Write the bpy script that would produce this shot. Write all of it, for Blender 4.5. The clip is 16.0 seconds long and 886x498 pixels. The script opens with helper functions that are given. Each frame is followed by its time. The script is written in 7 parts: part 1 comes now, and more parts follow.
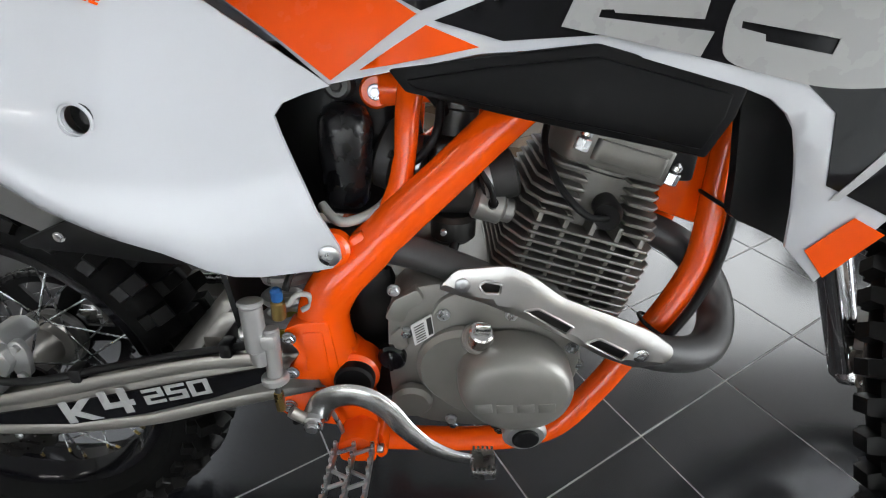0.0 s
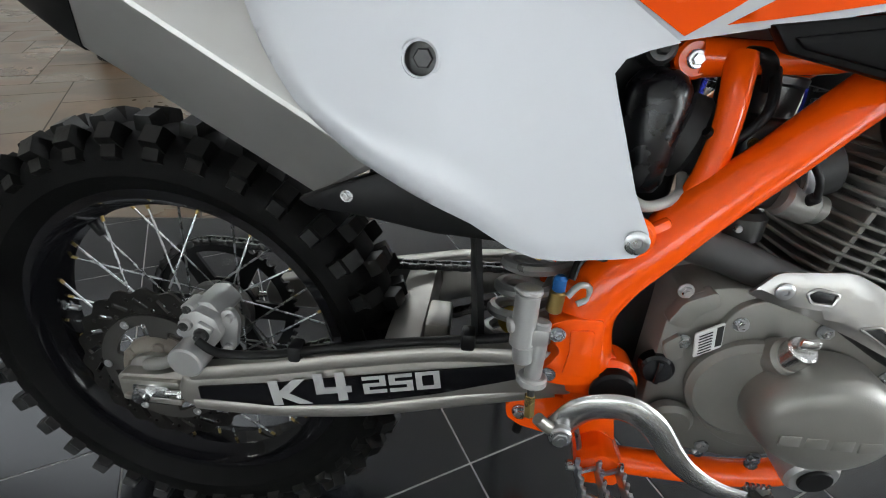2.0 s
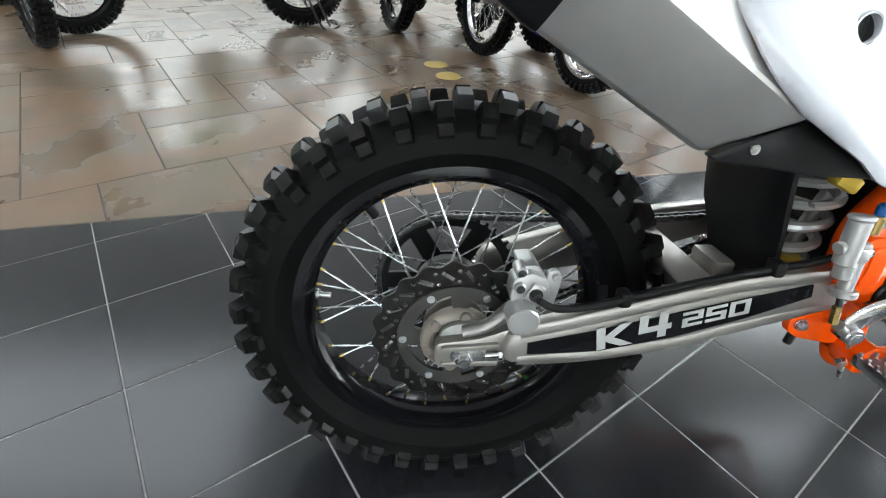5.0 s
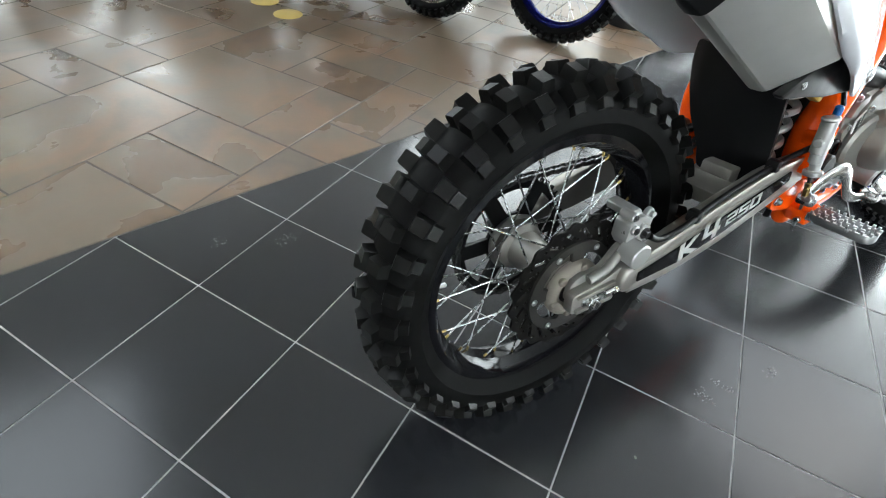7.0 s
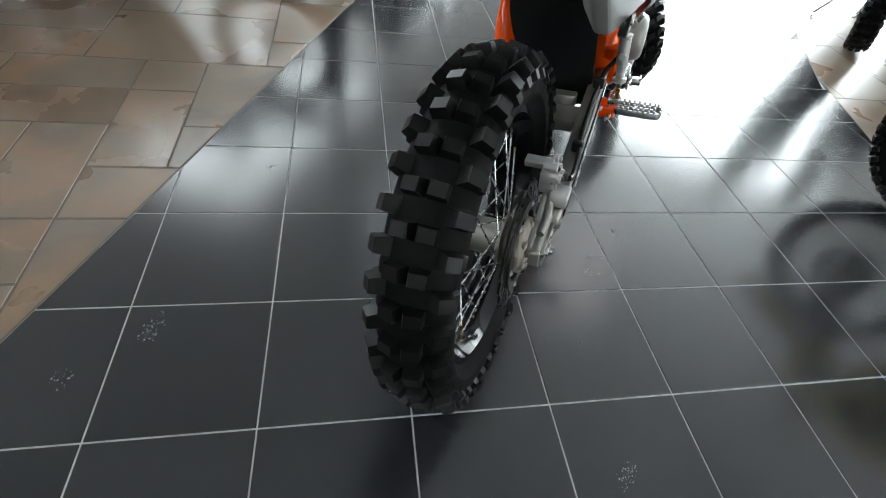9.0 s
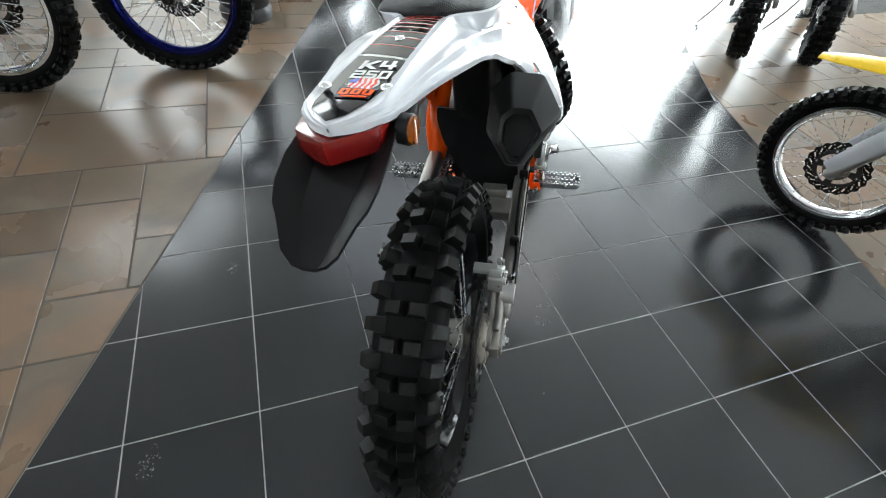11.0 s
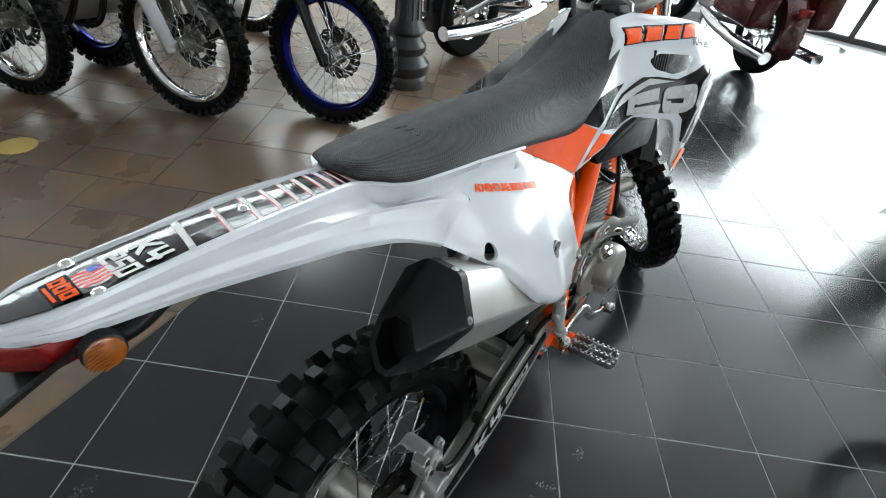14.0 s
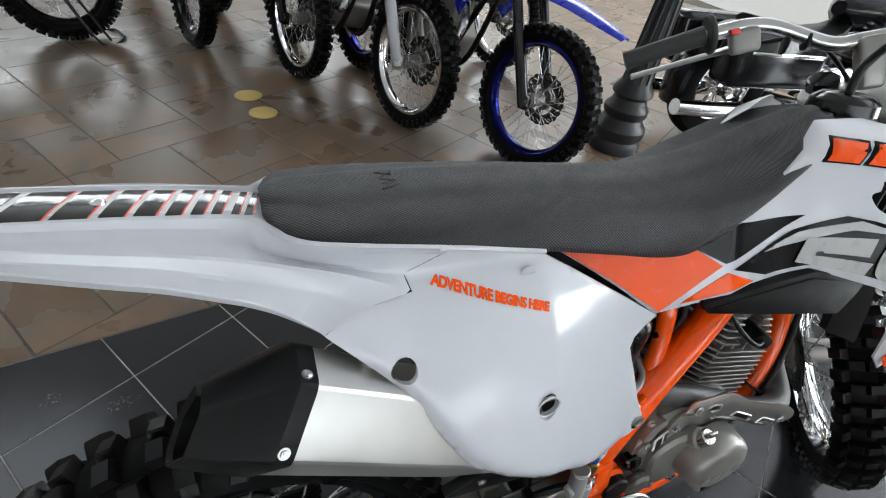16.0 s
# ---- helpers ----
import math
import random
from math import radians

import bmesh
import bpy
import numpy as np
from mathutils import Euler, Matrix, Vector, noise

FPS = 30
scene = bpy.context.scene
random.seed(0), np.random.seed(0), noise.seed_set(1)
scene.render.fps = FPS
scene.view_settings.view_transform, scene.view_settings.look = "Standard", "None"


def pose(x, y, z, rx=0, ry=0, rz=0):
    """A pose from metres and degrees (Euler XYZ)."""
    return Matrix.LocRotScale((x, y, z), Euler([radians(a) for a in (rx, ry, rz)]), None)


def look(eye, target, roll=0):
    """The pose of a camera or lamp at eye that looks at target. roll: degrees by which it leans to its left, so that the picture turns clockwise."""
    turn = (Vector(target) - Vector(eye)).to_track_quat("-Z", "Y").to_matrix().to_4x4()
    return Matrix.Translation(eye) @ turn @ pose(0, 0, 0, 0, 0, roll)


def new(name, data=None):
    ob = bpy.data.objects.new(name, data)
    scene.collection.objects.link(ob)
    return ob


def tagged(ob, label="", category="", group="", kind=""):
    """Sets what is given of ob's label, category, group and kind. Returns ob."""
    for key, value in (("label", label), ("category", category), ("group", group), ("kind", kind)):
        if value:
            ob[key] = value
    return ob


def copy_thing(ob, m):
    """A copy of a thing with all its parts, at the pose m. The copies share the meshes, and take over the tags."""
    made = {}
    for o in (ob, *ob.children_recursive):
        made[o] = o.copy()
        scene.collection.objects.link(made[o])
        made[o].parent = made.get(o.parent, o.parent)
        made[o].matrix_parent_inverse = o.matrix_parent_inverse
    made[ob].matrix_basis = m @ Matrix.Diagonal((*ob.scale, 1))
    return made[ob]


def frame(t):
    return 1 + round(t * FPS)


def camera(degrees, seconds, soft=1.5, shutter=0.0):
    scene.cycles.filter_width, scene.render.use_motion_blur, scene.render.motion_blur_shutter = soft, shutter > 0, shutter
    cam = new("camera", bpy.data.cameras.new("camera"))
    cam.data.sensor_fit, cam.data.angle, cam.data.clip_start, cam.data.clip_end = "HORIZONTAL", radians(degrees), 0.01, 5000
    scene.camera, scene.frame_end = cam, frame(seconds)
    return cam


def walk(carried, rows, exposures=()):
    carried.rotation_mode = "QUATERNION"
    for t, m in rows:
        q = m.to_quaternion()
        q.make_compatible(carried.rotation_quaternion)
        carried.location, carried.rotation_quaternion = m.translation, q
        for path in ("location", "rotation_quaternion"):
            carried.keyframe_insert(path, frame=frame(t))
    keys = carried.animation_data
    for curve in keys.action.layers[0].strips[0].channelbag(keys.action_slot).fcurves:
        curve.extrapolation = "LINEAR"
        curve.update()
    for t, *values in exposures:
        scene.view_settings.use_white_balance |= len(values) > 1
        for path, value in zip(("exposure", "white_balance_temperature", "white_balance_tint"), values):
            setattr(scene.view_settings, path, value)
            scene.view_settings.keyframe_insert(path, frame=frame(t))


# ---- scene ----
cam = camera(87.0, 16.0, 1.1)
PATH = [
    (0, (0.664, -0.423, 0.917), (0.664, 1.199, -0.252), 1.1),
    (0.5, (0.612, -0.439, 0.935), (0.587, 1.198, -0.214), 1.9),
    (1, (0.543, -0.427, 0.93), (0.459, 1.221, -0.2), 2.3),
    (1.5, (0.467, -0.409, 0.892), (0.335, 1.239, -0.234), 2.5),
    (2, (0.401, -0.399, 0.849), (0.266, 1.243, -0.285), 3.2),
    (2.5, (0.339, -0.402, 0.817), (0.25, 1.237, -0.327), 4.0),
    (3, (0.288, -0.409, 0.802), (0.263, 1.224, -0.352), 4.4),
    (3.5, (0.214, -0.427, 0.817), (0.216, 1.207, -0.336), 4.1),
    (4, (0.122, -0.449, 0.823), (0.159, 1.18, -0.335), 4.1),
    (4.5, (0.023, -0.47, 0.83), (0.127, 1.143, -0.348), 3.8),
    (5, (-0.079, -0.468, 0.842), (0.1, 1.121, -0.359), 3.8),
    (5.2, (-0.121, -0.463, 0.843), (0.1, 1.114, -0.367), 4.0),
    (7.3, (-0.516, -0.279, 0.892), (0.431, 0.779, -0.516), 8.0),
    (7.5, (-0.538, -0.246, 0.893), (0.491, 0.717, -0.526), 8.4),
    (8, (-0.58, -0.172, 0.902), (0.616, 0.538, -0.535), 9.1),
    (8.5, (-0.609, -0.103, 0.913), (0.667, 0.407, -0.54), 10.0),
    (9, (-0.619, -0.036, 0.935), (0.699, 0.316, -0.527), 11.0),
    (9.5, (-0.607, -0.003, 0.979), (0.749, 0.234, -0.473), 11.6),
    (9.7, (-0.599, 0.006, 1.005), (0.77, 0.21, -0.438), 11.7),
    (11.8, (-0.501, 0.028, 1.205), (0.9, 0.191, -0.212), 7.3),
    (12, (-0.466, 0.025, 1.208), (0.925, 0.204, -0.218), 7.1),
    (12.5, (-0.399, -0.003, 1.209), (0.972, 0.243, -0.227), 6.6),
    (13, (-0.342, -0.057, 1.211), (1.036, 0.316, -0.19), 6.9),
    (13.5, (-0.296, -0.124, 1.218), (1.068, 0.438, -0.132), 7.6),
    (14, (-0.235, -0.18, 1.231), (1.056, 0.598, -0.083), 8.5),
    (14.5, (-0.146, -0.206, 1.236), (0.997, 0.78, -0.076), 8.9),
    (15, (-0.066, -0.224, 1.22), (0.931, 0.926, -0.077), 9.2),
    (15.5, (0.009, -0.227, 1.21), (0.856, 1.047, -0.079), 9.1),
    (16, (0.087, -0.227, 1.199), (0.804, 1.134, -0.08), 9.9),
]
walk(cam, [(t, look(eye, target, roll)) for t, eye, target, roll in PATH], [(0, -0.43, 6500, 10), (2, -0.5, 6450, 8), (3.5, -0.08, 6250, 4), (5, 0.30, 6300, 6), (7.5, 0.38, 6250, 4), (8.5, 0.0, 6250, 4), (9.5, 0.1, 6250, 4), (12.5, -0.18, 6300, 5), (14.5, -0.46, 6250, 4), (16, -0.53, 6350, 9)])

# ---- daylight and lamps ----
world = bpy.data.worlds.new("world")
scene.world = world
world.use_nodes = True
_nt = world.node_tree
_sky = _nt.nodes.new("ShaderNodeTexSky")
_sky.sky_type = "NISHITA"
_sky.sun_disc = False
_sky.sun_elevation, _sky.sun_rotation = radians(42), radians(100)
_nt.links.new(_sky.outputs[0], _nt.nodes["Background"].inputs[0])
_nt.nodes["Background"].inputs[1].default_value = 0.12


def area(name, m, sx, sy, watts, colour=(1, 1, 1)):
    lamp = bpy.data.lights.new(name, "AREA")
    lamp.shape, lamp.size, lamp.size_y, lamp.energy, lamp.color = "RECTANGLE", sx, sy, watts, colour
    ob = new(name, lamp)
    ob.matrix_world = m
    return ob


# daylight standing in the two glazed fronts of the showroom
area("daylight_front", pose(6.9, -1.5, 1.62, 0, 90, 0), 3.0, 4.4, 510, (0.94, 0.98, 1.0))
area("rooflight_day", pose(4.75, 5.55, 3.62), 4.0, 3.5, 188, (0.94, 0.98, 1.0))
# west and east: fill in unseen, added roof openings that lift the floor's sheen
area("rooflight_day_west", pose(-3.35, 2.45, 3.62), 3.5, 1.8, 56, (0.94, 0.98, 1.0))
area("rooflight_day_east", pose(4.3, 0.5, 3.62), 2.2, 3.2, 38, (0.94, 0.98, 1.0))
# fill from an unseen band of high windows, added to brighten the slate
area("clerestory_day", pose(0.0, 8.9, 2.8, -90, 0, 0), 12.0, 1.0, 165, (0.94, 0.98, 1.0))
area("daylight_side", pose(0.0, -6.9, 1.9, 90, 0, 0), 11.0, 2.6, 37, (0.94, 0.98, 1.0))

# ---- tools ----
def clamp(v, a=0.0, b=1.0):
    return max(a, min(b, v))


def smooth(v):
    v = clamp(v)
    return v * v * (3 - 2 * v)


def part(name, bm, mat, parent=None, label="", m=None, angle=38):
    bmesh.ops.recalc_face_normals(bm, faces=bm.faces)
    me = bpy.data.meshes.new(name)
    bm.to_mesh(me)
    bm.free()
    for one in mat if isinstance(mat, (list, tuple)) else (mat,):
        me.materials.append(one)
    me.shade_smooth()
    me.set_sharp_from_angle(angle=radians(angle))
    return put(name, me, parent, label, m)


def put(name, me, parent=None, label="", m=None):
    ob = new(name, me)
    ob.parent = parent
    if m is not None:
        ob.matrix_basis = m
    return tagged(ob, label)


def both(name, bm, mat, parent, label="", angle=38):
    """The part on the machine's right and its mirror twin on the left."""
    other = bm.copy()
    for v in other.verts:
        v.co.y = -v.co.y
    a = part(name, bm, mat, parent, label, angle=angle)
    return a, part(name, other, mat, parent, label, angle=angle)


def merge(bm, tmp, m=None):
    if m is not None:
        bmesh.ops.transform(tmp, matrix=m, verts=tmp.verts)
    me = bpy.data.meshes.new("tmp")
    tmp.to_mesh(me)
    tmp.free()
    bm.from_mesh(me)
    bpy.data.meshes.remove(me)
    return bm


def B():
    return bmesh.new()


def along(p0, p1):
    """A frame at p0 whose z runs to p1."""
    d = Vector(p1) - Vector(p0)
    return Matrix.Translation(p0) @ d.to_track_quat("Z", "Y").to_matrix().to_4x4(), d.length


def lathe(bm, prof, m=None, n=32, closed=False, caps=True):
    m = m or Matrix()
    rings = []
    for r, h in prof:
        rings.append([bm.verts.new(m @ Vector((r * math.cos(2 * math.pi * i / n), r * math.sin(2 * math.pi * i / n), h))) for i in range(n)])
    pairs = list(zip(rings, rings[1:])) + ([(rings[-1], rings[0])] if closed else [])
    for a, b in pairs:
        for i in range(n):
            bm.faces.new((a[i], a[(i + 1) % n], b[(i + 1) % n], b[i]))
    if caps and not closed:
        bm.faces.new(rings[0])
        bm.faces.new(rings[-1])
    return bm


def cyl(bm, p0, p1, r, n=16, bevel=0.0, r1=None):
    m, h = along(p0, p1)
    r1 = r if r1 is None else r1
    b = min(bevel, h / 3)
    prof = [(r - b, 0), (r, b), (r1, h - b), (r1 - b, h)] if b else [(r, 0), (r1, h)]
    return lathe(bm, prof, m, n)


def hexbolt(bm, p, d, r=0.006, h=0.005):
    """A flanged hexagon bolt head at p that points along d."""
    d = Vector(d).normalized()
    p = Vector(p)
    cyl(bm, p, p + d * 0.0015, r * 1.35, 14)
    cyl(bm, p + d * 0.001, p + d * h, r, 6, 0.0006)
    cyl(bm, p + d * h * 0.9, p + d * (h + 0.001), r * 0.45, 10)
    return bm


def box(bm, c, s, bevel=0.003, seg=2, m=None):
    t = B()
    bmesh.ops.create_cube(t, size=1)
    for v in t.verts:
        v.co = Vector((v.co.x * s[0], v.co.y * s[1], v.co.z * s[2]))
    if bevel:
        bmesh.ops.bevel(t, geom=t.edges[:], offset=bevel, segments=seg, profile=0.5, affect="EDGES")
    return merge(bm, t, Matrix.Translation(c) @ (m or Matrix()))


def spline(pts, steps=6, closed=False):
    p = [Vector(q) for q in pts]
    n = len(p)
    out = []
    for i in range(n if closed else n - 1):
        a, b, c, d = (p[(i - 1) % n], p[i], p[(i + 1) % n], p[(i + 2) % n]) if closed else (p[max(i - 1, 0)], p[i], p[i + 1], p[min(i + 2, n - 1)])
        for k in range(steps):
            t = k / steps
            out.append(0.5 * ((2 * b) + (c - a) * t + (2 * a - 5 * b + 4 * c - d) * t * t + (3 * b - a - 3 * c + d) * t ** 3))
    if not closed:
        out.append(p[-1])
    return out


def tube(bm, pts, r, n=14, steps=6, closed=False, flat=1.0, side=(0, 1, 0)):
    """A round pipe along a smooth line. r: one radius or one for each point. flat: how thin it is across side."""
    q = spline(pts, steps, closed)
    rs = [r] * len(q) if not isinstance(r, (list, tuple)) else [float(np.interp(i / steps, range(len(r)), r)) for i in range(len(q))]
    rings = []
    up = None
    for i, c in enumerate(q):
        a, b = (q[(i - 1) % len(q)], q[(i + 1) % len(q)]) if closed else (q[max(i - 1, 0)], q[min(i + 1, len(q) - 1)])
        d = (b - a).normalized()
        if flat != 1.0:
            up = Vector(side)
        elif up is None:
            up = Vector((0, 0, 1)) if abs(d.z) < 0.9 else Vector((1, 0, 0))
        u = (up - d * up.dot(d)).normalized()
        w = d.cross(u)
        up = u
        rings.append([bm.verts.new(c + u * (flat * rs[i] * math.cos(2 * math.pi * k / n)) + w * (rs[i] * math.sin(2 * math.pi * k / n))) for k in range(n)])
    for a, b in list(zip(rings, rings[1:])) + ([(rings[-1], rings[0])] if closed else []):
        for k in range(n):
            bm.faces.new((a[k], a[(k + 1) % n], b[(k + 1) % n], b[k]))
    if not closed:
        bm.faces.new(rings[0])
        bm.faces.new(rings[-1])
    return bm


def loft(bm, rings, ring_closed=True, caps=True):
    vs = [[bm.verts.new(p) for p in ring] for ring in rings]
    n = len(vs[0])
    for a, b in zip(vs, vs[1:]):
        for k in range(n if ring_closed else n - 1):
            bm.faces.new((a[k], a[(k + 1) % n], b[(k + 1) % n], b[k]))
    if caps and ring_closed:
        bm.faces.new(vs[0])
        bm.faces.new(vs[-1])
    return bm


def prism(bm, outline, m, d0, d1, bevel=0.0, seg=2):
    """A plate: the outline (u, v) in the plane of m, from depth d0 to d1."""
    t = B()
    a = [t.verts.new((u, v, d0)) for u, v in outline]
    b = [t.verts.new((u, v, d1)) for u, v in outline]
    t.faces.new(a)
    t.faces.new(b)
    for i in range(len(a)):
        j = (i + 1) % len(a)
        t.faces.new((a[i], a[j], b[j], b[i]))
    bmesh.ops.recalc_face_normals(t, faces=t.faces)
    if bevel:
        bmesh.ops.bevel(t, geom=t.edges[:], offset=bevel, segments=seg, profile=0.5, affect="EDGES", clamp_overlap=True)
    return merge(bm, t, m)


# (u, v, depth) -> (x, y, z) of a plate that stands in the machine's long plane, depth to its left
SIDE = Matrix(((1, 0, 0, 0), (0, 0, 1, 0), (0, 1, 0, 0), (0, 0, 0, 1)))


def inside(x, y, poly):
    hit = False
    for (x0, y0), (x1, y1) in zip(poly, poly[1:] + poly[:1]):
        if (y0 > y) != (y1 > y) and x < (x1 - x0) * (y - y0) / (y1 - y0) + x0:
            hit = not hit
    return hit


def rounded(poly, r, n=4):
    """The polygon with its corners rounded by about r."""
    out = []
    for i, p in enumerate(poly):
        p, a, b = Vector(p), Vector(poly[i - 1]), Vector(poly[(i + 1) % len(poly)])
        ra, rb = min(r, (a - p).length * 0.45), min(r, (b - p).length * 0.45)
        s, e = p + (a - p).normalized() * ra, p + (b - p).normalized() * rb
        for k in range(n + 1):
            t = k / n
            out.append(tuple(s * (1 - t) ** 2 + p * 2 * t * (1 - t) + e * t * t))
    return out


def resample(poly, step):
    out = []
    for a, b in zip(poly, poly[1:] + poly[:1]):
        k = max(1, int(math.dist(a, b) / step + 0.5))
        out += [(a[0] + (b[0] - a[0]) * i / k, a[1] + (b[1] - a[1]) * i / k) for i in range(k)]
    return out


def circle(c, r, n=20):
    return [(c[0] + r * math.cos(2 * math.pi * i / n), c[1] + r * math.sin(2 * math.pi * i / n)) for i in range(n)]


def skin(bm, outline, depth, thick, step=0.018, holes=(), edge=0.0, creases=()):
    """A moulded sheet over the outline (x, z), whose outer face lies at y = depth(x, z); thick reaches to +y. edge: how far its rim rolls in."""
    rims = [resample(list(outline), step)] + [resample(list(h), step) for h in holes]
    pts, edges = [], []
    for rim in rims:
        s = len(pts)
        pts += [Vector(p) for p in rim]
        edges += [(s + i, s + (i + 1) % len(rim)) for i in range(len(rim))]
    n_rim = len(pts)
    for line in creases:
        for a, b in zip(line, line[1:]):
            k = max(1, int(math.dist(a, b) / step + 0.5))
            s = len(pts)
            pts += [Vector(a).lerp(Vector(b), i / k) for i in range(k + 1)]
            edges += [(s + i, s + i + 1) for i in range(k)]
    xs, zs = [p[0] for p in rims[0]], [p[1] for p in rims[0]]
    n_fix = len(pts)
    row = 0
    z = min(zs) + step / 2
    while z < max(zs):
        x = min(xs) + (step / 2 if row % 2 else 0)
        while x < max(xs):
            if inside(x, z, rims[0]) and not any(inside(x, z, h) for h in rims[1:]):
                if min((q.x - x) ** 2 + (q.y - z) ** 2 for q in pts[:n_fix]) > (0.55 * step) ** 2:
                    pts.append(Vector((x, z)))
            x += step
        z += step * 0.87
        row += 1
    from mathutils import geometry
    vs, es, fs, ov, oe, of = geometry.delaunay_2d_cdt(pts, edges, [], 0, 1e-5)
    outer = []
    inner = []
    for v, o in zip(vs, ov):
        y = depth(v.x, v.y)
        on_rim = any(k < n_rim for k in o)
        outer.append(bm.verts.new((v.x, y + (edge if on_rim else 0), v.y)))
        inner.append(bm.verts.new((v.x, y + thick, v.y)))
    used = {}
    for f in fs:
        cx, cz = sum(vs[k].x for k in f) / 3, sum(vs[k].y for k in f) / 3
        if not inside(cx, cz, rims[0]) or any(inside(cx, cz, h) for h in rims[1:]):
            continue
        bm.faces.new([outer[k] for k in f])
        bm.faces.new([inner[k] for k in reversed(f)])
        for a, b in zip(f, f[1:] + f[:1]):
            used[tuple(sorted((a, b)))] = used.get(tuple(sorted((a, b))), 0) + 1
    for (a, b), k in used.items():
        if k == 1:
            bm.faces.new((outer[a], outer[b], inner[b], inner[a]))
    bmesh.ops.delete(bm, geom=[v for v in bm.verts if not v.link_faces], context="VERTS")
    return bm


GLYPHS = {
    "K": [(0, 0), (.27, 0), (.27, .33), (.74, 0), (1.12, 0), (.52, .46), (1.08, 1), (.72, 1), (.27, .58), (.27, 1), (0, 1)],
    "4": [(.60, 0), (.86, 0), (.86, .28), (1.0, .28), (1.0, .50), (.86, .50), (.86, 1), (.60, 1), (.60, .50), (.26, .50), (.26, 1), (0, 1), (0, .28), (.60, .28)],
    "2": [(0, 0), (1, 0), (1, .2), (.26, .2), (.26, .4), (1, .4), (1, 1), (0, 1), (0, .8), (.74, .8), (.74, .6), (0, .6)],
    "5": [(0, 0), (1, 0), (1, .6), (.26, .6), (.26, .8), (1, .8), (1, 1), (0, 1), (0, .4), (.74, .4), (.74, .2), (0, .2)],
    "0": [(0, 0), (1, 0), (1, 1), (0, 1), (0, .5), (.26, .5), (.26, .8), (.74, .8), (.74, .2), (.26, .2), (.26, .495), (0, .495)],
}


def block_letters(text, height, width, gap=0.18, shear=0.0):
    """Heavy square letters in the plane z = 0, from the origin."""
    bm = B()
    for k, ch in enumerate(text):
        prism(bm, [((k * (1 + gap) + u) * width + shear * v * height, v * height) for u, v in GLYPHS[ch]], Matrix(), 0, 0.0005)
    return bm


def lettering(text, size, extrude=0.0004, shear=0.0, space=1.0, bold=0.018):
    """Letters as a bmesh in the plane z = 0, starting at the origin, with capitals about 0.7 of size high."""
    cu = bpy.data.curves.new("letters", "FONT")
    cu.body, cu.size, cu.extrude, cu.shear, cu.space_character = text, size, extrude, shear, space
    cu.resolution_u, cu.offset = 3, size * bold
    ob = new("letters", cu)
    me = bpy.data.meshes.new_from_object(ob.evaluated_get(bpy.context.evaluated_depsgraph_get()))
    bm = B()
    bm.from_mesh(me)
    bpy.data.objects.remove(ob)
    bpy.data.meshes.remove(me)
    bpy.data.curves.remove(cu)
    return bm

# ---- materials ----
def material(name, colour, rough=0.5, metal=0.0, var=0.08, scale=40.0, bump=0.0, bump_scale=300.0, coat=0.0, rough_var=0.1, second=None, big=3.0, spec=0.5):
    """A surface with two scales of variation in tone and gloss and a fine relief."""
    m = bpy.data.materials.new(name)
    m.use_nodes = True
    nt = m.node_tree
    b = nt.nodes["Principled BSDF"]
    co = nt.nodes.new("ShaderNodeTexCoord")

    def noise_node(s, detail=4.0):
        t = nt.nodes.new("ShaderNodeTexNoise")
        t.inputs["Scale"].default_value, t.inputs["Detail"].default_value = s, detail
        nt.links.new(co.outputs["Object"], t.inputs["Vector"])
        return t

    fine, coarse = noise_node(scale), noise_node(big, 3.0)
    mixed = nt.nodes.new("ShaderNodeMath")
    mixed.operation = "MULTIPLY_ADD"
    mixed.inputs[1].default_value = 0.5
    nt.links.new(fine.outputs["Fac"], mixed.inputs[0])
    half = nt.nodes.new("ShaderNodeMath")
    half.operation = "MULTIPLY"
    half.inputs[1].default_value = 0.5
    nt.links.new(coarse.outputs["Fac"], half.inputs[0])
    nt.links.new(half.outputs[0], mixed.inputs[2])
    ramp = nt.nodes.new("ShaderNodeMapRange")
    ramp.inputs["From Min"].default_value, ramp.inputs["From Max"].default_value = 0.3, 0.7
    nt.links.new(mixed.outputs[0], ramp.inputs["Value"])
    mix = nt.nodes.new("ShaderNodeMix")
    mix.data_type = "RGBA"
    c = Vector(colour)
    d = Vector(second) if second else c * (1 + var)
    mix.inputs["A"].default_value = (*(c if second else c * (1 - var)), 1)
    mix.inputs["B"].default_value = (*[min(1, v) for v in d], 1)
    nt.links.new(ramp.outputs[0], mix.inputs["Factor"])
    nt.links.new(mix.outputs["Result"], b.inputs["Base Color"])
    rr = nt.nodes.new("ShaderNodeMapRange")
    rr.inputs["To Min"].default_value, rr.inputs["To Max"].default_value = max(0.02, rough - rough_var), min(1, rough + rough_var)
    nt.links.new(ramp.outputs[0], rr.inputs["Value"])
    nt.links.new(rr.outputs[0], b.inputs["Roughness"])
    b.inputs["Metallic"].default_value = metal
    b.inputs["Specular IOR Level"].default_value = spec
    b.inputs["Coat Weight"].default_value = coat
    b.inputs["Coat Roughness"].default_value = 0.06
    if bump:
        bt = noise_node(bump_scale, 3.0)
        bn = nt.nodes.new("ShaderNodeBump")
        bn.inputs["Strength"].default_value, bn.inputs["Distance"].default_value = bump, 0.0006
        nt.links.new(bt.outputs["Fac"], bn.inputs["Height"])
        nt.links.new(bn.outputs["Normal"], b.inputs["Normal"])
    return m


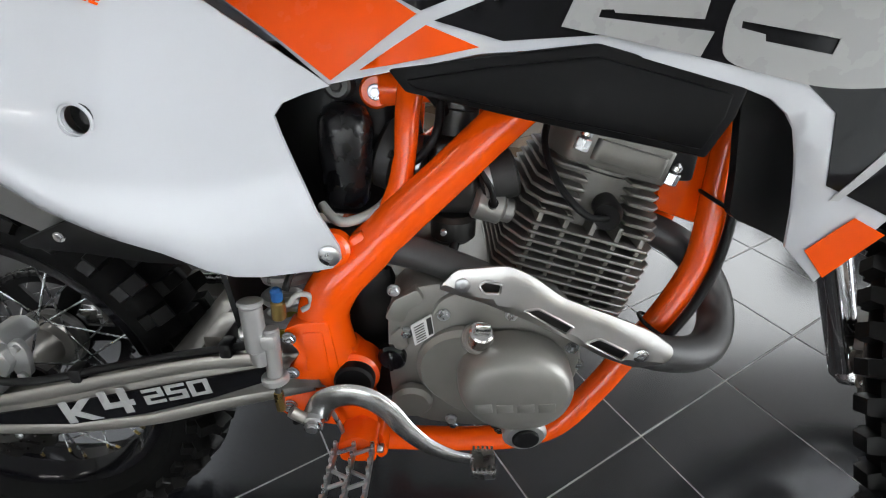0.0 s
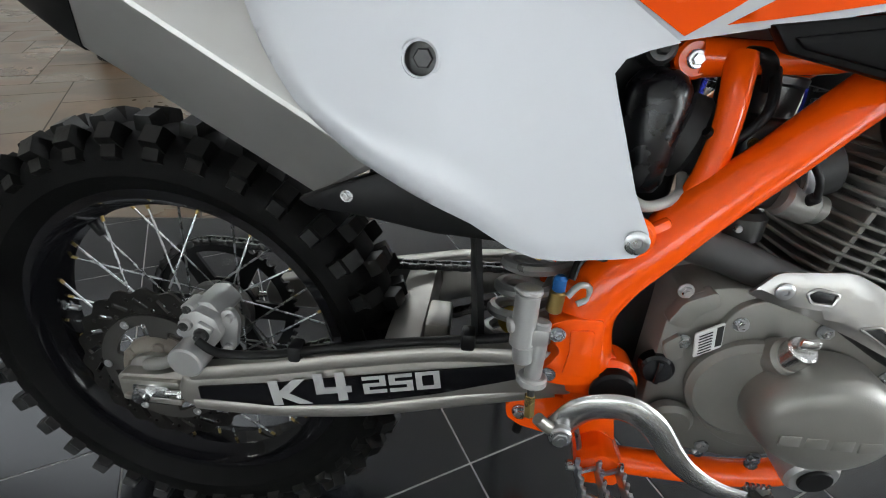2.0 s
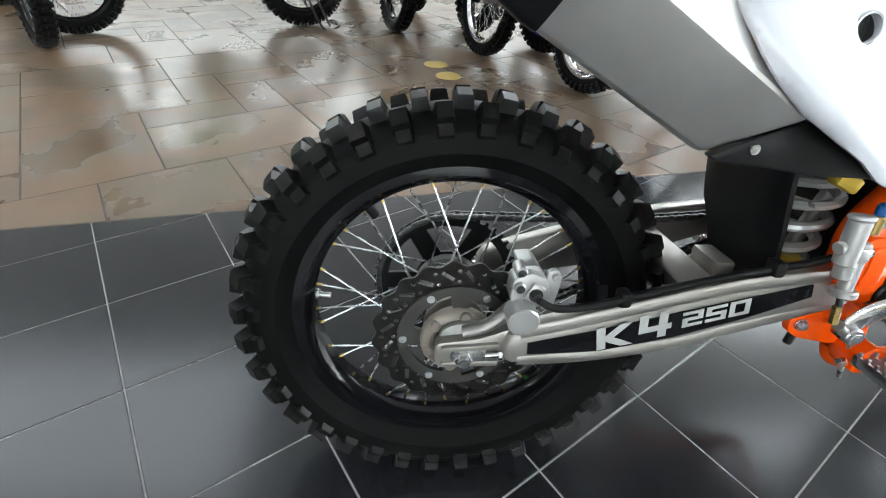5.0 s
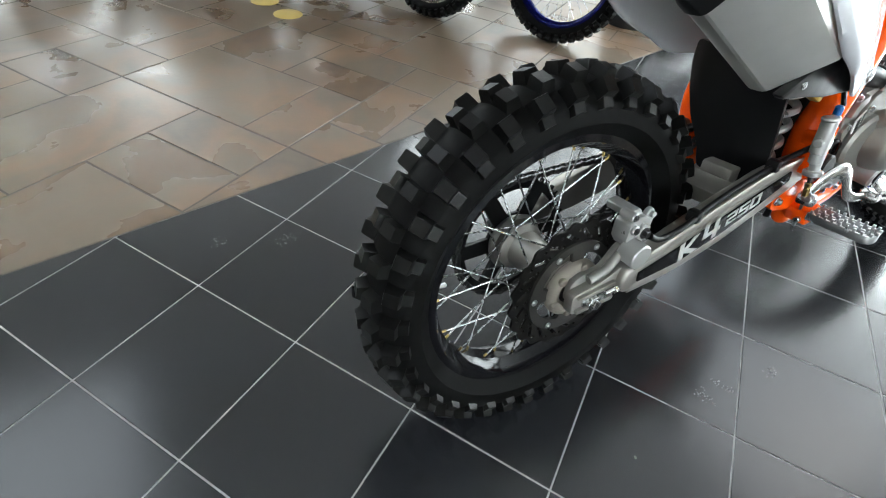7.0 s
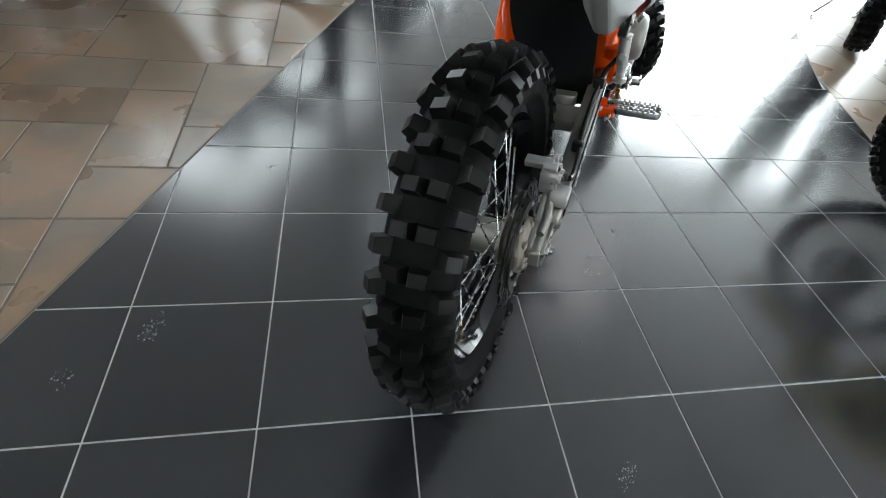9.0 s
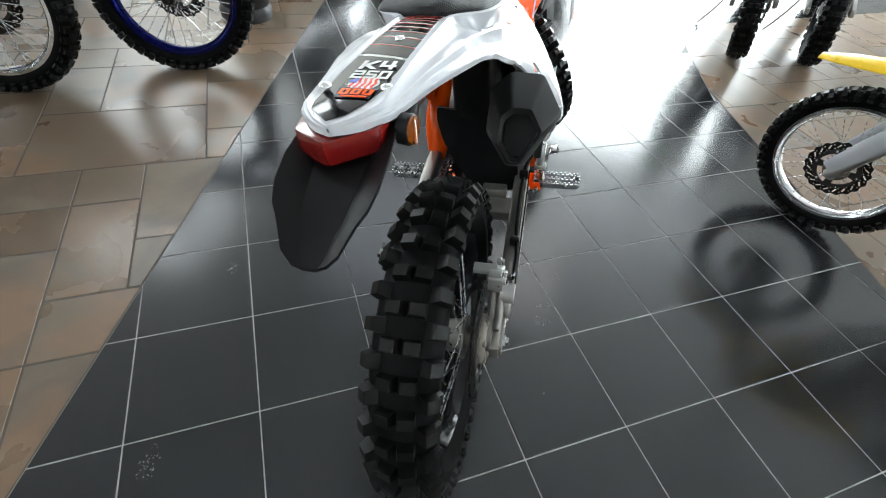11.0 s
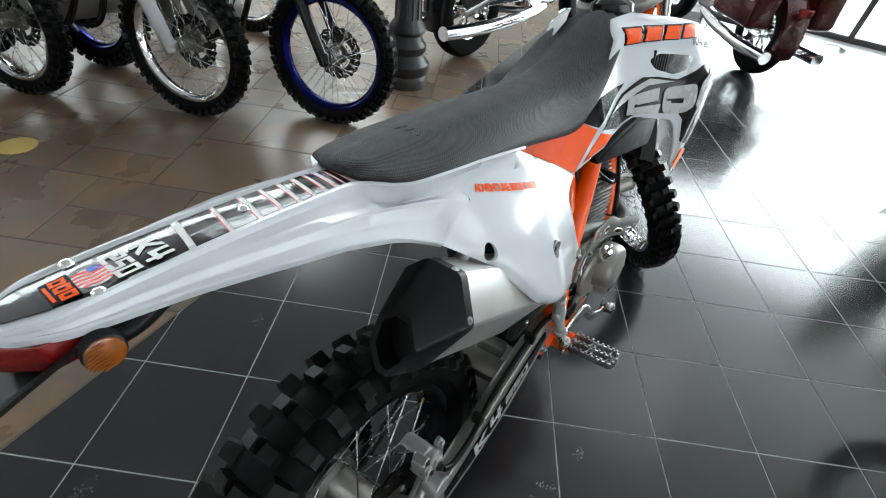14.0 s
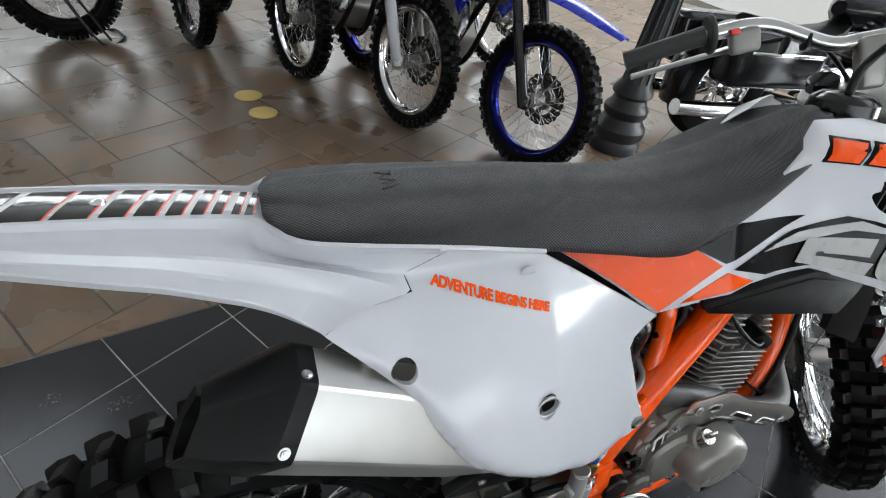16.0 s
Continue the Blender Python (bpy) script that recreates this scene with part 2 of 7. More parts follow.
WHITE = material("white_plastic", (0.525, 0.538, 0.57), 0.22, var=0.006, coat=0.4, rough_var=0.015)
ORANGE = material("orange_paint", (0.87, 0.088, 0.002), 0.12, var=0.012, coat=0.1, spec=0.42, rough_var=0.03, bump=0.03, bump_scale=60)
ORANGE_FILM = material("orange_film", (0.86, 0.082, 0.001), 0.22, var=0.015, spec=0.22)
BLACK_FILM = material("black_film", (0.005, 0.005, 0.006), 0.10, var=0.1, spec=0.14)
CROWN_FILM = material("black_gloss_film", (0.004, 0.004, 0.005), 0.05, var=0.1, spec=0.5, bump=0.4, bump_scale=38, coat=0.12)
SILVER_FILM = material("silver_grey_film", (0.36, 0.36, 0.355), 0.3, 0.0, var=0.004, spec=0.35)
GREY_FILM = material("pale_grey_film", (0.42, 0.42, 0.425), 0.3, var=0.03, spec=0.4)
EMBLEM_GREY = material("dark_grey_film", (0.10, 0.10, 0.10), 0.3, var=0.05)
RED_FILM = material("red_film", (0.75, 0.05, 0.03), 0.3, var=0.03, coat=0.3)
BLUE_FILM = material("blue_film", (0.03, 0.07, 0.5), 0.3, var=0.05, coat=0.3)
BLACK_PLASTIC = material("black_plastic", (0.0055, 0.0055, 0.006), 0.40, var=0.15, bump=0.12, bump_scale=700, spec=0.19)
BLACK_GLOSS = material("black_gloss", (0.005, 0.005, 0.006), 0.14, var=0.1, spec=0.42)
RUBBER = material("tyre_rubber", (0.0045, 0.0045, 0.0045), 0.55, var=0.35, bump=0.3, bump_scale=260, scale=25, spec=0.06)
RUBBER_BLOCK = material("tread_rubber", (0.0048, 0.0048, 0.0046), 0.36, var=0.35, bump=0.35, bump_scale=200, scale=30, spec=0.16)
RUBBER_WORN = material("hard_rubber", (0.02, 0.02, 0.02), 0.6, var=0.2, bump=0.1)
ALU = material("brushed_aluminium", (0.48, 0.475, 0.46), 0.34, 1.0, var=0.06, bump=0.08, bump_scale=500, rough_var=0.07)
ALU_SWING = material("swingarm_aluminium", (0.345, 0.33, 0.305), 0.4, 0.85, var=0.05, bump=0.06, bump_scale=300)
CAST = material("cast_alloy", (0.30, 0.295, 0.28), 0.45, 0.75, var=0.1, bump=0.25, bump_scale=600)
CASE = material("painted_engine_case", (0.235, 0.228, 0.212), 0.40, 0.5, var=0.08, bump=0.2, bump_scale=800)
BLACK_MATT = material("matt_black_guard", (0.004, 0.004, 0.0045), 0.5, var=0.15, bump=0.12, bump_scale=700, spec=0.12)
HEAD_GREY = material("dark_cast_alloy", (0.150, 0.144, 0.132), 0.42, 0.5, var=0.1, bump=0.2, bump_scale=800)
SHIELD = material("bright_pressed_alloy", (0.44, 0.43, 0.42), 0.30, 1.0, var=0.03, rough_var=0.03)
BLACK_SATIN = material("satin_black_paint", (0.005, 0.005, 0.006), 0.27, var=0.1, spec=0.35)
CHROME = material("chrome", (0.85, 0.85, 0.86), 0.09, 1.0, var=0.02, rough_var=0.04)
SILVER_CAST = material("silver_die_casting", (0.40, 0.40, 0.395), 0.36, 0.6, var=0.06, bump=0.2, bump_scale=700)
POLISHED = material("polished_alloy", (0.56, 0.56, 0.55), 0.25, 1.0, var=0.03, rough_var=0.03)
STEEL = material("zinc_steel", (0.48, 0.49, 0.50), 0.28, 1.0, var=0.1, rough_var=0.1)
BRASS = material("brass", (0.33, 0.24, 0.09), 0.32, 1.0, var=0.1)
DARK_STEEL = material("dark_steel", (0.07, 0.07, 0.07), 0.4, 0.8, var=0.2, bump=0.1)
CAN_ALU = material("satin_silencer_aluminium", (0.60, 0.595, 0.58), 0.38, 0.9, var=0.05, bump=0.08, bump_scale=500, rough_var=0.06)
CARRIER = material("disc_carrier_steel", (0.075, 0.072, 0.068), 0.42, 0.85, var=0.12, bump=0.15, bump_scale=900)
HUB_CAST = material("beige_hub_casting", (0.185, 0.165, 0.140), 0.48, 0.35, var=0.15, bump=0.3, bump_scale=700)
DISC = material("brake_disc_steel", (0.034, 0.032, 0.030), 0.36, 1.0, var=0.1, bump=0.1, bump_scale=900)
PIPE = material("heat_black_pipe", (0.05, 0.05, 0.05), 0.5, 0.4, var=0.2, bump=0.15, bump_scale=500)
GOLD = material("gold_spring_clip", (0.5, 0.36, 0.05), 0.4, 0.6, var=0.1)
LABEL = material("white_label", (0.75, 0.75, 0.74), 0.5, var=0.02)
INK = material("black_ink", (0.02, 0.02, 0.02), 0.5, var=0.1)
HOSE = material("clear_hose", (0.34, 0.34, 0.32), 0.3, var=0.05, coat=0.3)
FRAME_BLUE = material("blue_cap", (0.01, 0.08, 0.25), 0.3, var=0.05)
GREEN = material("green_plastic", (0.06, 0.45, 0.03), 0.3, var=0.04, coat=0.3)
BLUE = material("blue_plastic", (0.015, 0.03, 0.42), 0.28, var=0.06, coat=0.4)
BLUE_RIM = material("blue_anodised_rim", (0.006, 0.009, 0.11), 0.2, 0.9, var=0.06)
YELLOW = material("yellow_plastic", (0.85, 0.55, 0.01), 0.3, var=0.03, coat=0.3)
MAROON = material("dark_red_paint", (0.055, 0.007, 0.006), 0.2, 0.2, var=0.1, coat=0.3)
CAST_IRON = material("black_cast_iron", (0.012, 0.012, 0.013), 0.4, 0.1, var=0.2, bump=0.3, bump_scale=200)
WALL = material("wall_paint", (0.62, 0.61, 0.58), 0.7, var=0.03, bump=0.1, bump_scale=100)
CEILING = material("ceiling_paint", (0.72, 0.72, 0.73), 0.8, var=0.03)
GROUT = material("grout", (0.30, 0.295, 0.29), 0.75, var=0.15, bump=0.4, bump_scale=300)
SLATE_GROUT = material("slate_joint", (0.07, 0.06, 0.05), 0.8, var=0.2, bump=0.4, bump_scale=300)


RIM_BLACK = material("black_rim_lacquer", (0.004, 0.004, 0.005), 0.09, var=0.1, spec=0.2, rough_var=0.02)
CARB = material("dark_carburettor", (0.06, 0.06, 0.058), 0.35, 0.8, var=0.2, bump=0.2)
SATIN = material("satin_pressed_alloy", (0.34, 0.335, 0.33), 0.27, 1.0, var=0.03, rough_var=0.03)


def lens(name, colour):
    m = material(name, colour, 0.12, var=0.15, scale=60, coat=0.5, rough_var=0.05)
    b = m.node_tree.nodes["Principled BSDF"]
    b.inputs["Transmission Weight"].default_value = 0.35
    return m


RED_LENS = lens("red_lens", (0.22, 0.008, 0.007))
AMBER = lens("amber_reflector", (0.34, 0.085, 0.003))


def seat_cover():
    """Ribbed grip cloth: rows of small raised dots."""
    m = material("seat_cover", (0.030, 0.031, 0.033), 0.5, var=0.04, spec=0.28)
    nt = m.node_tree
    co = nt.nodes.new("ShaderNodeTexCoord")
    v = nt.nodes.new("ShaderNodeTexVoronoi")
    v.voronoi_dimensions = "2D"
    v.inputs["Scale"].default_value, v.inputs["Randomness"].default_value = 330, 0.12
    # the cloth lies along the seat's length and over its round flank
    part_of, fold, lay_flat, turn = nt.nodes.new("ShaderNodeSeparateXYZ"), nt.nodes.new("ShaderNodeMath"), nt.nodes.new("ShaderNodeMath"), nt.nodes.new("ShaderNodeCombineXYZ")
    fold.operation, lay_flat.operation = "ABSOLUTE", "SUBTRACT"
    nt.links.new(co.outputs["Object"], part_of.inputs[0])
    nt.links.new(part_of.outputs["Y"], fold.inputs[0])
    nt.links.new(fold.outputs[0], lay_flat.inputs[0])
    nt.links.new(part_of.outputs["Z"], lay_flat.inputs[1])
    spin = nt.nodes.new("ShaderNodeVectorRotate")
    spin.inputs["Angle"].default_value = radians(38)
    nt.links.new(part_of.outputs["X"], turn.inputs["X"])
    nt.links.new(lay_flat.outputs[0], turn.inputs["Y"])
    nt.links.new(turn.outputs[0], spin.inputs["Vector"])
    nt.links.new(spin.outputs[0], v.inputs["Vector"])
    bn = nt.nodes.new("ShaderNodeBump")
    bn.inputs["Strength"].default_value, bn.inputs["Distance"].default_value = 0.8, 0.0013
    bn.invert = True
    nt.links.new(v.outputs["Distance"], bn.inputs["Height"])
    nt.links.new(bn.outputs["Normal"], nt.nodes["Principled BSDF"].inputs["Normal"])
    tone = nt.nodes.new("ShaderNodeValToRGB")
    tone.color_ramp.elements[0].position, tone.color_ramp.elements[0].color = 0.15, (0.036, 0.0375, 0.040, 1)
    tone.color_ramp.elements[1].position, tone.color_ramp.elements[1].color = 0.62, (0.008, 0.008, 0.009, 1)
    nt.links.new(v.outputs["Distance"], tone.inputs[0])
    nt.links.new(tone.outputs[0], nt.nodes["Principled BSDF"].inputs["Base Color"])
    return m


SEAT = seat_cover()


def stone(name, colours, rough, rough_var, bump, island, scale=2.2, spec=0.5):
    """Floor pieces, each of its own tone, with clouds, veins and a split-face relief in world size."""
    m = bpy.data.materials.new(name)
    m.use_nodes = True
    nt = m.node_tree
    b = nt.nodes["Principled BSDF"]
    geo = nt.nodes.new("ShaderNodeNewGeometry")
    pick = nt.nodes.new("ShaderNodeObjectInfo")
    rnd = geo.outputs["Random Per Island"] if island else pick.outputs["Random"]

    def tex(s, detail, offset=True, dist=0.0):
        t = nt.nodes.new("ShaderNodeTexNoise")
        t.noise_dimensions = "4D"
        t.inputs["Scale"].default_value, t.inputs["Detail"].default_value, t.inputs["Distortion"].default_value = s, detail, dist
        nt.links.new(geo.outputs["Position"], t.inputs["Vector"])
        if offset:
            mul = nt.nodes.new("ShaderNodeMath")
            mul.operation = "MULTIPLY"
            mul.inputs[1].default_value = 37.0
            nt.links.new(rnd, mul.inputs[0])
            nt.links.new(mul.outputs[0], t.inputs["W"])
        return t

    clouds, grain = tex(scale, 5.0, dist=0.35), tex(60, 5.0)
    add = nt.nodes.new("ShaderNodeMath")
    add.operation = "MULTIPLY_ADD"
    add.inputs[1].default_value = 0.35
    nt.links.new(rnd, add.inputs[0])
    sub = nt.nodes.new("ShaderNodeMath")
    sub.operation = "SUBTRACT"
    sub.inputs[1].default_value = 0.17
    nt.links.new(clouds.outputs["Fac"], sub.inputs[0])
    nt.links.new(sub.outputs[0], add.inputs[2])
    ramp = nt.nodes.new("ShaderNodeValToRGB")
    el = ramp.color_ramp.elements
    while len(el) < len(colours):
        el.new(0.5)
    for k, c in enumerate(colours):
        el[k].position = 0.2 + 0.6 * k / (len(colours) - 1)
        el[k].color = (*c, 1)
    nt.links.new(add.outputs[0], ramp.inputs[0])
    nt.links.new(ramp.outputs[0], b.inputs["Base Color"])
    rr = nt.nodes.new("ShaderNodeMapRange")
    rr.inputs["From Min"].default_value, rr.inputs["From Max"].default_value = 0.3, 0.7
    rr.inputs["To Min"].default_value, rr.inputs["To Max"].default_value = max(0.03, rough - rough_var), rough + rough_var
    nt.links.new(clouds.outputs["Fac"], rr.inputs["Value"])
    nt.links.new(rr.outputs[0], b.inputs["Roughness"])
    b.inputs["Specular IOR Level"].default_value = spec
    if bump:
        h = nt.nodes.new("ShaderNodeMath")
        h.operation = "MULTIPLY_ADD"
        h.inputs[1].default_value = 0.15
        nt.links.new(grain.outputs["Fac"], h.inputs[0])
        nt.links.new(clouds.outputs["Fac"], h.inputs[2])
        bn = nt.nodes.new("ShaderNodeBump")
        bn.inputs["Strength"].default_value, bn.inputs["Distance"].default_value = bump, 0.006
        nt.links.new(h.outputs[0], bn.inputs["Height"])
        nt.links.new(bn.outputs["Normal"], b.inputs["Normal"])
    return m


DARK_TONES = [(0.0075, 0.0082, 0.0100), (0.0095, 0.0101, 0.0120), (0.0115, 0.0121, 0.0140)]
SLATE_TONES = [(0.0805, 0.0569, 0.0386), (0.1265, 0.0819, 0.0505), (0.1296, 0.0996, 0.0698), (0.166, 0.1025, 0.0606), (0.1042, 0.0797, 0.0579), (0.1596, 0.123, 0.087)]
DARK_TILE, DARK_TILE_FAR = stone("dark_tile", DARK_TONES, 0.20, 0.03, 0.0, False, 1.3, 0.63), stone("dark_tile_far", DARK_TONES, 0.20, 0.03, 0.0, True, 1.3, 0.63)
SLATE, SLATE_FAR = stone("brown_slate", SLATE_TONES, 0.31, 0.09, 0.3, False, 2.6, 0.6), stone("brown_slate_far", SLATE_TONES, 0.31, 0.09, 0.3, True, 2.6, 0.6)


def glowing(name, colour, strength):
    m = bpy.data.materials.new(name)
    m.use_nodes = True
    b = m.node_tree.nodes["Principled BSDF"]
    b.inputs["Base Color"].default_value = (*colour, 1)
    b.inputs["Emission Color"].default_value = (*colour, 1)
    b.inputs["Emission Strength"].default_value = strength
    return m


OUTDOORS = glowing("bright_outdoors", (0.95, 0.98, 1.0), 4.0)
TUBE_LIGHT = glowing("fluorescent_tube", (1.0, 0.98, 0.95), 30.0)


def glass():
    m = bpy.data.materials.new("window_glass")
    m.use_nodes = True
    b = m.node_tree.nodes["Principled BSDF"]
    b.inputs["Base Color"].default_value = (0.96, 0.98, 0.98, 1)
    b.inputs["Roughness"].default_value = 0.02
    b.inputs["Transmission Weight"].default_value = 1.0
    b.inputs["IOR"].default_value = 1.05
    return m


GLASS = glass()

# ---- the showroom's shell ----
def slab(name, x0, x1, y0, y1, z0, z1, mat, label="", category="", bevel=0.0):
    ob = part(name, box(B(), ((x0 + x1) / 2, (y0 + y1) / 2, (z0 + z1) / 2), (x1 - x0, y1 - y0, z1 - z0), bevel), mat)
    return tagged(ob, label, category, kind="structure")


floor = slab("floor", -7.2, 7.2, -7.2, 9.2, -0.25, -0.0014, GROUT, "showroom floor bed with pale grout joints", "floor")
# a pale ceiling with three rooflights let through it, the second and third added to brighten the floor: x0, x1, y0, y1
ROOFLIGHTS = [(2.7, 6.8, 3.75, 7.35), (-5.2, -1.5, 1.5, 3.4), (3.1, 5.5, -1.2, 2.2)]
cb = B()
xs = sorted({-7.2, 7.2} | {v for r in ROOFLIGHTS for v in r[:2]})
ys = sorted({-7.2, 9.2} | {v for r in ROOFLIGHTS for v in r[2:]})
for x0, x1 in zip(xs, xs[1:]):
    for y0, y1 in zip(ys, ys[1:]):
        if not any(a < (x0 + x1) / 2 < b and c < (y0 + y1) / 2 < d for a, b, c, d in ROOFLIGHTS):
            box(cb, ((x0 + x1) / 2, (y0 + y1) / 2, 3.7), (x1 - x0, y1 - y0, 0.2), 0)
tagged(part("ceiling", cb, CEILING), "plain pale showroom ceiling with rooflights, two of them added", "ceiling", kind="structure")
slab("wall_west", -7.2, -7.0, -7.2, 9.2, 0, 3.6, WALL, "plain painted showroom wall", "wall")
# the high openings in the north wall are unseen, added to let fill in
slab("wall_north", -7.0, 7.2, 9.0, 9.2, 0, 2.2, WALL, "plain painted showroom wall under added high windows", "wall")
slab("wall_north_lintel", -7.0, 7.2, 9.0, 9.2, 3.4, 3.6, WALL, "plain lintel over the added high windows", "wall")
slab("wall_north_pier", -7.0, -6.2, 9.0, 9.2, 2.2, 3.4, WALL, "plain painted wall beside the added high windows", "wall")
slab("wall_north_pier_east", 6.2, 7.2, 9.0, 9.2, 2.2, 3.4, WALL, "plain painted wall beside the added high windows", "wall")
# glazed fronts: low sill, piers and a lintel, with real openings
slab("wall_east", 7.0, 7.2, -7.2, -3.9, 0, 3.6, WALL, "plain painted wall pier", "wall")
slab("wall_east_pier", 7.0, 7.2, 0.9, 9.0, 0, 3.6, WALL, "plain painted wall beside the glazed front", "wall")
slab("wall_east_lintel", 7.0, 7.2, -3.9, 0.9, 3.2, 3.6, WALL, "plain lintel over the glazed front", "wall")
slab("wall_south", -7.0, -5.6, -7.2, -7.0, 0, 3.6, WALL, "plain painted wall pier", "wall")
slab("wall_south_pier", 5.6, 7.0, -7.2, -7.0, 0, 3.6, WALL, "plain painted wall beside the glazed side", "wall")
slab("wall_south_sill", -5.6, 5.6, -7.2, -7.0, 0, 0.6, WALL, "low wall under the side windows", "wall")
slab("wall_south_lintel", -5.6, 5.6, -7.2, -7.0, 3.2, 3.6, WALL, "plain lintel over the side windows", "wall")


def window(name, p, width, height, m, bays):
    """A glazed front in bays: mullions, head and foot, and a pane in each."""
    w = tagged(new(name), "large showroom window in a slim grey metal frame", "window", kind="structure")
    w.matrix_basis = Matrix.Translation(p) @ m
    for k in range(bays + 1):
        part("mullion", box(B(), (-width / 2 + width * k / bays, 0, height / 2), (0.06, 0.08, height), 0.006), DARK_STEEL, w)
    for z in (0.03, height - 0.03):
        part("window_frame", box(B(), (0, 0, z), (width, 0.07, 0.06), 0.006), DARK_STEEL, w)
    for k in range(bays):
        pane = part("pane", box(B(), (-width / 2 + width * (k + 0.5) / bays, 0, height / 2), (width / bays - 0.06, 0.008, height - 0.12), 0), GLASS, w)
        pane.visible_shadow = False
    return w


window("window_1", (7.1, -1.5, 0.0), 4.8, 3.2, pose(0, 0, 0, 0, 0, 90), 3)
window("window_2", (0, -7.1, 0.6), 11.2, 2.6, Matrix(), 7)
# glazing of the added north band; its glowing backdrop follows below
window("window_3", (0, 9.1, 2.2), 12.4, 1.2, Matrix(), 8)
for name, p, s in (("backdrop_north", (0, 10.2, 2.8), (16, 0.02, 4)), ("backdrop_east", (8.4, -1.5, 2.0), (0.02, 9, 5)), ("backdrop_south", (0, -8.6, 2.4), (15, 0.02, 5)), ("backdrop_roof", (5.0, 5.5, 4.6), (7.0, 6.0, 0.02))):
    tagged(part(name, box(B(), p, s, 0), OUTDOORS), "overexposed daylight beyond the windows", "backdrop", kind="structure")


# unseen battens, added as ambient fill from the ceiling
def tube_lamp(x, y, turn):
    f = tagged(new("ceiling_light"), "unseen white fluorescent batten added under the ceiling for fill", "ceiling light", "ceiling battens")
    f.matrix_basis = pose(x, y, 3.6, 0, 0, turn)
    part("housing", box(B(), (0, 0, -0.03), (1.26, 0.12, 0.06), 0.008), WALL, f)
    for s in (-0.035, 0.035):
        part("tube", cyl(B(), (-0.6, s, -0.075), (0.6, s, -0.075), 0.013, 14, 0.003), TUBE_LIGHT, f)
    return f


lamp_one = tube_lamp(-2.2, -3.0, 0)
for x in (-5.0, -2.2, 1.0, 4.2):
    for y in (-3.0, -0.3, 2.35, 4.9):
        if (x, y) in ((-5.0, -3.0), (-5.0, -0.3), (-2.2, -0.3)):
            copy_thing(lamp_one, pose(x, y, 3.6))

# ---- wheels ----
WHEEL_CACHE = {}


AXLE_Y = Matrix(((1, 0, 0, 0), (0, 0, 1, 0), (0, -1, 0, 0), (0, 0, 0, 1)))  # lathe axis z -> y


def tyre_bm(R, rim, half, pitch):
    """A cross tyre: rounded carcass with rows of blocks on crown, shoulders and flanks. R: over the blocks."""
    bm = B()
    crown = R - 0.017
    prof = []
    for k in range(15):
        a = -1.25 + 2.5 * k / 14
        y = half * math.sin(a) / math.sin(1.25) * (1.0 if abs(a) < 1.0 else 0.98)
        prof.append((crown - 0.75 * half * (1 - math.cos(a)), y))
    low = rim + 0.0065
    prof = [(low, -half * 0.62), (low + 0.012, -half * 0.80), (low + 0.024, -half * 0.97)] + prof + [(low + 0.024, half * 0.97), (low + 0.012, half * 0.80), (low, half * 0.62)]
    lathe(bm, prof, AXLE_Y, 84, closed=True)
    return bm


def tread_rows(R, half, pitch):
    """Every tread block: its place in the wheel and its kind."""
    crown = R - 0.017
    for k in range(pitch):
        for phase, rows in ((0.0, ((0.25, 0.028, 0.022, 0.017), (-0.25, 0.028, 0.022, 0.017))), (0.5, ((0.80, 0.026, 0.024, 0.019), (-0.80, 0.026, 0.024, 0.019))), (0.5, ((1.14, 0.018, 0.021, 0.007), (-1.14, 0.018, 0.021, 0.007)))):
            t = 2 * math.pi * (k + phase) / pitch
            er, et = Vector((math.cos(t), 0, math.sin(t))), Vector((-math.sin(t), 0, math.cos(t)))
            for a, sv, su, h in rows:
                y = half * math.sin(a) / math.sin(1.25)
                r = crown - 0.75 * half * (1 - math.cos(a))
                nrm = (er * math.cos(a) + Vector((0, 1, 0)) * math.sin(a)).normalized()
                side = et.cross(nrm)
                c = er * r + Vector((0, y, 0))
                m = Matrix(((et.x, side.x, nrm.x, c.x), (et.y, side.y, nrm.y, c.y), (et.z, side.z, nrm.z, c.z), (0, 0, 0, 1)))
                yield m, (su, sv, h)


def block_bm(su, sv, h):
    """One tread block with softened edges and a shallow cut across its top."""
    bm = B()
    ring = [(-1, -1), (1, -1), (1, 1), (-1, 1)]
    rows = [[bm.verts.new((a * su * k / 2, b * sv * k / 2, z)) for a, b in ring] for k, z in ((1.08, -0.004), (0.93, h * 0.80), (0.84, h))]
    for p, q in zip(rows, rows[1:]):
        for k in range(4):
            bm.faces.new((p[k], p[(k + 1) % 4], q[(k + 1) % 4], q[k]))
    bm.faces.new(rows[-1])
    return bm


def rim_bm(rim, half):
    w = half * 0.66
    k = 0.64
    prof = [(rim + 0.010, -w), (rim + 0.010, -w + 0.004), (rim - 0.006 * k, -w + 0.007), (rim - 0.010 * k, -w * 0.45), (rim - 0.024 * k, -w * 0.3), (rim - 0.026 * k, 0),
            (rim - 0.024 * k, w * 0.3), (rim - 0.010 * k, w * 0.45), (rim - 0.006 * k, w - 0.007), (rim + 0.010, w - 0.004), (rim + 0.010, w),
            (rim - 0.004 * k, w + 0.001), (rim - 0.014 * k, w * 0.62), (rim - 0.030 * k, w * 0.34), (rim - 0.031 * k, 0), (rim - 0.030 * k, -w * 0.34), (rim - 0.014 * k, -w * 0.62), (rim - 0.004 * k, -w - 0.001)]
    return lathe(B(), prof, AXLE_Y, 72, closed=True)


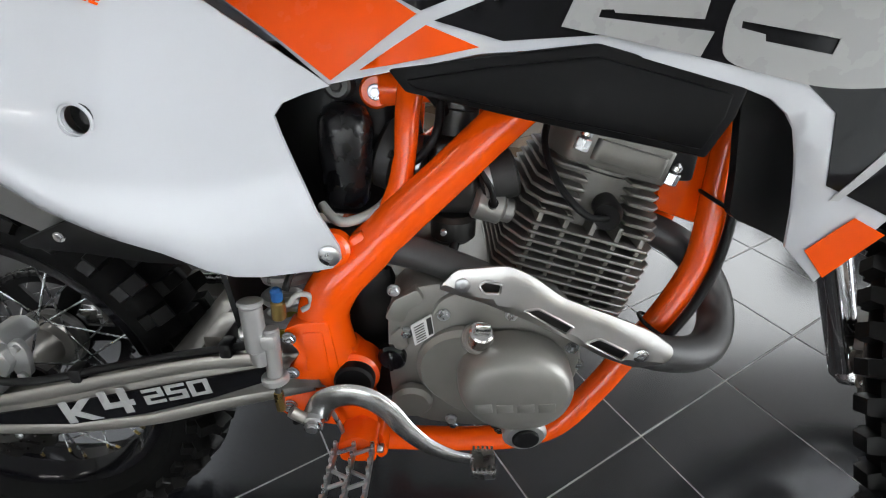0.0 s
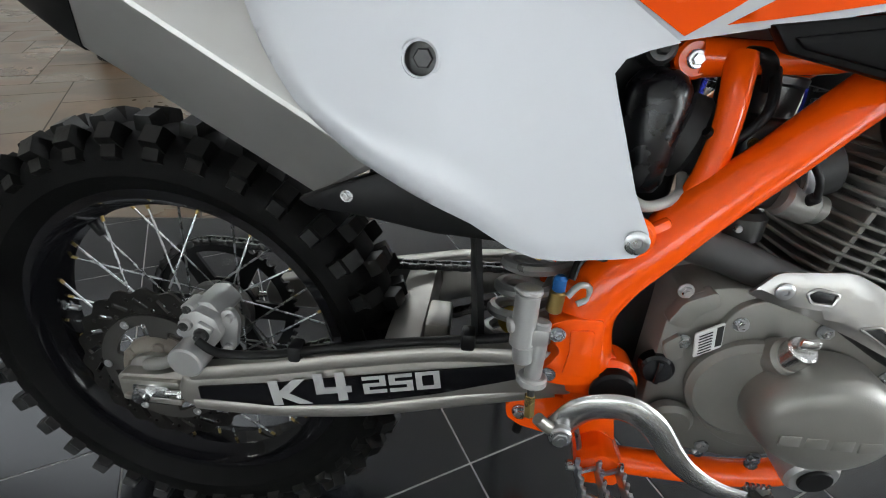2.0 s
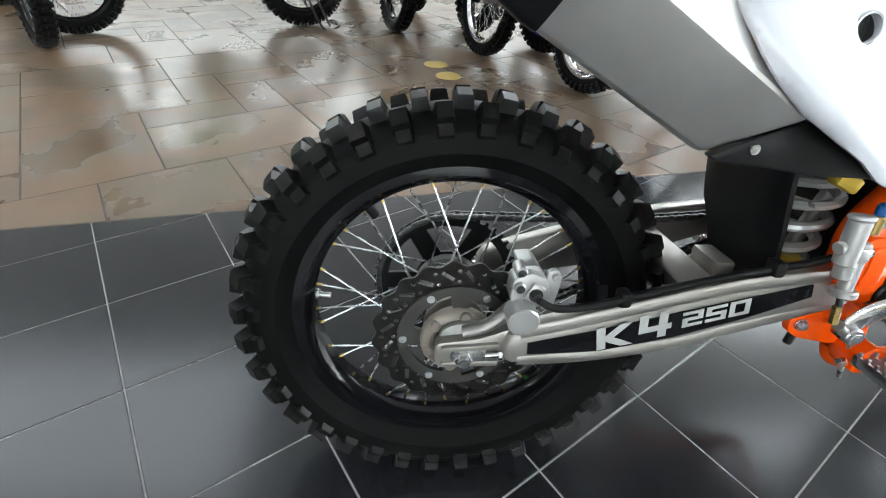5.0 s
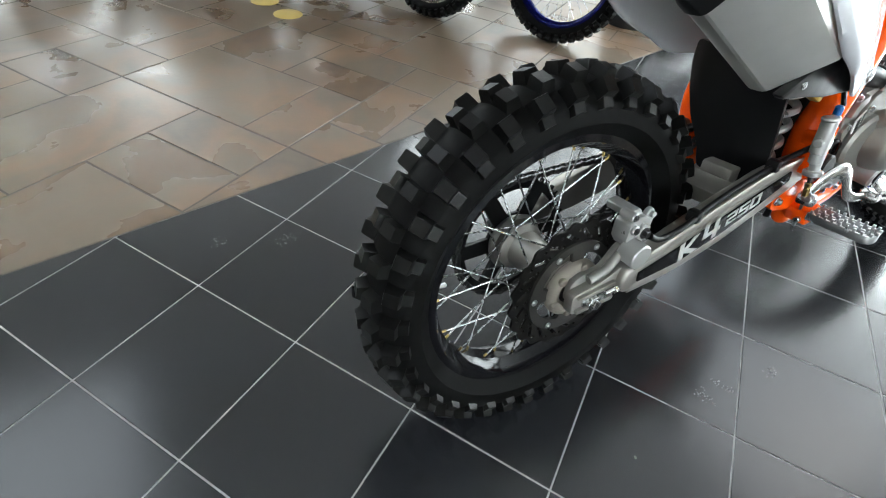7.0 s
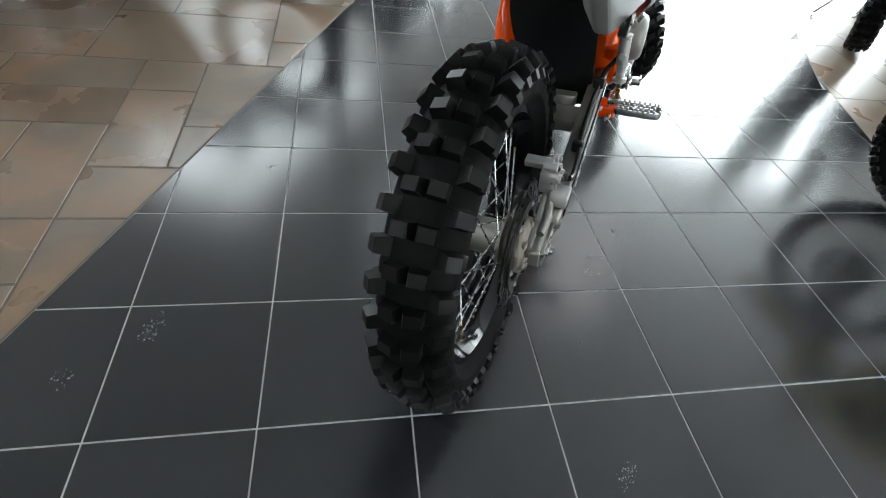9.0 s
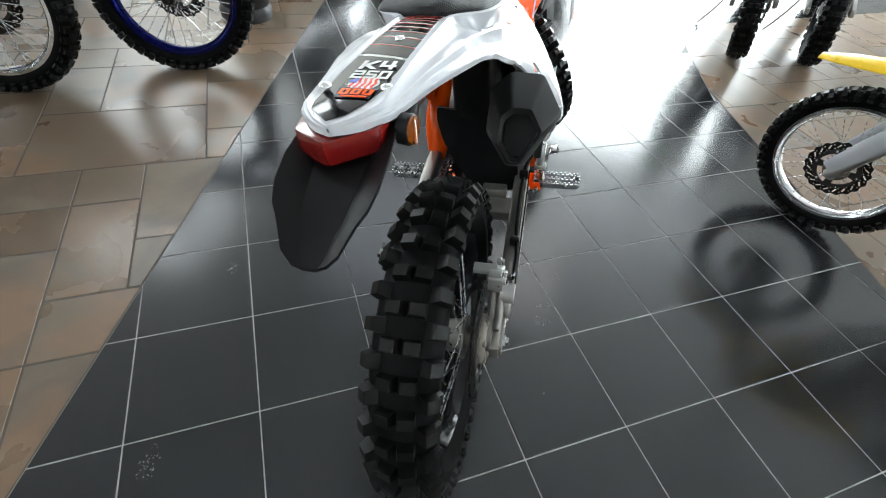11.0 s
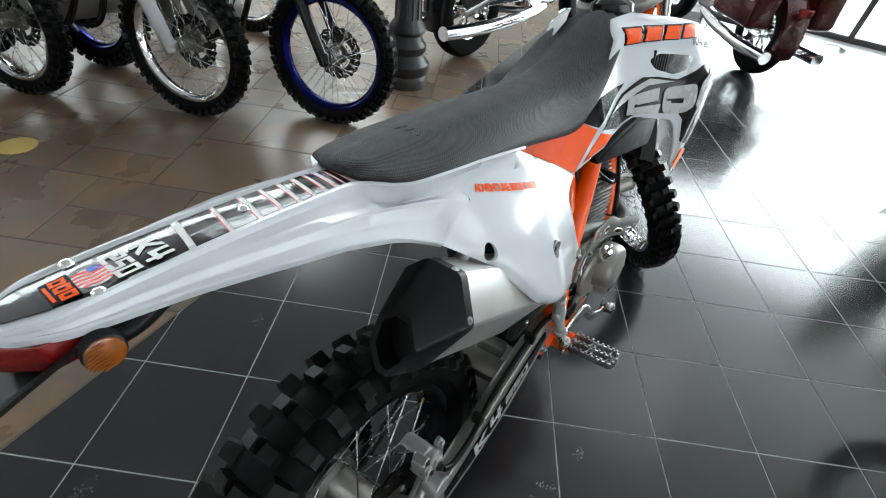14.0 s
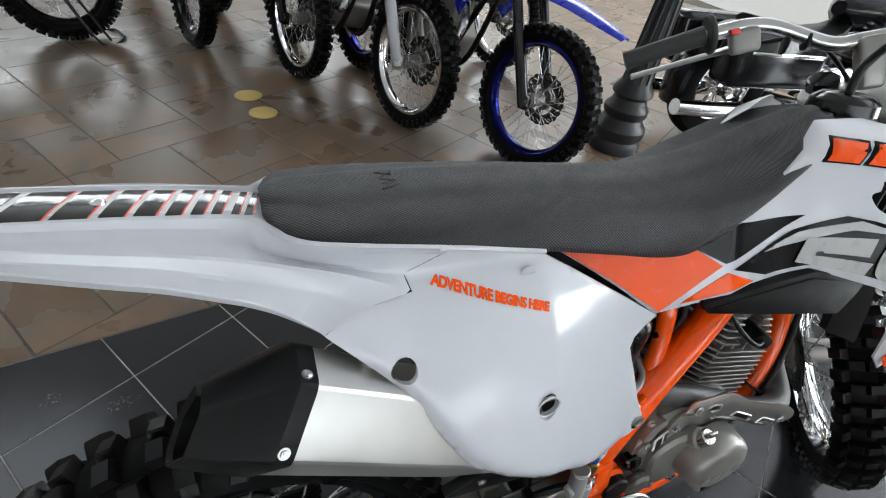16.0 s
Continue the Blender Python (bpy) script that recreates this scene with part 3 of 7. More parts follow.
def spoke_bm(length):
    bm = cyl(B(), (0, 0, 0), (0, 0, length), 0.0015, 8)
    n = len(bm.faces)
    cyl(bm, (0, 0, length - 0.010), (0, 0, length), 0.0023, 8)
    bm.faces.ensure_lookup_table()
    for f in bm.faces[n:]:
        f.material_index = 1
    return bm


def hub_bm(half, flange):
    prof = [(0.010, -half), (0.022, -half), (0.024, -half + 0.008), (flange, -half + 0.010), (flange, -half + 0.016), (0.036, -half + 0.024),
            (0.033, 0), (0.036, half - 0.024), (flange, half - 0.016), (flange, half - 0.010), (0.024, half - 0.008), (0.022, half), (0.010, half)]
    return lathe(B(), prof, AXLE_Y, 32, closed=True)


def wave_disc_bm(r_out, r_in, thick, waves, slots, arms):
    """A petal-edged disc with slots and holes, lying in the wheel's plane."""
    outline = [((r_out + 0.0035 * math.sin(waves * a)) * math.cos(a), (r_out + 0.0035 * math.sin(waves * a)) * math.sin(a)) for a in [2 * math.pi * k / (waves * 8) for k in range(waves * 8)]]
    holes = [circle((0, 0), r_in, 48)]
    for k in range(slots):
        a = 2 * math.pi * k / slots
        mid = (r_out + r_in) / 2
        if k % 2:
            d = Vector((math.cos(a + 0.8), math.sin(a + 0.8)))
            c = Vector((mid * math.cos(a), mid * math.sin(a)))
            e = Vector((-d.y, d.x)) * 0.0032
            holes.append([tuple(c - d * 0.0105 - e), tuple(c + d * 0.0105 - e), tuple(c + d * 0.0105 + e), tuple(c - d * 0.0105 + e)])
        else:
            for f in (0.25, 0.7):
                rr = r_in + (r_out - r_in) * f
                holes.append(circle((rr * math.cos(a), rr * math.sin(a)), 0.0031, 8))
    return skin(B(), outline, lambda x, z: -thick / 2, thick, 0.008, holes)


def sprocket_bm(r, teeth, thick):
    pts = []
    for k in range(teeth):
        for f, q in ((0.0, r - 0.005), (0.3, r - 0.004), (0.45, r + 0.003), (0.6, r + 0.003), (0.75, r - 0.004)):
            a = 2 * math.pi * (k + f) / teeth
            pts.append((q * math.cos(a), q * math.sin(a)))
    holes = [circle((0, 0), 0.036, 30)]
    for k in range(6):
        a0 = 2 * math.pi * (k + 0.14) / 6
        a1 = 2 * math.pi * (k + 0.86) / 6
        holes.append([((r - 0.02) * math.cos(a0 + (a1 - a0) * i / 6), (r - 0.02) * math.sin(a0 + (a1 - a0) * i / 6)) for i in range(7)] + [((0.055) * math.cos(a1 - (a1 - a0) * (0.2 + 0.6 * i / 3)), 0.055 * math.sin(a1 - (a1 - a0) * (0.2 + 0.6 * i / 3))) for i in range(4)])
    return skin(B(), pts, lambda x, z: -thick / 2, thick, 0.012, holes)


def wheel(parent, name, m, R, rim, half, rim_mat, key, hub_half=0.055, flange=0.034, disc=None, spokes=36, label="", pitch=36, near=False):
    """hub > tyre, rim, each spoke, brake_disc. Wheels of one key share their meshes."""
    if key not in WHEEL_CACHE:
        made = {}

        def mesh(k, bm, mats):
            bmesh.ops.recalc_face_normals(bm, faces=bm.faces)
            me = bpy.data.meshes.new(k if isinstance(k, str) else "tread_block")
            bm.to_mesh(me)
            bm.free()
            for one in mats:
                me.materials.append(one)
            me.shade_smooth()
            me.set_sharp_from_angle(angle=radians(35))
            made[k] = me

        mesh("hub", hub_bm(hub_half, flange), [ALU_SWING])
        mesh("tyre", tyre_bm(R, rim, half, pitch), [RUBBER])
        if near:
            for size in sorted({q for _, q in tread_rows(R, half, pitch)}):
                mesh(size, block_bm(*size), [RUBBER_BLOCK])
        else:
            tread = B()
            for m_, size in tread_rows(R, half, pitch):
                merge(tread, block_bm(*size), m_)
            mesh("tread", tread, [RUBBER_BLOCK])
        mesh("rim", rim_bm(rim, half), [rim_mat])
        a = Vector((flange - 0.003, hub_half - 0.013, 0))
        b = Vector(((rim - 0.017) * math.cos(1.15), 0.006, (rim - 0.017) * math.sin(1.15)))
        made["span"] = ((b.x - a.x) ** 2 + (b.y - a.y) ** 2 + (b.z - a.z) ** 2) ** 0.5
        mesh("spoke", spoke_bm(made["span"]), [STEEL, BRASS])
        if disc:
            mesh("brake_disc", wave_disc_bm(disc[1], disc[1] - 0.037, 0.004, 20, 40, 6), [DISC])
        WHEEL_CACHE[key] = made
    made = WHEEL_CACHE[key]
    hub = put(name, made["hub"], parent, label, m)
    put("tyre", made["tyre"], hub, "black knobbly off-road tyre")
    if near:
        for m_, size in tread_rows(R, half, pitch):
            put("tread_block", made[size], hub, "", m_)
    else:
        tagged(put("tread", made["tread"], hub), "rows of black rubber tread blocks", kind="stuff")
    put("rim", made["rim"], hub)
    for k in range(spokes):
        s = 1 if k % 2 else -1
        w = 1 if (k // 2) % 2 else -1
        t = 2 * math.pi * k / spokes
        t0 = t - w * 1.15
        p0 = Vector(((flange - 0.003) * math.cos(t0), s * (hub_half - 0.013), (flange - 0.003) * math.sin(t0)))
        p1 = Vector(((rim - 0.017) * math.cos(t), s * 0.006, (rim - 0.017) * math.sin(t)))
        put("spoke", made["spoke"], hub, "", along(p0, p1)[0])
    if disc:
        put("brake_disc", made["brake_disc"], hub, "steel petal brake disc", Matrix.Translation((0, disc[0], 0)))
        r_in = disc[1] - 0.037
        out = math.copysign(1, disc[0])
        slots = []
        for k in range(4):
            # long curved windows, wider at one end
            arc = [2 * math.pi * (k + 0.10 + 0.72 * i / 9) / 4 for i in range(10)]
            rim_in, rim_out = 0.052, r_in - 0.009
            slots.append([((rim_out - 0.008 * i / 9) * math.cos(a), (rim_out - 0.008 * i / 9) * math.sin(a)) for i, a in enumerate(arc)] + [(rim_in * math.cos(a), rim_in * math.sin(a)) for a in reversed(arc)])
        part("disc_carrier", skin(B(), circle((0, 0), r_in + 0.004, 60), lambda x, z: -0.003, 0.006, 0.010, [circle((0, 0), 0.030, 30)] + slots), CARRIER, hub, "flat steel disc carrier with curved windows", Matrix.Translation((0, disc[0] + out * 0.004, 0)))
        dome = lathe(B(), [(0.022, -0.004), (0.050, -0.002), (0.053, 0.004), (0.052, 0.011), (0.047, 0.017), (0.040, 0.019), (0.033, 0.016), (0.029, 0.006), (0.022, 0.002)], Matrix.Translation((0, disc[0], 0)) @ Matrix.Rotation(radians(90 * out * -1), 4, "X"), 48, closed=True)
        for k in range(6):
            a = 2 * math.pi * (k + 0.3) / 6
            cyl(dome, (0.043 * math.cos(a), disc[0] + out * 0.012, 0.043 * math.sin(a)), (0.043 * math.cos(a), disc[0] + out * 0.021, 0.043 * math.sin(a)), 0.0080, 16, 0.002)
        part("hub_cover", dome, HUB_CAST, hub, "ribbed cast hub cover inside the disc")
        part("bearing_seal", lathe(B(), [(0.010, 0.004), (0.028, 0.004), (0.028, 0.010), (0.010, 0.010)], Matrix.Translation((0, disc[0], 0)) @ Matrix.Rotation(radians(90 * out * -1), 4, "X"), 28, closed=True), BLACK_PLASTIC, hub)
        for k in range(6):
            a = 2 * math.pi * k / 6
            q = disc[0] + math.copysign(0.008, disc[0])
            part("disc_bolt", hexbolt(B(), ((r_in - 0.004) * math.cos(a), q, (r_in - 0.004) * math.sin(a)), (0, math.copysign(1, disc[0]), 0), 0.0042, 0.003), STEEL, hub)
    return hub

# ---- the orange and white trail motorcycle, leaning on its side stand ----
# its own axes: x ahead from the rear axle, y to its left, z up from where the tyres stand
bike = tagged(new("motorcycle"), "orange and white off-road motorcycle leaning on its side stand", "motorcycle", "showroom motorcycles")
bike.matrix_basis = pose(0.004, 0.012, 0, -9.8, 0, 0)


def panel_y(x, z):
    """The right flank of the side panel: it folds out below the seat and swells evenly down to the arch."""
    xs = (x - 0.02, x, x + 0.02)
    tall = sum(float(np.interp(q, (0.12, 0.15, 0.25, 0.34, 0.45, 0.54), (0.26, 0.215, 0.20, 0.25, 0.31, 0.31))) for q in xs) / 3
    deep = sum(float(np.interp(q, (0.12, 0.34, 0.45, 0.54), (0.112, 0.116, 0.091, 0.062))) for q in xs) / 3
    u = clamp((0.90 - 0.25 * max(0, x - 0.36) + 0.2 * max(0, 0.2 - x) - z) / tall)
    return -0.088 - deep * (1 - (1 - u) ** 1.7) * (1 - 0.45 * (1 - smooth(u / 0.16)))


def shroud_y(x, z):
    """The right flank of the tank cover and radiator shroud."""
    k = smooth((x - 0.72) / 0.36)
    back = -0.09 - 0.28 * (0.946 - z) + 0.25 * max(0, 0.65 - x)
    front = -0.222 + 0.5 * max(0, z - 0.86) + 0.1 * max(0, 0.72 - z)
    y = back * (1 - k) + front * k
    # the top rolls over towards the tank
    return y + 1.1 * max(0, z - 0.975)


# -- rear wheel --
rear_wheel = wheel(bike, "rear_wheel", Matrix.Translation((-0.004, 0, 0.331)), 0.331, 0.229, 0.0575, RIM_BLACK, "rear", 0.062, 0.046, (-0.078, 0.118), label="black-rimmed wire-spoked rear wheel", near=True)
part("sprocket", sprocket_bm(0.122, 46, 0.006), BLACK_PLASTIC, rear_wheel, "black rear chain sprocket", Matrix.Translation((0, 0.080, 0)))
part("sprocket_carrier", lathe(B(), [(0.02, 0.055), (0.052, 0.058), (0.056, 0.066), (0.05, 0.078), (0.02, 0.082)], AXLE_Y, 28), CAST, rear_wheel)
vb = cyl(B(), (-0.214, 0, 0.023), (-0.186, 0, 0.020), 0.0042, 12, 0.001)
cyl(vb, (-0.208, 0, 0.0225), (-0.203, 0, 0.022), 0.008, 6)
part("valve", vb, STEEL, rear_wheel)
lb = B()
box(lb, (-0.122, 0, 0.162), (0.013, 0.012, 0.030), 0.004, m=pose(0, 0, 0, 0, -37, 0))
part("rim_lock", lb, BLACK_PLASTIC, rear_wheel)

# -- swingarm --
arm = [(0.052, 0.350), (0.060, 0.372), (0.169, 0.404), (0.273, 0.432), (0.38, 0.456), (0.448, 0.464), (0.52, 0.462), (0.52, 0.412),
       (0.464, 0.404), (0.365, 0.371), (0.283, 0.347), (0.171, 0.329), (0.067, 0.324), (0.054, 0.330)]
sb = prism(B(), arm, SIDE, -0.136, -0.104, 0.007, 3)
swing_r, _ = both("swingarm", sb, ALU_SWING, bike, "satin aluminium swingarm beam")
# slimmer cast ends that carry the axle
eb = prism(B(), rounded([(-0.037, 0.350), (0.02, 0.356), (0.062, 0.372), (0.080, 0.362), (0.080, 0.330), (0.058, 0.318), (0.02, 0.310), (-0.037, 0.312)], 0.008), SIDE, -0.122, -0.104, 0.004, 2)
prism(eb, rounded([(-0.030, 0.347), (0.048, 0.352), (0.048, 0.343), (-0.030, 0.341)], 0.003), SIDE, -0.128, -0.120, 0.002)
prism(eb, rounded([(-0.030, 0.322), (0.048, 0.324), (0.048, 0.315), (-0.030, 0.315)], 0.003), SIDE, -0.128, -0.120, 0.002)
part("axle_end", eb, ALU_SWING, swing_r, "cast alloy swingarm end")
# raised rails along the upper and lower edge
for rail in ([(0.072, -0.134, 0.374), (0.169, -0.135, 0.398), (0.273, -0.135, 0.425), (0.38, -0.135, 0.449), (0.50, -0.133, 0.458)],
             [(0.072, -0.134, 0.331), (0.171, -0.135, 0.336), (0.283, -0.135, 0.354), (0.365, -0.135, 0.378), (0.50, -0.133, 0.416)]):
    part("rail", tube(B(), rail, 0.0095, 12, 6, flat=0.3), ALU_SWING, swing_r)
decal = [(0.083, 0.361), (0.175, 0.380), (0.28, 0.407), (0.38, 0.431), (0.452, 0.448), (0.456, 0.430), (0.37, 0.396), (0.28, 0.368), (0.18, 0.347), (0.084, 0.344)]
part("decal", skin(B(), decal, lambda x, z: -0.1395, 0.003, 0.02), BLACK_FILM, swing_r, "black sticker on the swingarm")


def on_side(text, x, z, y, size, turn, mat, parent, shear=0.0, bend=None, name="lettering", space=1.0, stretch=1.0, lift=0.0):
    """Letters that face the machine's right, written along +x from (x, z)."""
    bm = text if not isinstance(text, str) else lettering(text, size, 0.0003, shear, space)
    for v in bm.verts:
        v.co.x *= stretch
    c, s = math.cos(radians(turn)), math.sin(radians(turn))
    if bend:
        bmesh.ops.triangulate(bm, faces=bm.faces[:])
    for v in bm.verts:
        u, w, d = v.co
        px, pz = x + c * u - s * w, z + s * u + c * w
        v.co = Vector((px, (bend(px, pz) if bend else y) - d - lift, pz))
    return part(name, bm, mat, parent)


on_side(block_letters("K", 0.036, 0.044, shear=0.05), 0.178, 0.349, -0.1402, 0, 13, SILVER_FILM, swing_r)
on_side(block_letters("4", 0.040, 0.044, shear=0.12), 0.232, 0.363, -0.1402, 0, 14, SILVER_FILM, swing_r)
on_side(block_letters("250", 0.024, 0.0275, 0.14, 0.1), 0.288, 0.384, -0.1402, 0, 14.5, SILVER_FILM, swing_r)
xb = box(B(), (0.325, 0, 0.415), (0.050, 0.22, 0.036), 0.008, m=pose(0, 0, 0, 0, -15, 0))
box(xb, (0.362, -0.06, 0.440), (0.030, 0.06, 0.030), 0.005)
part("cross_brace", xb, ALU_SWING, bike, "aluminium swingarm bridge")
# axle, chain adjusters and brake caliper
ab = cyl(B(), (0, -0.140, 0.330), (0, 0.150, 0.330), 0.008, 14)
cyl(ab, (0, -0.122, 0.330), (0, -0.125, 0.330), 0.017, 24, 0.001)
hexbolt(ab, (0, -0.124, 0.330), (0, -1, 0), 0.0125, 0.010)
hexbolt(ab, (0, 0.137, 0.330), (0, 1, 0), 0.014, 0.012)
part("axle", ab, STEEL, bike, "zinc-plated rear axle with nut")
jb = box(B(), (0.012, -0.125, 0.330), (0.040, 0.005, 0.036), 0.002)
cyl(jb, (0.030, -0.125, 0.332), (0.066, -0.126, 0.336), 0.005, 10)
cyl(jb, (0.048, -0.126, 0.3335), (0.053, -0.1261, 0.334), 0.008, 6)
cyl(jb, (0.056, -0.126, 0.3345), (0.060, -0.1262, 0.335), 0.008, 6)
both("chain_adjuster", jb, POLISHED, bike)
cb = prism(B(), rounded([(-0.035, 0.33), (-0.028, 0.362), (0.0, 0.372), (0.03, 0.368), (0.062, 0.405), (0.085, 0.40), (0.05, 0.345), (0.035, 0.32), (0, 0.30)], 0.012), SIDE, -0.106, -0.096, 0.004)
tube(cb, [(0.0, -0.112, 0.362), (0.03, -0.115, 0.372), (0.062, -0.112, 0.396)], 0.008, 10)
part("caliper_bracket", cb, CAST, bike, "cast alloy caliper bracket")
cal = prism(B(), rounded([(0.060, 0.446), (0.082, 0.456), (0.104, 0.446), (0.110, 0.424), (0.096, 0.404), (0.070, 0.398), (0.058, 0.416)], 0.005), SIDE, -0.118, -0.088, 0.003, 2)
prism(cal, rounded([(0.070, 0.458), (0.092, 0.460), (0.106, 0.442), (0.100, 0.432), (0.074, 0.444)], 0.004), SIDE, -0.104, -0.056, 0.003, 2)
cyl(cal, (0.073, -0.110, 0.398), (0.073, -0.142, 0.396), 0.0210, 28, 0.002)
cyl(cal, (0.068, -0.100, 0.436), (0.068, -0.124, 0.436), 0.0080, 20, 0.0015)
cyl(cal, (0.070, -0.090, 0.454), (0.070, -0.116, 0.454), 0.0080, 20, 0.0015)
box(cal, (0.088, -0.120, 0.428), (0.020, 0.008, 0.026), 0.003, 2, m=pose(0, 0, 0, 0, 30, 0))
prism(cal, rounded([(0.106, 0.452), (0.120, 0.456), (0.127, 0.440), (0.120, 0.400), (0.108, 0.392), (0.098, 0.404), (0.106, 0.430)], 0.007), SIDE, -0.108, -0.100, 0.002, 2)
cyl(cal, (0.117, -0.107, 0.445), (0.117, -0.114, 0.445), 0.0052, 16, 0.001)
cyl(cal, (0.111, -0.107, 0.402), (0.111, -0.114, 0.402), 0.0052, 16, 0.001)
caliper = part("brake_caliper", cal, SILVER_CAST, bike, "silver rear brake caliper", angle=30)
hb = B()
hexbolt(hb, (0.089, -0.124, 0.427), (0, -1, 0), 0.007, 0.008)
hexbolt(hb, (0.068, -0.124, 0.436), (0, -1, 0), 0.0042, 0.003)
hexbolt(hb, (0.070, -0.116, 0.454), (0, -1, 0), 0.0042, 0.003)
part("banjo_bolt", hb, DARK_STEEL, caliper)
part("brake_hose", tube(B(), [(0.090, -0.134, 0.426), (0.115, -0.137, 0.415), (0.17, -0.136, 0.419), (0.24, -0.128, 0.432), (0.33, -0.126, 0.452), (0.43, -0.13, 0.474), (0.47, -0.15, 0.50)], 0.0052, 10, 6), BLACK_PLASTIC, bike, "black rear brake hose")
for x, z in ((0.205, 0.424), (0.40, 0.468)):
    part("hose_clip", box(B(), (x, -0.127, z), (0.016, 0.022, 0.022), 0.004), BLACK_PLASTIC, bike)

# -- chain: pairs of plates along both runs and round the sprocket --
path = [(0.52, 0.462)]
run = []
for k in range(44):
    run.append((0.54 - 0.0125 * k, float(np.interp(0.54 - 0.0125 * k, (0.0, 0.3, 0.54), (0.451, 0.444, 0.463)))))
for k in range(26):
    a = radians(96 + 168 * k / 25)
    run.append((0.121 * math.cos(a), 0.330 + 0.121 * math.sin(a)))
for k in range(43):
    run.append((0.0 + 0.0125 * k, 0.211 + 0.0052 * k))
chain = B()
for k, (p, q) in enumerate(zip(run, run[1:])):
    d = Vector((q[0] - p[0], 0, q[1] - p[1]))
    m, L = along((p[0], 0, p[1]), (q[0], 0, q[1]))
    off = 0.0055 if k % 2 else 0.0075
    for y in (0.080 - off, 0.080 + off):
        t = B()
        box(t, (0, 0, 0), (0.0165, 0.0016, 0.0095), 0.0028, 2)
        ang = math.atan2(q[1] - p[1], q[0] - p[0])
        merge(chain, t, Matrix.Translation(((p[0] + q[0]) / 2, y, (p[1] + q[1]) / 2)) @ Matrix.Rotation(-ang, 4, "Y"))
    cyl(chain, (p[0], 0.071, p[1]), (p[0], 0.089, p[1]), 0.0032, 8)
part("chain", chain, DARK_STEEL, bike, "dark steel drive chain")

# -- frame --
dt = tube(B(), [(0.535, -0.115, 0.43), (0.522, -0.116, 0.47), (0.519, -0.116, 0.515), (0.538, -0.117, 0.556), (0.570, -0.113, 0.590), (0.612, -0.106, 0.633), (0.662, -0.098, 0.680), (0.711, -0.088, 0.727), (0.765, -0.074, 0.772), (0.86, -0.05, 0.83)], [0.033, 0.0325, 0.031, 0.029, 0.027, 0.025, 0.0238, 0.0232, 0.0225, 0.022], 24, 7)
both("frame_tube", dt, ORANGE, bike, "glossy orange frame tube")
plate = rounded([(0.512, 0.475), (0.508, 0.43), (0.514, 0.388), (0.530, 0.362), (0.550, 0.344), (0.574, 0.340), (0.580, 0.352), (0.570, 0.395), (0.580, 0.428), (0.570, 0.452), (0.548, 0.478)], 0.014)
pb = prism(B(), plate, SIDE, -0.131, -0.098, 0.012, 4)
both("pivot_plate", pb, ORANGE, bike, "orange swingarm pivot plate")
eb = prism(B(), rounded([(0.531, 0.521), (0.498, 0.519), (0.480, 0.511), (0.482, 0.497), (0.495, 0.478), (0.484, 0.459), (0.475, 0.449), (0.479, 0.439), (0.505, 0.437), (0.540, 0.441)], 0.006), SIDE, -0.148, -0.118, 0.004, 2)
prism(eb, rounded([(0.524, 0.509), (0.500, 0.507), (0.503, 0.480), (0.500, 0.452), (0.528, 0.452)], 0.005), SIDE, -0.1505, -0.146, 0.001)
part("cylinder_bracket", eb, ORANGE, bike, "orange bracket of the brake master cylinder")
tb = cyl(B(), (0.541, -0.118, 0.605), (0.541, -0.142, 0.608), 0.020, 20, 0.004)
box(tb, (0.56, -0.125, 0.60), (0.05, 0.012, 0.03), 0.004, m=pose(0, 0, 0, 0, -35, 0))
both("panel_tab", tb, ORANGE, bike)
st = tube(B(), [(0.622, -0.062, 0.765), (0.619, -0.076, 0.735), (0.617, -0.084, 0.70), (0.609, -0.092, 0.66), (0.592, -0.103, 0.615)], [0.015, 0.0135, 0.0125, 0.0135, 0.016], 16, 6)
both("frame_strut", st, ORANGE, bike)
gb = cyl(B(), (0.584, -0.030, 0.760), (0.584, -0.058, 0.760), 0.0185, 24, 0.003)
tube(gb, [(0.59, -0.045, 0.762), (0.65, -0.052, 0.765), (0.72, -0.058, 0.772), (0.80, -0.055, 0.80)], [0.02, 0.015, 0.014, 0.016], 14, 6)
both("upper_tube", gb, ORANGE, bike)
rt = tube(B(), [(0.556, -0.112, 0.335), (0.572, -0.110, 0.306), (0.62, -0.105, 0.297), (0.70, -0.102, 0.294), (0.77, -0.100, 0.299), (0.825, -0.098, 0.322), (0.872, -0.094, 0.385), (0.905, -0.088, 0.438), (0.945, -0.078, 0.497), (0.975, -0.066, 0.555), (0.985, -0.055, 0.60), (0.988, -0.045, 0.66), (0.995, -0.035, 0.74), (1.03, -0.02, 0.85)], 0.0165, 16, 6)
both("cradle_tube", rt, ORANGE, bike, "glossy orange cradle tube")
hd = cyl(B(), (1.18, 0, 0.835), (1.098, 0, 1.003), 0.034, 28, 0.004)
tube(hd, [(0.80, 0, 0.85), (0.95, 0, 0.89), (1.10, 0, 0.93)], 0.028, 18, 6)
gusset = [(0.925, 0.62), (0.985, 0.60), (1.005, 0.70), (1.06, 0.84), (1.10, 0.96), (0.98, 0.88), (0.93, 0.76)]
prism(hd, gusset, SIDE, -0.030, 0.030, 0.006)
part("head_tube", hd, ORANGE, bike, "orange steering head with gusset")
hs = prism(B(), rounded([(1.04, 0.93), (1.10, 0.985), (1.14, 0.955), (1.09, 0.89)], 0.01), SIDE, -0.056, -0.030, 0.006)
both("head_plate", hs, ORANGE, bike)
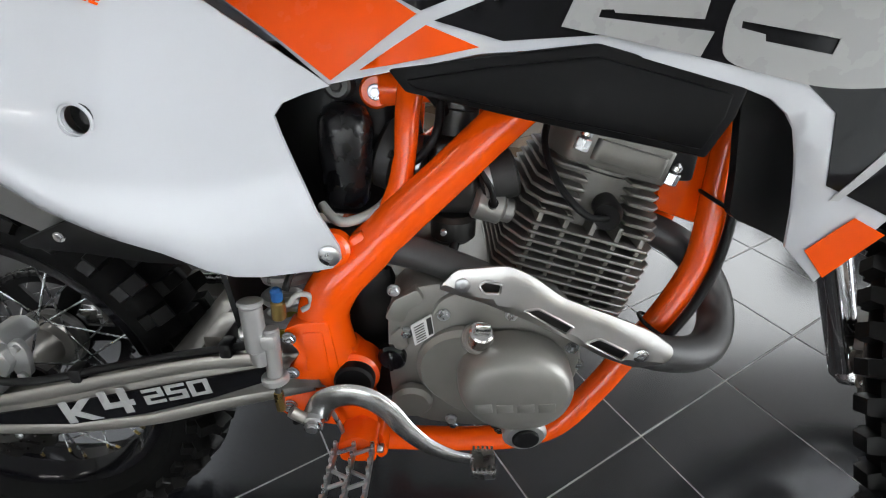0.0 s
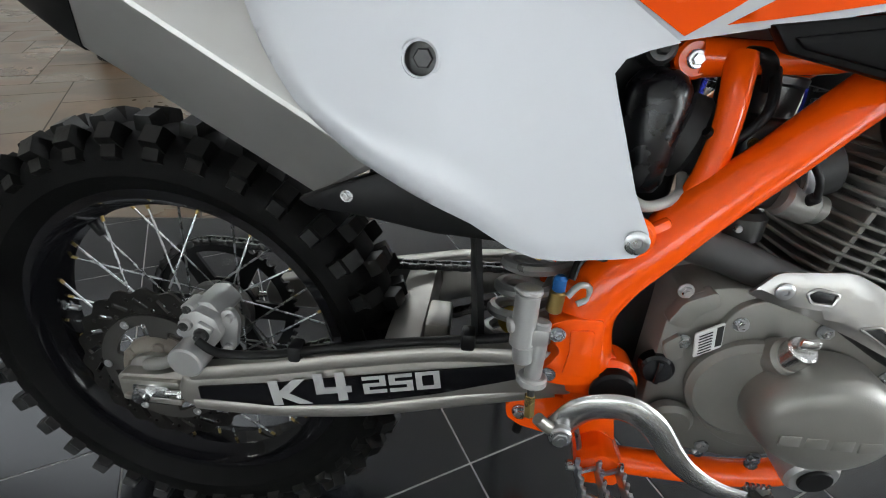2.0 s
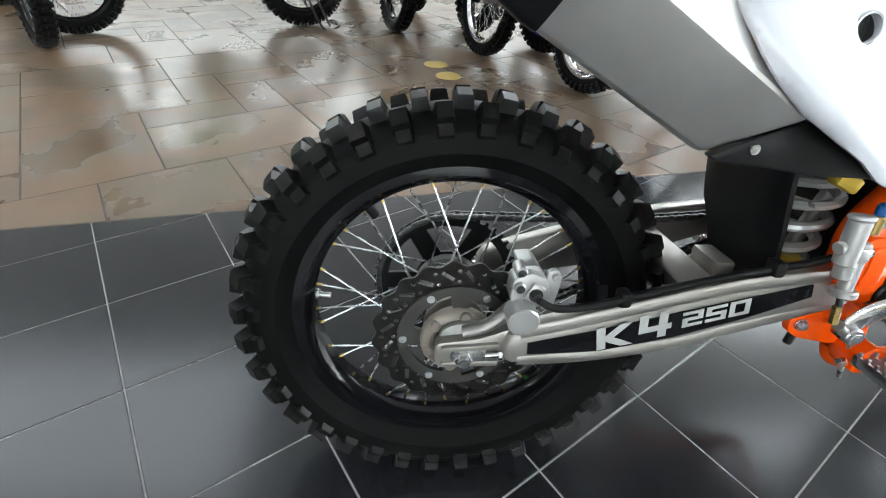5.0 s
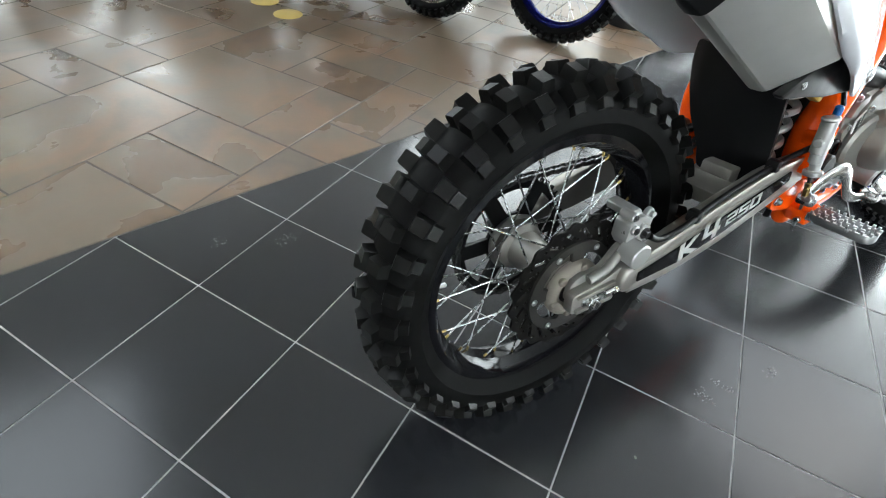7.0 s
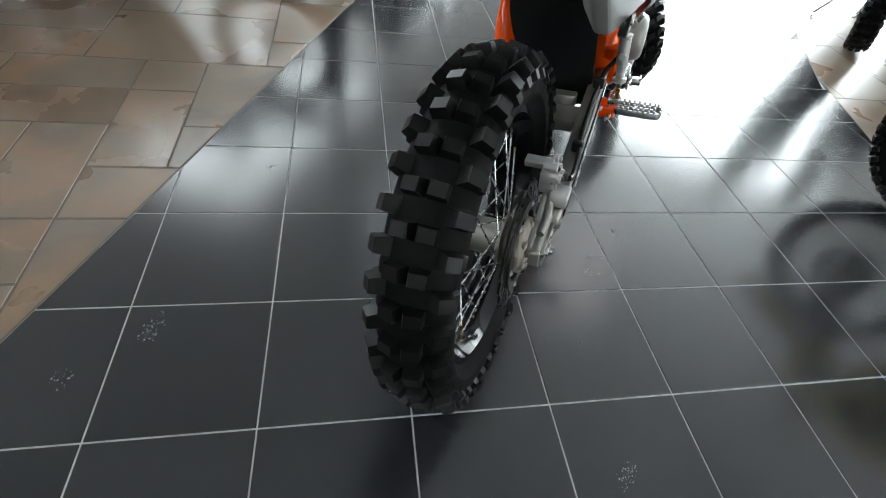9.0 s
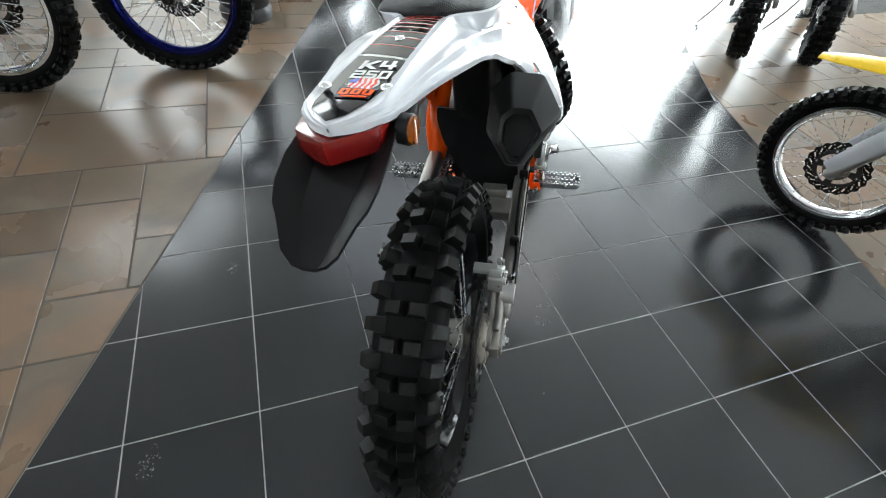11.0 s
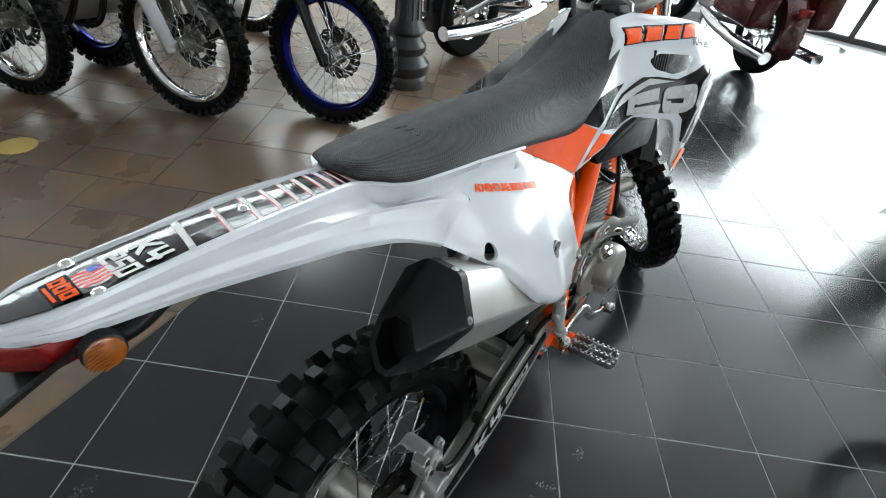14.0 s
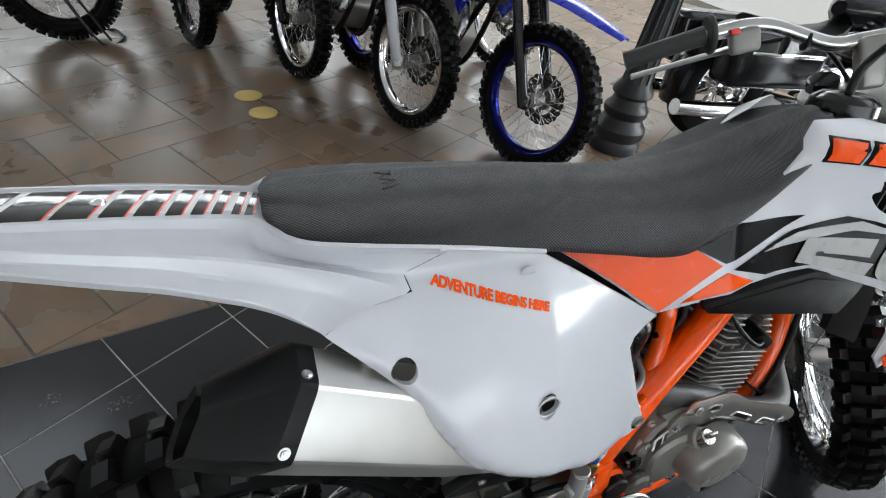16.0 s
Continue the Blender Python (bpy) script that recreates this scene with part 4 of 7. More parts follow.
part("frame_sticker", skin(B(), circle((1.095, 0.945), 0.011, 14), lambda x, z: -0.0575, 0.002, 0.01), YELLOW, bike)
oe = cyl(B(), (0.554, -0.10, 0.436), (0.554, -0.140, 0.436), 0.031, 30, 0.005)
both("pivot_ring", oe, ORANGE, bike)
pp = cyl(B(), (0.556, -0.135, 0.437), (0.556, -0.154, 0.437), 0.0245, 28, 0.003)
part("pivot_cap", pp, BLACK_PLASTIC, bike, "black swingarm pivot cap")
fp = prism(B(), rounded([(0.541, 0.352), (0.585, 0.347), (0.593, 0.312), (0.582, 0.300), (0.572, 0.316), (0.556, 0.318), (0.545, 0.325)], 0.006), SIDE, -0.145, -0.118, 0.006, 3)
both("peg_bracket", fp, ORANGE, bike, "orange footpeg bracket")
lg = prism(B(), rounded([(0.450, 0.386), (0.462, 0.397), (0.505, 0.408), (0.530, 0.395), (0.545, 0.345), (0.520, 0.346), (0.470, 0.357), (0.453, 0.368)], 0.006), SIDE, -0.131, -0.119, 0.004, 2)
part("lever_lug", lg, ORANGE, bike, "orange lug behind the brake pedal")
part("lug_bolt", hexbolt(cyl(B(), (0.467, -0.130, 0.380), (0.467, -0.134, 0.380), 0.009, 18, 0.001), (0.467, -0.134, 0.380), (0, -1, 0), 0.0062, 0.006), STEEL, bike)
part("stop_rubber", cyl(B(), (0.470, -0.124, 0.358), (0.468, -0.124, 0.342), 0.006, 12, 0.001), BLACK_PLASTIC, bike)
for p in ((0.487, -0.153, 0.503), (0.485, -0.153, 0.453)):
    part("bracket_bolt", hexbolt(B(), p, (0, -1, 0), 0.0062, 0.005), STEEL, bike)
zb = cyl(B(), (0.584, -0.058, 0.760), (0.584, -0.061, 0.760), 0.0088, 22, 0.001)
hexbolt(zb, (0.584, -0.061, 0.760), (0, -1, 0), 0.0056, 0.005)
part("frame_bolt", zb, STEEL, bike)
part("rubber_strip", tube(B(), [(0.918, -0.112, 0.452), (0.962, -0.098, 0.505), (0.99, -0.083, 0.56), (1.0, -0.072, 0.61), (1.001, -0.064, 0.66)], 0.006, 10, 6), BLACK_PLASTIC, bike, "black corrugated cable sleeve")
for p in ((0.935, -0.084, 0.482), (0.99, -0.052, 0.64)):
    tie = B()
    tube(tie, [(p[0] + 0.022 * math.cos(a), p[1] - 0.022 * math.sin(a), p[2] - 0.012 * math.cos(a)) for a in [2 * math.pi * k / 10 for k in range(10)]], 0.0025, 6, 2, True)
    part("cable_tie", tie, BLACK_PLASTIC, bike)

# -- engine --
UP = Matrix.Rotation(radians(15), 4, "Y")
CYL = Matrix.Translation((0.800, 0, 0.505)) @ UP
case = rounded([(0.596, 0.43), (0.597, 0.53), (0.612, 0.553), (0.655, 0.564), (0.73, 0.560), (0.80, 0.545), (0.826, 0.51), (0.832, 0.44), (0.805, 0.385), (0.72, 0.345), (0.637, 0.355), (0.602, 0.38)], 0.02)
eb = prism(B(), case, SIDE, -0.128, 0.115, 0.014, 3)
box(eb, (0.62, 0, 0.54), (0.10, 0.14, 0.10), 0.02, 3)
prism(eb, rounded([(0.594, 0.520), (0.605, 0.545), (0.632, 0.560), (0.640, 0.545), (0.622, 0.532), (0.616, 0.515)], 0.005), SIDE, -0.137, -0.12, 0.004, 2)
prism(eb, rounded([(0.598, 0.492), (0.612, 0.506), (0.622, 0.480), (0.608, 0.470)], 0.004), SIDE, -0.134, -0.12, 0.003, 2)
cyl(eb, (0.625, -0.128, 0.40), (0.625, -0.146, 0.398), 0.026, 24, 0.005)
engine = part("engine", eb, CASE, bike, "grey alloy single-cylinder engine case")
rc = prism(B(), rounded([(0.640, 0.48), (0.652, 0.545), (0.69, 0.56), (0.735, 0.552), (0.80, 0.53), (0.826, 0.49), (0.826, 0.43), (0.79, 0.38), (0.70, 0.37), (0.655, 0.40)], 0.025), SIDE, -0.136, -0.11, 0.008, 3)
cyl(rc, (0.692, -0.130, 0.455), (0.690, -0.150, 0.454), 0.060, 48, 0.006)
cyl(rc, (0.697, -0.128, 0.490), (0.702, -0.160, 0.512), 0.018, 24, 0.003)
part("side_case", rc, CASE, engine, "grey engine side cover")
cc = lathe(B(), [(0.070, 0.0), (0.0695, 0.006), (0.0685, 0.026), (0.0665, 0.036), (0.062, 0.0435), (0.053, 0.0485), (0.035, 0.0508), (0.002, 0.0515)], Matrix.Translation((0.747, -0.142, 0.453)) @ Matrix.Rotation(radians(8), 4, "Y") @ Matrix.Rotation(radians(90), 4, "X") @ Matrix.Diagonal((0.98, 0.84, 1, 1)), 56)
clutch = part("clutch_cover", cc, CASE, engine, "round grey clutch cover with raised maker's mark")
# the maker's mark: plain raised bars
for k in range(4):
    part("raised_mark", box(B(), (0.709 + 0.0235 * k, -0.1928, 0.440 + 0.001 * k), (0.019, 0.0014, 0.0125), 0.0006, m=pose(0, 0, 0, 0, -6, 0)), CASE, clutch)
oc = cyl(B(), (0.702, -0.157, 0.507), (0.704, -0.168, 0.528), 0.0135, 22, 0.002)
box(oc, (0.705, -0.170, 0.534), (0.018, 0.007, 0.011), 0.003)
part("oil_cap", oc, POLISHED, engine, "silver oil filler cap")
for x, z, y in ((0.662, 0.528, -0.137), (0.618, 0.497, -0.130), (0.740, 0.530, -0.137), (0.815, 0.485, -0.137), (0.678, 0.345, -0.122), (0.741, 0.336, -0.122), (0.828, 0.455, -0.13), (0.675, 0.361, -0.13), (0.735, 0.352, -0.13), (0.605, 0.555, -0.13)):
    part("case_bolt", hexbolt(B(), (x, y, z), (0, -1, 0), 0.0058, 0.006), STEEL, engine)
part("sight_plug", box(cyl(B(), (0.602, -0.118, 0.460), (0.600, -0.136, 0.460), 0.0175, 26, 0.003), (0.600, -0.138, 0.460), (0.006, 0.006, 0.028), 0.002), BLACK_GLOSS, engine, "black plug on the engine case")
dp = cyl(B(), (0.760, -0.10, 0.390), (0.764, -0.176, 0.378), 0.027, 28, 0.004)
part("drain_plug", dp, SILVER_CAST, engine)
part("drain_core", cyl(B(), (0.764, -0.1755, 0.3782), (0.7642, -0.180, 0.3775), 0.0165, 20, 0.001), BLACK_PLASTIC, engine)
lab = skin(B(), rounded([(0.624, 0.511), (0.648, 0.528), (0.652, 0.500), (0.629, 0.483)], 0.002), lambda x, z: -0.1375, 0.002, 0.012)
label = part("label", lab, LABEL, engine, "small white printed label")
for k in range(7):
    part("print_line", tube(B(), [(0.628 + 0.0006 * k, -0.1382, 0.509 - 0.0034 * k), (0.639 + 0.0006 * k, -0.1382, 0.5165 - 0.0034 * k)], 0.0006, 5, 1), INK, label)
part("print_line", skin(B(), [(0.642, 0.5215), (0.6475, 0.525), (0.651, 0.502), (0.6455, 0.499)], lambda x, z: -0.1380, 0.0004, 0.01), INK, label)
# barrel and head with their fins
bb = lathe(B(), [(0.066, -0.02), (0.066, 0.175)], CYL, 36)
box(bb, (0, 0, 0), (0.11, 0.11, 0.05), 0.01, m=CYL @ Matrix.Translation((0, 0, 0.17)))
barrel = part("barrel", bb, HEAD_GREY, engine, "dark grey finned engine barrel")
for a in (-0.062, -0.030, 0.002, 0.034, 0.064):
    part("rib", box(B(), (0, 0, 0), (0.006, 0.182, 0.118), 0.001, m=CYL @ Matrix.Translation((a, 0, 0.068))), HEAD_GREY, barrel)


def fin_outline(w, d, notch):
    pts = [(-w, -d * 0.75), (-w * 0.8, -d)]
    if notch:
        pts += [(-w * 0.30, -d), (-w * 0.25, -d * 0.45), (w * 0.35, -d * 0.45), (w * 0.40, -d)]
    pts += [(w * 0.8, -d), (w, -d * 0.75), (w, d * 0.75), (w * 0.8, d), (-w * 0.8, d), (-w, d * 0.75)]
    return pts


for k in range(11):
    h = -0.002 + 0.0108 * k
    w = 0.094 if k < 9 else 0.088
    part("fin", prism(B(), fin_outline(w * (1 - 0.02 * (k < 2)), 0.098, False), CYL, h, h + 0.0034, 0.001, 1), HEAD_GREY, barrel)
for k in range(6):
    h = 0.121 + 0.0105 * k
    part("fin", prism(B(), fin_outline(0.086 - 0.003 * k, 0.096 - 0.004 * k, True), CYL, h, h + 0.0042, 0.0012, 1), HEAD_GREY, barrel)
part("engine_rear", box(B(), (0.565, 0, 0.45), (0.075, 0.17, 0.22), 0.02, 2), BLACK_PLASTIC, bike, "dark engine rear and swingarm pivot")
hb = prism(B(), rounded([(-0.055, -0.075), (0.065, -0.075), (0.078, -0.03), (0.078, 0.06), (-0.06, 0.06), (-0.07, -0.03)], 0.012), CYL, 0.182, 0.222, 0.007, 3)
prism(hb, rounded([(-0.03, -0.082), (0.055, -0.082), (0.055, 0.05), (-0.03, 0.05)], 0.008), CYL, 0.19, 0.214, 0.004, 2)
part("head_cover", hb, HEAD_GREY, engine, "grey cylinder head cover")
for u, v, h in ((-0.045, -0.078, 0.196), (0.070, -0.070, 0.186)):
    nb = cyl(B(), CYL @ Vector((u, v, h)), CYL @ Vector((u, v, h + 0.014)), 0.0085, 6, 0.001)
    cyl(nb, CYL @ Vector((u, v, h + 0.013)), CYL @ Vector((u, v, h + 0.026)), 0.007, 14, 0.004)
    part("head_nut", nb, STEEL, engine, "domed head nut")
plug = tube(B(), [CYL @ Vector(p) for p in ((0.012, -0.05, 0.143), (0.010, -0.092, 0.142), (0.002, -0.110, 0.140))], 0.0145, 16, 5)
part("plug_cap", plug, BLACK_PLASTIC, engine, "black spark plug cap")
part("plug_lead", tube(B(), [CYL @ Vector(p) for p in ((0.004, -0.108, 0.140), (-0.014, -0.112, 0.136), (-0.034, -0.106, 0.142), (-0.060, -0.088, 0.160), (-0.080, -0.060, 0.19), (-0.08, -0.03, 0.23))], 0.0042, 10, 6), BLACK_PLASTIC, engine, "black spark plug lead")
part("coil_box", box(B(), (0.925, -0.055, 0.70), (0.035, 0.035, 0.06), 0.005), BLACK_PLASTIC, engine)
# intake side
cb = cyl(B(), (0.742, -0.045, 0.672), (0.700, -0.05, 0.660), 0.031, 24, 0.003)
part("intake_boot", cb, RUBBER_WORN, bike, "black rubber intake boot")
kb = box(B(), (0.672, -0.035, 0.668), (0.06, 0.07, 0.09), 0.012, 3)
cyl(kb, (0.672, -0.05, 0.62), (0.672, -0.05, 0.585), 0.028, 22, 0.006)
cyl(kb, (0.69, -0.06, 0.69), (0.69, -0.085, 0.692), 0.014, 16, 0.002)
cyl(kb, (0.672, -0.035, 0.71), (0.675, -0.035, 0.745), 0.024, 20, 0.004)
part("carburettor", kb, CARB, bike, "alloy carburettor")
ib = cyl(B(), (0.640, -0.04, 0.675), (0.60, -0.036, 0.684), 0.034, 24, 0.003)
cyl(ib, (0.612, -0.036, 0.682), (0.585, -0.03, 0.69), 0.043, 24, 0.006)
part("air_duct", ib, RUBBER_WORN, bike)
part("hose_clamp", lathe(B(), [(0.0355, 0), (0.0365, 0.001), (0.0365, 0.010), (0.0355, 0.011)], along((0.632, -0.04, 0.677), (0.60, -0.04, 0.681))[0], 30), STEEL, bike, "steel hose clamp")
part("hose_clamp", lathe(B(), [(0.0325, 0), (0.0335, 0.001), (0.0335, 0.009), (0.0325, 0.010)], along((0.712, -0.0485, 0.663), (0.70, -0.05, 0.660))[0], 30), STEEL, bike)
for pts, r in ((((0.68, -0.06, 0.60), (0.67, -0.085, 0.57), (0.675, -0.08, 0.50)), 0.006), (((0.66, -0.05, 0.74), (0.64, -0.07, 0.765), (0.62, -0.05, 0.76), (0.63, -0.03, 0.70)), 0.007), (((0.70, -0.06, 0.72), (0.73, -0.07, 0.735), (0.77, -0.05, 0.75)), 0.005)):
    part("hose", tube(B(), pts, r, 10, 6), BLACK_PLASTIC, bike)
# starter motor behind the barrel, its terminal and lead, and the small fittings round the carburettor
sm = cyl(B(), (0.694, -0.066, 0.640), (0.730, -0.064, 0.630), 0.019, 28, 0.004)
cyl(sm, (0.728, -0.064, 0.631), (0.742, -0.063, 0.627), 0.015, 24, 0.003)
starter = part("starter_motor", sm, CAST, engine, "silver starter motor behind the barrel")
part("terminal_boot", cyl(B(), (0.716, -0.078, 0.640), (0.716, -0.090, 0.648), 0.006, 14, 0.003), BLACK_PLASTIC, starter)
part("starter_lead", tube(B(), [(0.716, -0.089, 0.647), (0.712, -0.090, 0.664), (0.700, -0.086, 0.682), (0.69, -0.075, 0.70)], 0.0035, 10, 6), BLACK_PLASTIC, starter)
part("idle_screw", cyl(B(), (0.655, -0.070, 0.660), (0.655, -0.094, 0.658), 0.006, 12, 0.001), BRASS, bike)
part("choke_knob", cyl(B(), (0.682, -0.070, 0.700), (0.684, -0.098, 0.704), 0.008, 14, 0.002), BLACK_PLASTIC, bike)
part("throttle_cable", tube(B(), [(0.675, -0.035, 0.745), (0.685, -0.050, 0.768), (0.72, -0.062, 0.762), (0.76, -0.060, 0.772), (0.82, -0.05, 0.80)], 0.0042, 10, 6), BLACK_PLASTIC, bike, "black throttle cable")
part("float_bowl_screw", cyl(B(), (0.660, -0.078, 0.606), (0.660, -0.084, 0.606), 0.004, 10, 0.001), STEEL, bike)
part("carb_cap", cyl(B(), (0.674, -0.036, 0.742), (0.675, -0.036, 0.752), 0.0255, 24, 0.002), DARK_STEEL, bike)
for x, z in ((0.652, 0.69), (0.652, 0.648)):
    part("carb_screw", hexbolt(B(), (x, -0.0705, z), (0, -1, 0), 0.004, 0.003), BRASS, bike)
part("wire_loom", tube(B(), [(0.60, -0.085, 0.700), (0.625, -0.080, 0.690), (0.650, -0.082, 0.720), (0.655, -0.06, 0.76)], 0.005, 10, 6), BLACK_PLASTIC, bike, "black wiring loom")
em = prism(B(), rounded([(0.565, 0.560), (0.600, 0.552), (0.632, 0.525), (0.633, 0.500), (0.612, 0.494), (0.57, 0.52)], 0.007), SIDE, -0.066, -0.050, 0.003)
part("engine_mount", em, ORANGE, bike)
part("mount_bolt", hexbolt(B(), (0.617, -0.066, 0.510), (0, -1, 0), 0.0085, 0.008), STEEL, bike)
# shock reservoir beside the air box
ab = box(B(), (0.497, 0.0, 0.705), (0.22, 0.084, 0.20), 0.02, 3)
part("air_box", ab, BLACK_PLASTIC, bike, "black air box under the seat")
can = lathe(B(), [(0.010, -0.002), (0.021, 0.0), (0.0255, 0.008), (0.027, 0.03), (0.0305, 0.085), (0.029, 0.097), (0.022, 0.108), (0.012, 0.113), (0.004, 0.114)], along((0.549, -0.074, 0.638), (0.553, -0.074, 0.75))[0], 32)
part("reservoir", can, BLACK_SATIN, bike, "gloss black canister under the seat")
nb = cyl(B(), (0.546, -0.040, 0.764), (0.546, -0.076, 0.768), 0.0145, 24, 0.003)
cyl(nb, (0.546, -0.074, 0.767), (0.546, -0.082, 0.769), 0.0065, 6, 0.001)
part("top_bolt", nb, DARK_STEEL, bike)
part("breather_hose", tube(B(), [(0.525, -0.10, 0.645), (0.55, -0.118, 0.632), (0.585, -0.10, 0.64), (0.60, -0.06, 0.65)], 0.0055, 10, 6), HOSE, bike, "clear breather hose")

# -- exhaust --
part("header_pipe", tube(B(), [(0.885, -0.015, 0.60), (0.935, -0.015, 0.588), (0.985, -0.025, 0.560), (1.018, -0.045, 0.515), (1.018, -0.075, 0.478), (0.985, -0.112, 0.466), (0.925, -0.136, 0.478), (0.85, -0.136, 0.502), (0.76, -0.122, 0.542), (0.68, -0.114, 0.575), (0.60, -0.105, 0.597), (0.50, -0.10, 0.605), (0.38, -0.120, 0.635), (0.30, -0.132, 0.665)], [0.020, 0.021, 0.022, 0.022, 0.022, 0.022, 0.022, 0.021, 0.020, 0.019, 0.019, 0.02, 0.022, 0.024], 18, 6), PIPE, bike, "matt black exhaust header pipe")


def ridge(x):
    """The pressed edge that runs along the shield."""
    return float(np.interp(x, (0.65, 0.68, 0.73, 0.752, 0.79, 0.845, 0.92), (0.562, 0.581, 0.591, 0.582, 0.556, 0.539, 0.502)))


def shield_y(x, z):
    d = z - ridge(x)
    y = -0.146 - 0.133 * (x - 0.68)
    low = float(np.interp(x, (0.65, 0.706, 0.75, 0.797, 0.842, 0.878, 0.905), (0.562, 0.551, 0.536, 0.516, 0.494, 0.484, 0.490)))
    fold = max(0.0, 0.008 - (z - low))
    return y + (0.34 * d if d > 0 else 0.10 * d) + 0.7 * fold


so = rounded([(0.654, 0.563), (0.675, 0.589), (0.730, 0.599), (0.754, 0.590), (0.791, 0.565), (0.845, 0.548), (0.888, 0.532), (0.915, 0.513), (0.905, 0.492), (0.878, 0.484), (0.842, 0.494), (0.797, 0.516), (0.750, 0.536), (0.706, 0.551)], 0.008)
sh = [rounded([(0.699, 0.574), (0.706, 0.5805), (0.724, 0.5785), (0.722, 0.567), (0.705, 0.566)], 0.003), rounded([(0.749, 0.549), (0.764, 0.553), (0.804, 0.533), (0.797, 0.523)], 0.003), rounded([(0.818, 0.514), (0.832, 0.522), (0.866, 0.507), (0.860, 0.496)], 0.003)]
shield = part("heat_shield", skin(B(), so, shield_y, 0.003, 0.009, sh, 0.0, [[(x, ridge(x)) for x in (0.664, 0.68, 0.73, 0.752, 0.79, 0.845, 0.908)]]), SHIELD, bike, "pressed silver heat shield over the exhaust pipe", angle=22)
for hole in sh:
    rim = [(x, shield_y(x, z) - 0.0004, z) for x, z in hole[::2]]
    part("slot_rim", tube(B(), rim, 0.0016, 6, 1, True), SHIELD, shield)
for p in ((0.682, -0.1475, 0.573), (0.879, -0.1745, 0.504)):
    wb = lathe(B(), [(0.003, -0.001), (0.0085, 0), (0.0085, 0.001), (0.006, 0.0024), (0.003, 0.0026), (0.0028, 0.001)], along(p, (p[0], p[1] - 1, p[2]))[0], 22)
    part("shield_screw", wb, STEEL, shield)
# silencer: a six-sided can that climbs to the rear
AX = Vector((-0.868, -0.02, 0.497)).normalized()
SU = Vector((0, -1, 0))
SV = AX.cross(SU)
SV = SV if SV.z > 0 else -SV
hexa = [(0.026, 0.066), (0.056, 0.008), (0.008, -0.067), (-0.018, -0.067), (-0.050, -0.02), (-0.046, 0.044), (-0.020, 0.069)]


def can_ring(c, s, skew=0.0):
    return [Vector(c) + SU * (u * s) + SV * (v * s) - AX * (v * skew) for u, v in rounded(hexa, 0.007, 3)]


CAP = Vector((0.0735, -0.1374, 0.7945))
front = CAP - AX * 0.262
sl = loft(B(), [can_ring(front - AX * 0.006, 0.9, 0.46), can_ring(front - AX * 0.003, 0.97, 0.46), can_ring(front, 1.0, 0.46), can_ring(CAP, 1.0)])
silencer = part("silencer", sl, CAN_ALU, bike, "brushed aluminium six-sided exhaust silencer", angle=20)
cap = loft(B(), [can_ring(CAP - AX * 0.004, 1.03), can_ring(CAP + AX * 0.012, 1.035), can_ring(CAP + AX * 0.064 - SV * 0.022, 0.62), can_ring(CAP + AX * 0.068 - SV * 0.023, 0.57), can_ring(CAP + AX * 0.064 - SV * 0.025, 0.46), can_ring(CAP + AX * 0.036 - SV * 0.023, 0.44)])
end_cap = part("end_cap", cap, BLACK_PLASTIC, silencer, "matt black silencer end cap", angle=20)
for p, d in ((CAP + SU * 0.0530 + SV * 0.0165 + AX * 0.006, SU * 0.9 + SV * 0.45), (CAP + SU * 0.016 + SV * 0.0685 + AX * 0.006, SV)):
    part("cap_screw", hexbolt(B(), p, d, 0.0038, 0.003), STEEL, end_cap)
mb = prism(B(), [(0.234, 0.624), (0.282, 0.645), (0.325, 0.662), (0.40, 0.66), (0.45, 0.60), (0.36, 0.603), (0.30, 0.612), (0.246, 0.617)], SIDE, -0.168, -0.152, 0.004)
part("silencer_stay", mb, BLACK_PLASTIC, bike, "black silencer bracket")
part("stay_screw", hexbolt(B(), (0.281, -0.168, 0.632), (0, -1, 0), 0.0042, 0.003), STEEL, bike)
rb = tube(B(), [(0.155, -0.120, 0.815), (0.17, -0.125, 0.835), (0.19, -0.10, 0.85)], [0.009, 0.009, 0.008], 14, 5)
part("hanger", rb, CAST, silencer)

# -- side panels --
outline = [(0.119, 0.8715), (0.162, 0.8845), (0.2035, 0.8880), (0.1995, 0.9035), (0.236, 0.9205), (0.25, 0.921), (0.352, 0.904), (0.40, 0.872), (0.451, 0.836), (0.510, 0.796), (0.548, 0.772), (0.524, 0.765), (0.504, 0.757), (0.496, 0.746), (0.502, 0.728), (0.515, 0.694), (0.531, 0.652), (0.551, 0.615), (0.553, 0.602), (0.543, 0.592),
           (0.513, 0.589), (0.475, 0.589), (0.449, 0.592), (0.425, 0.602), (0.391, 0.624), (0.346, 0.646), (0.298, 0.672), (0.266, 0.697), (0.252, 0.710), (0.240, 0.724), (0.220, 0.752), (0.200, 0.786), (0.180, 0.808), (0.160, 0.828), (0.140, 0.849), (0.126, 0.8635)]
ARCH = [Vector(p) for p in ((0.118, 0.874), (0.140, 0.849), (0.160, 0.828), (0.180, 0.808), (0.200, 0.786), (0.220, 0.752), (0.240, 0.724), (0.266, 0.697), (0.298, 0.672), (0.346, 0.646), (0.391, 0.624), (0.425, 0.602), (0.449, 0.592), (0.513, 0.589))]


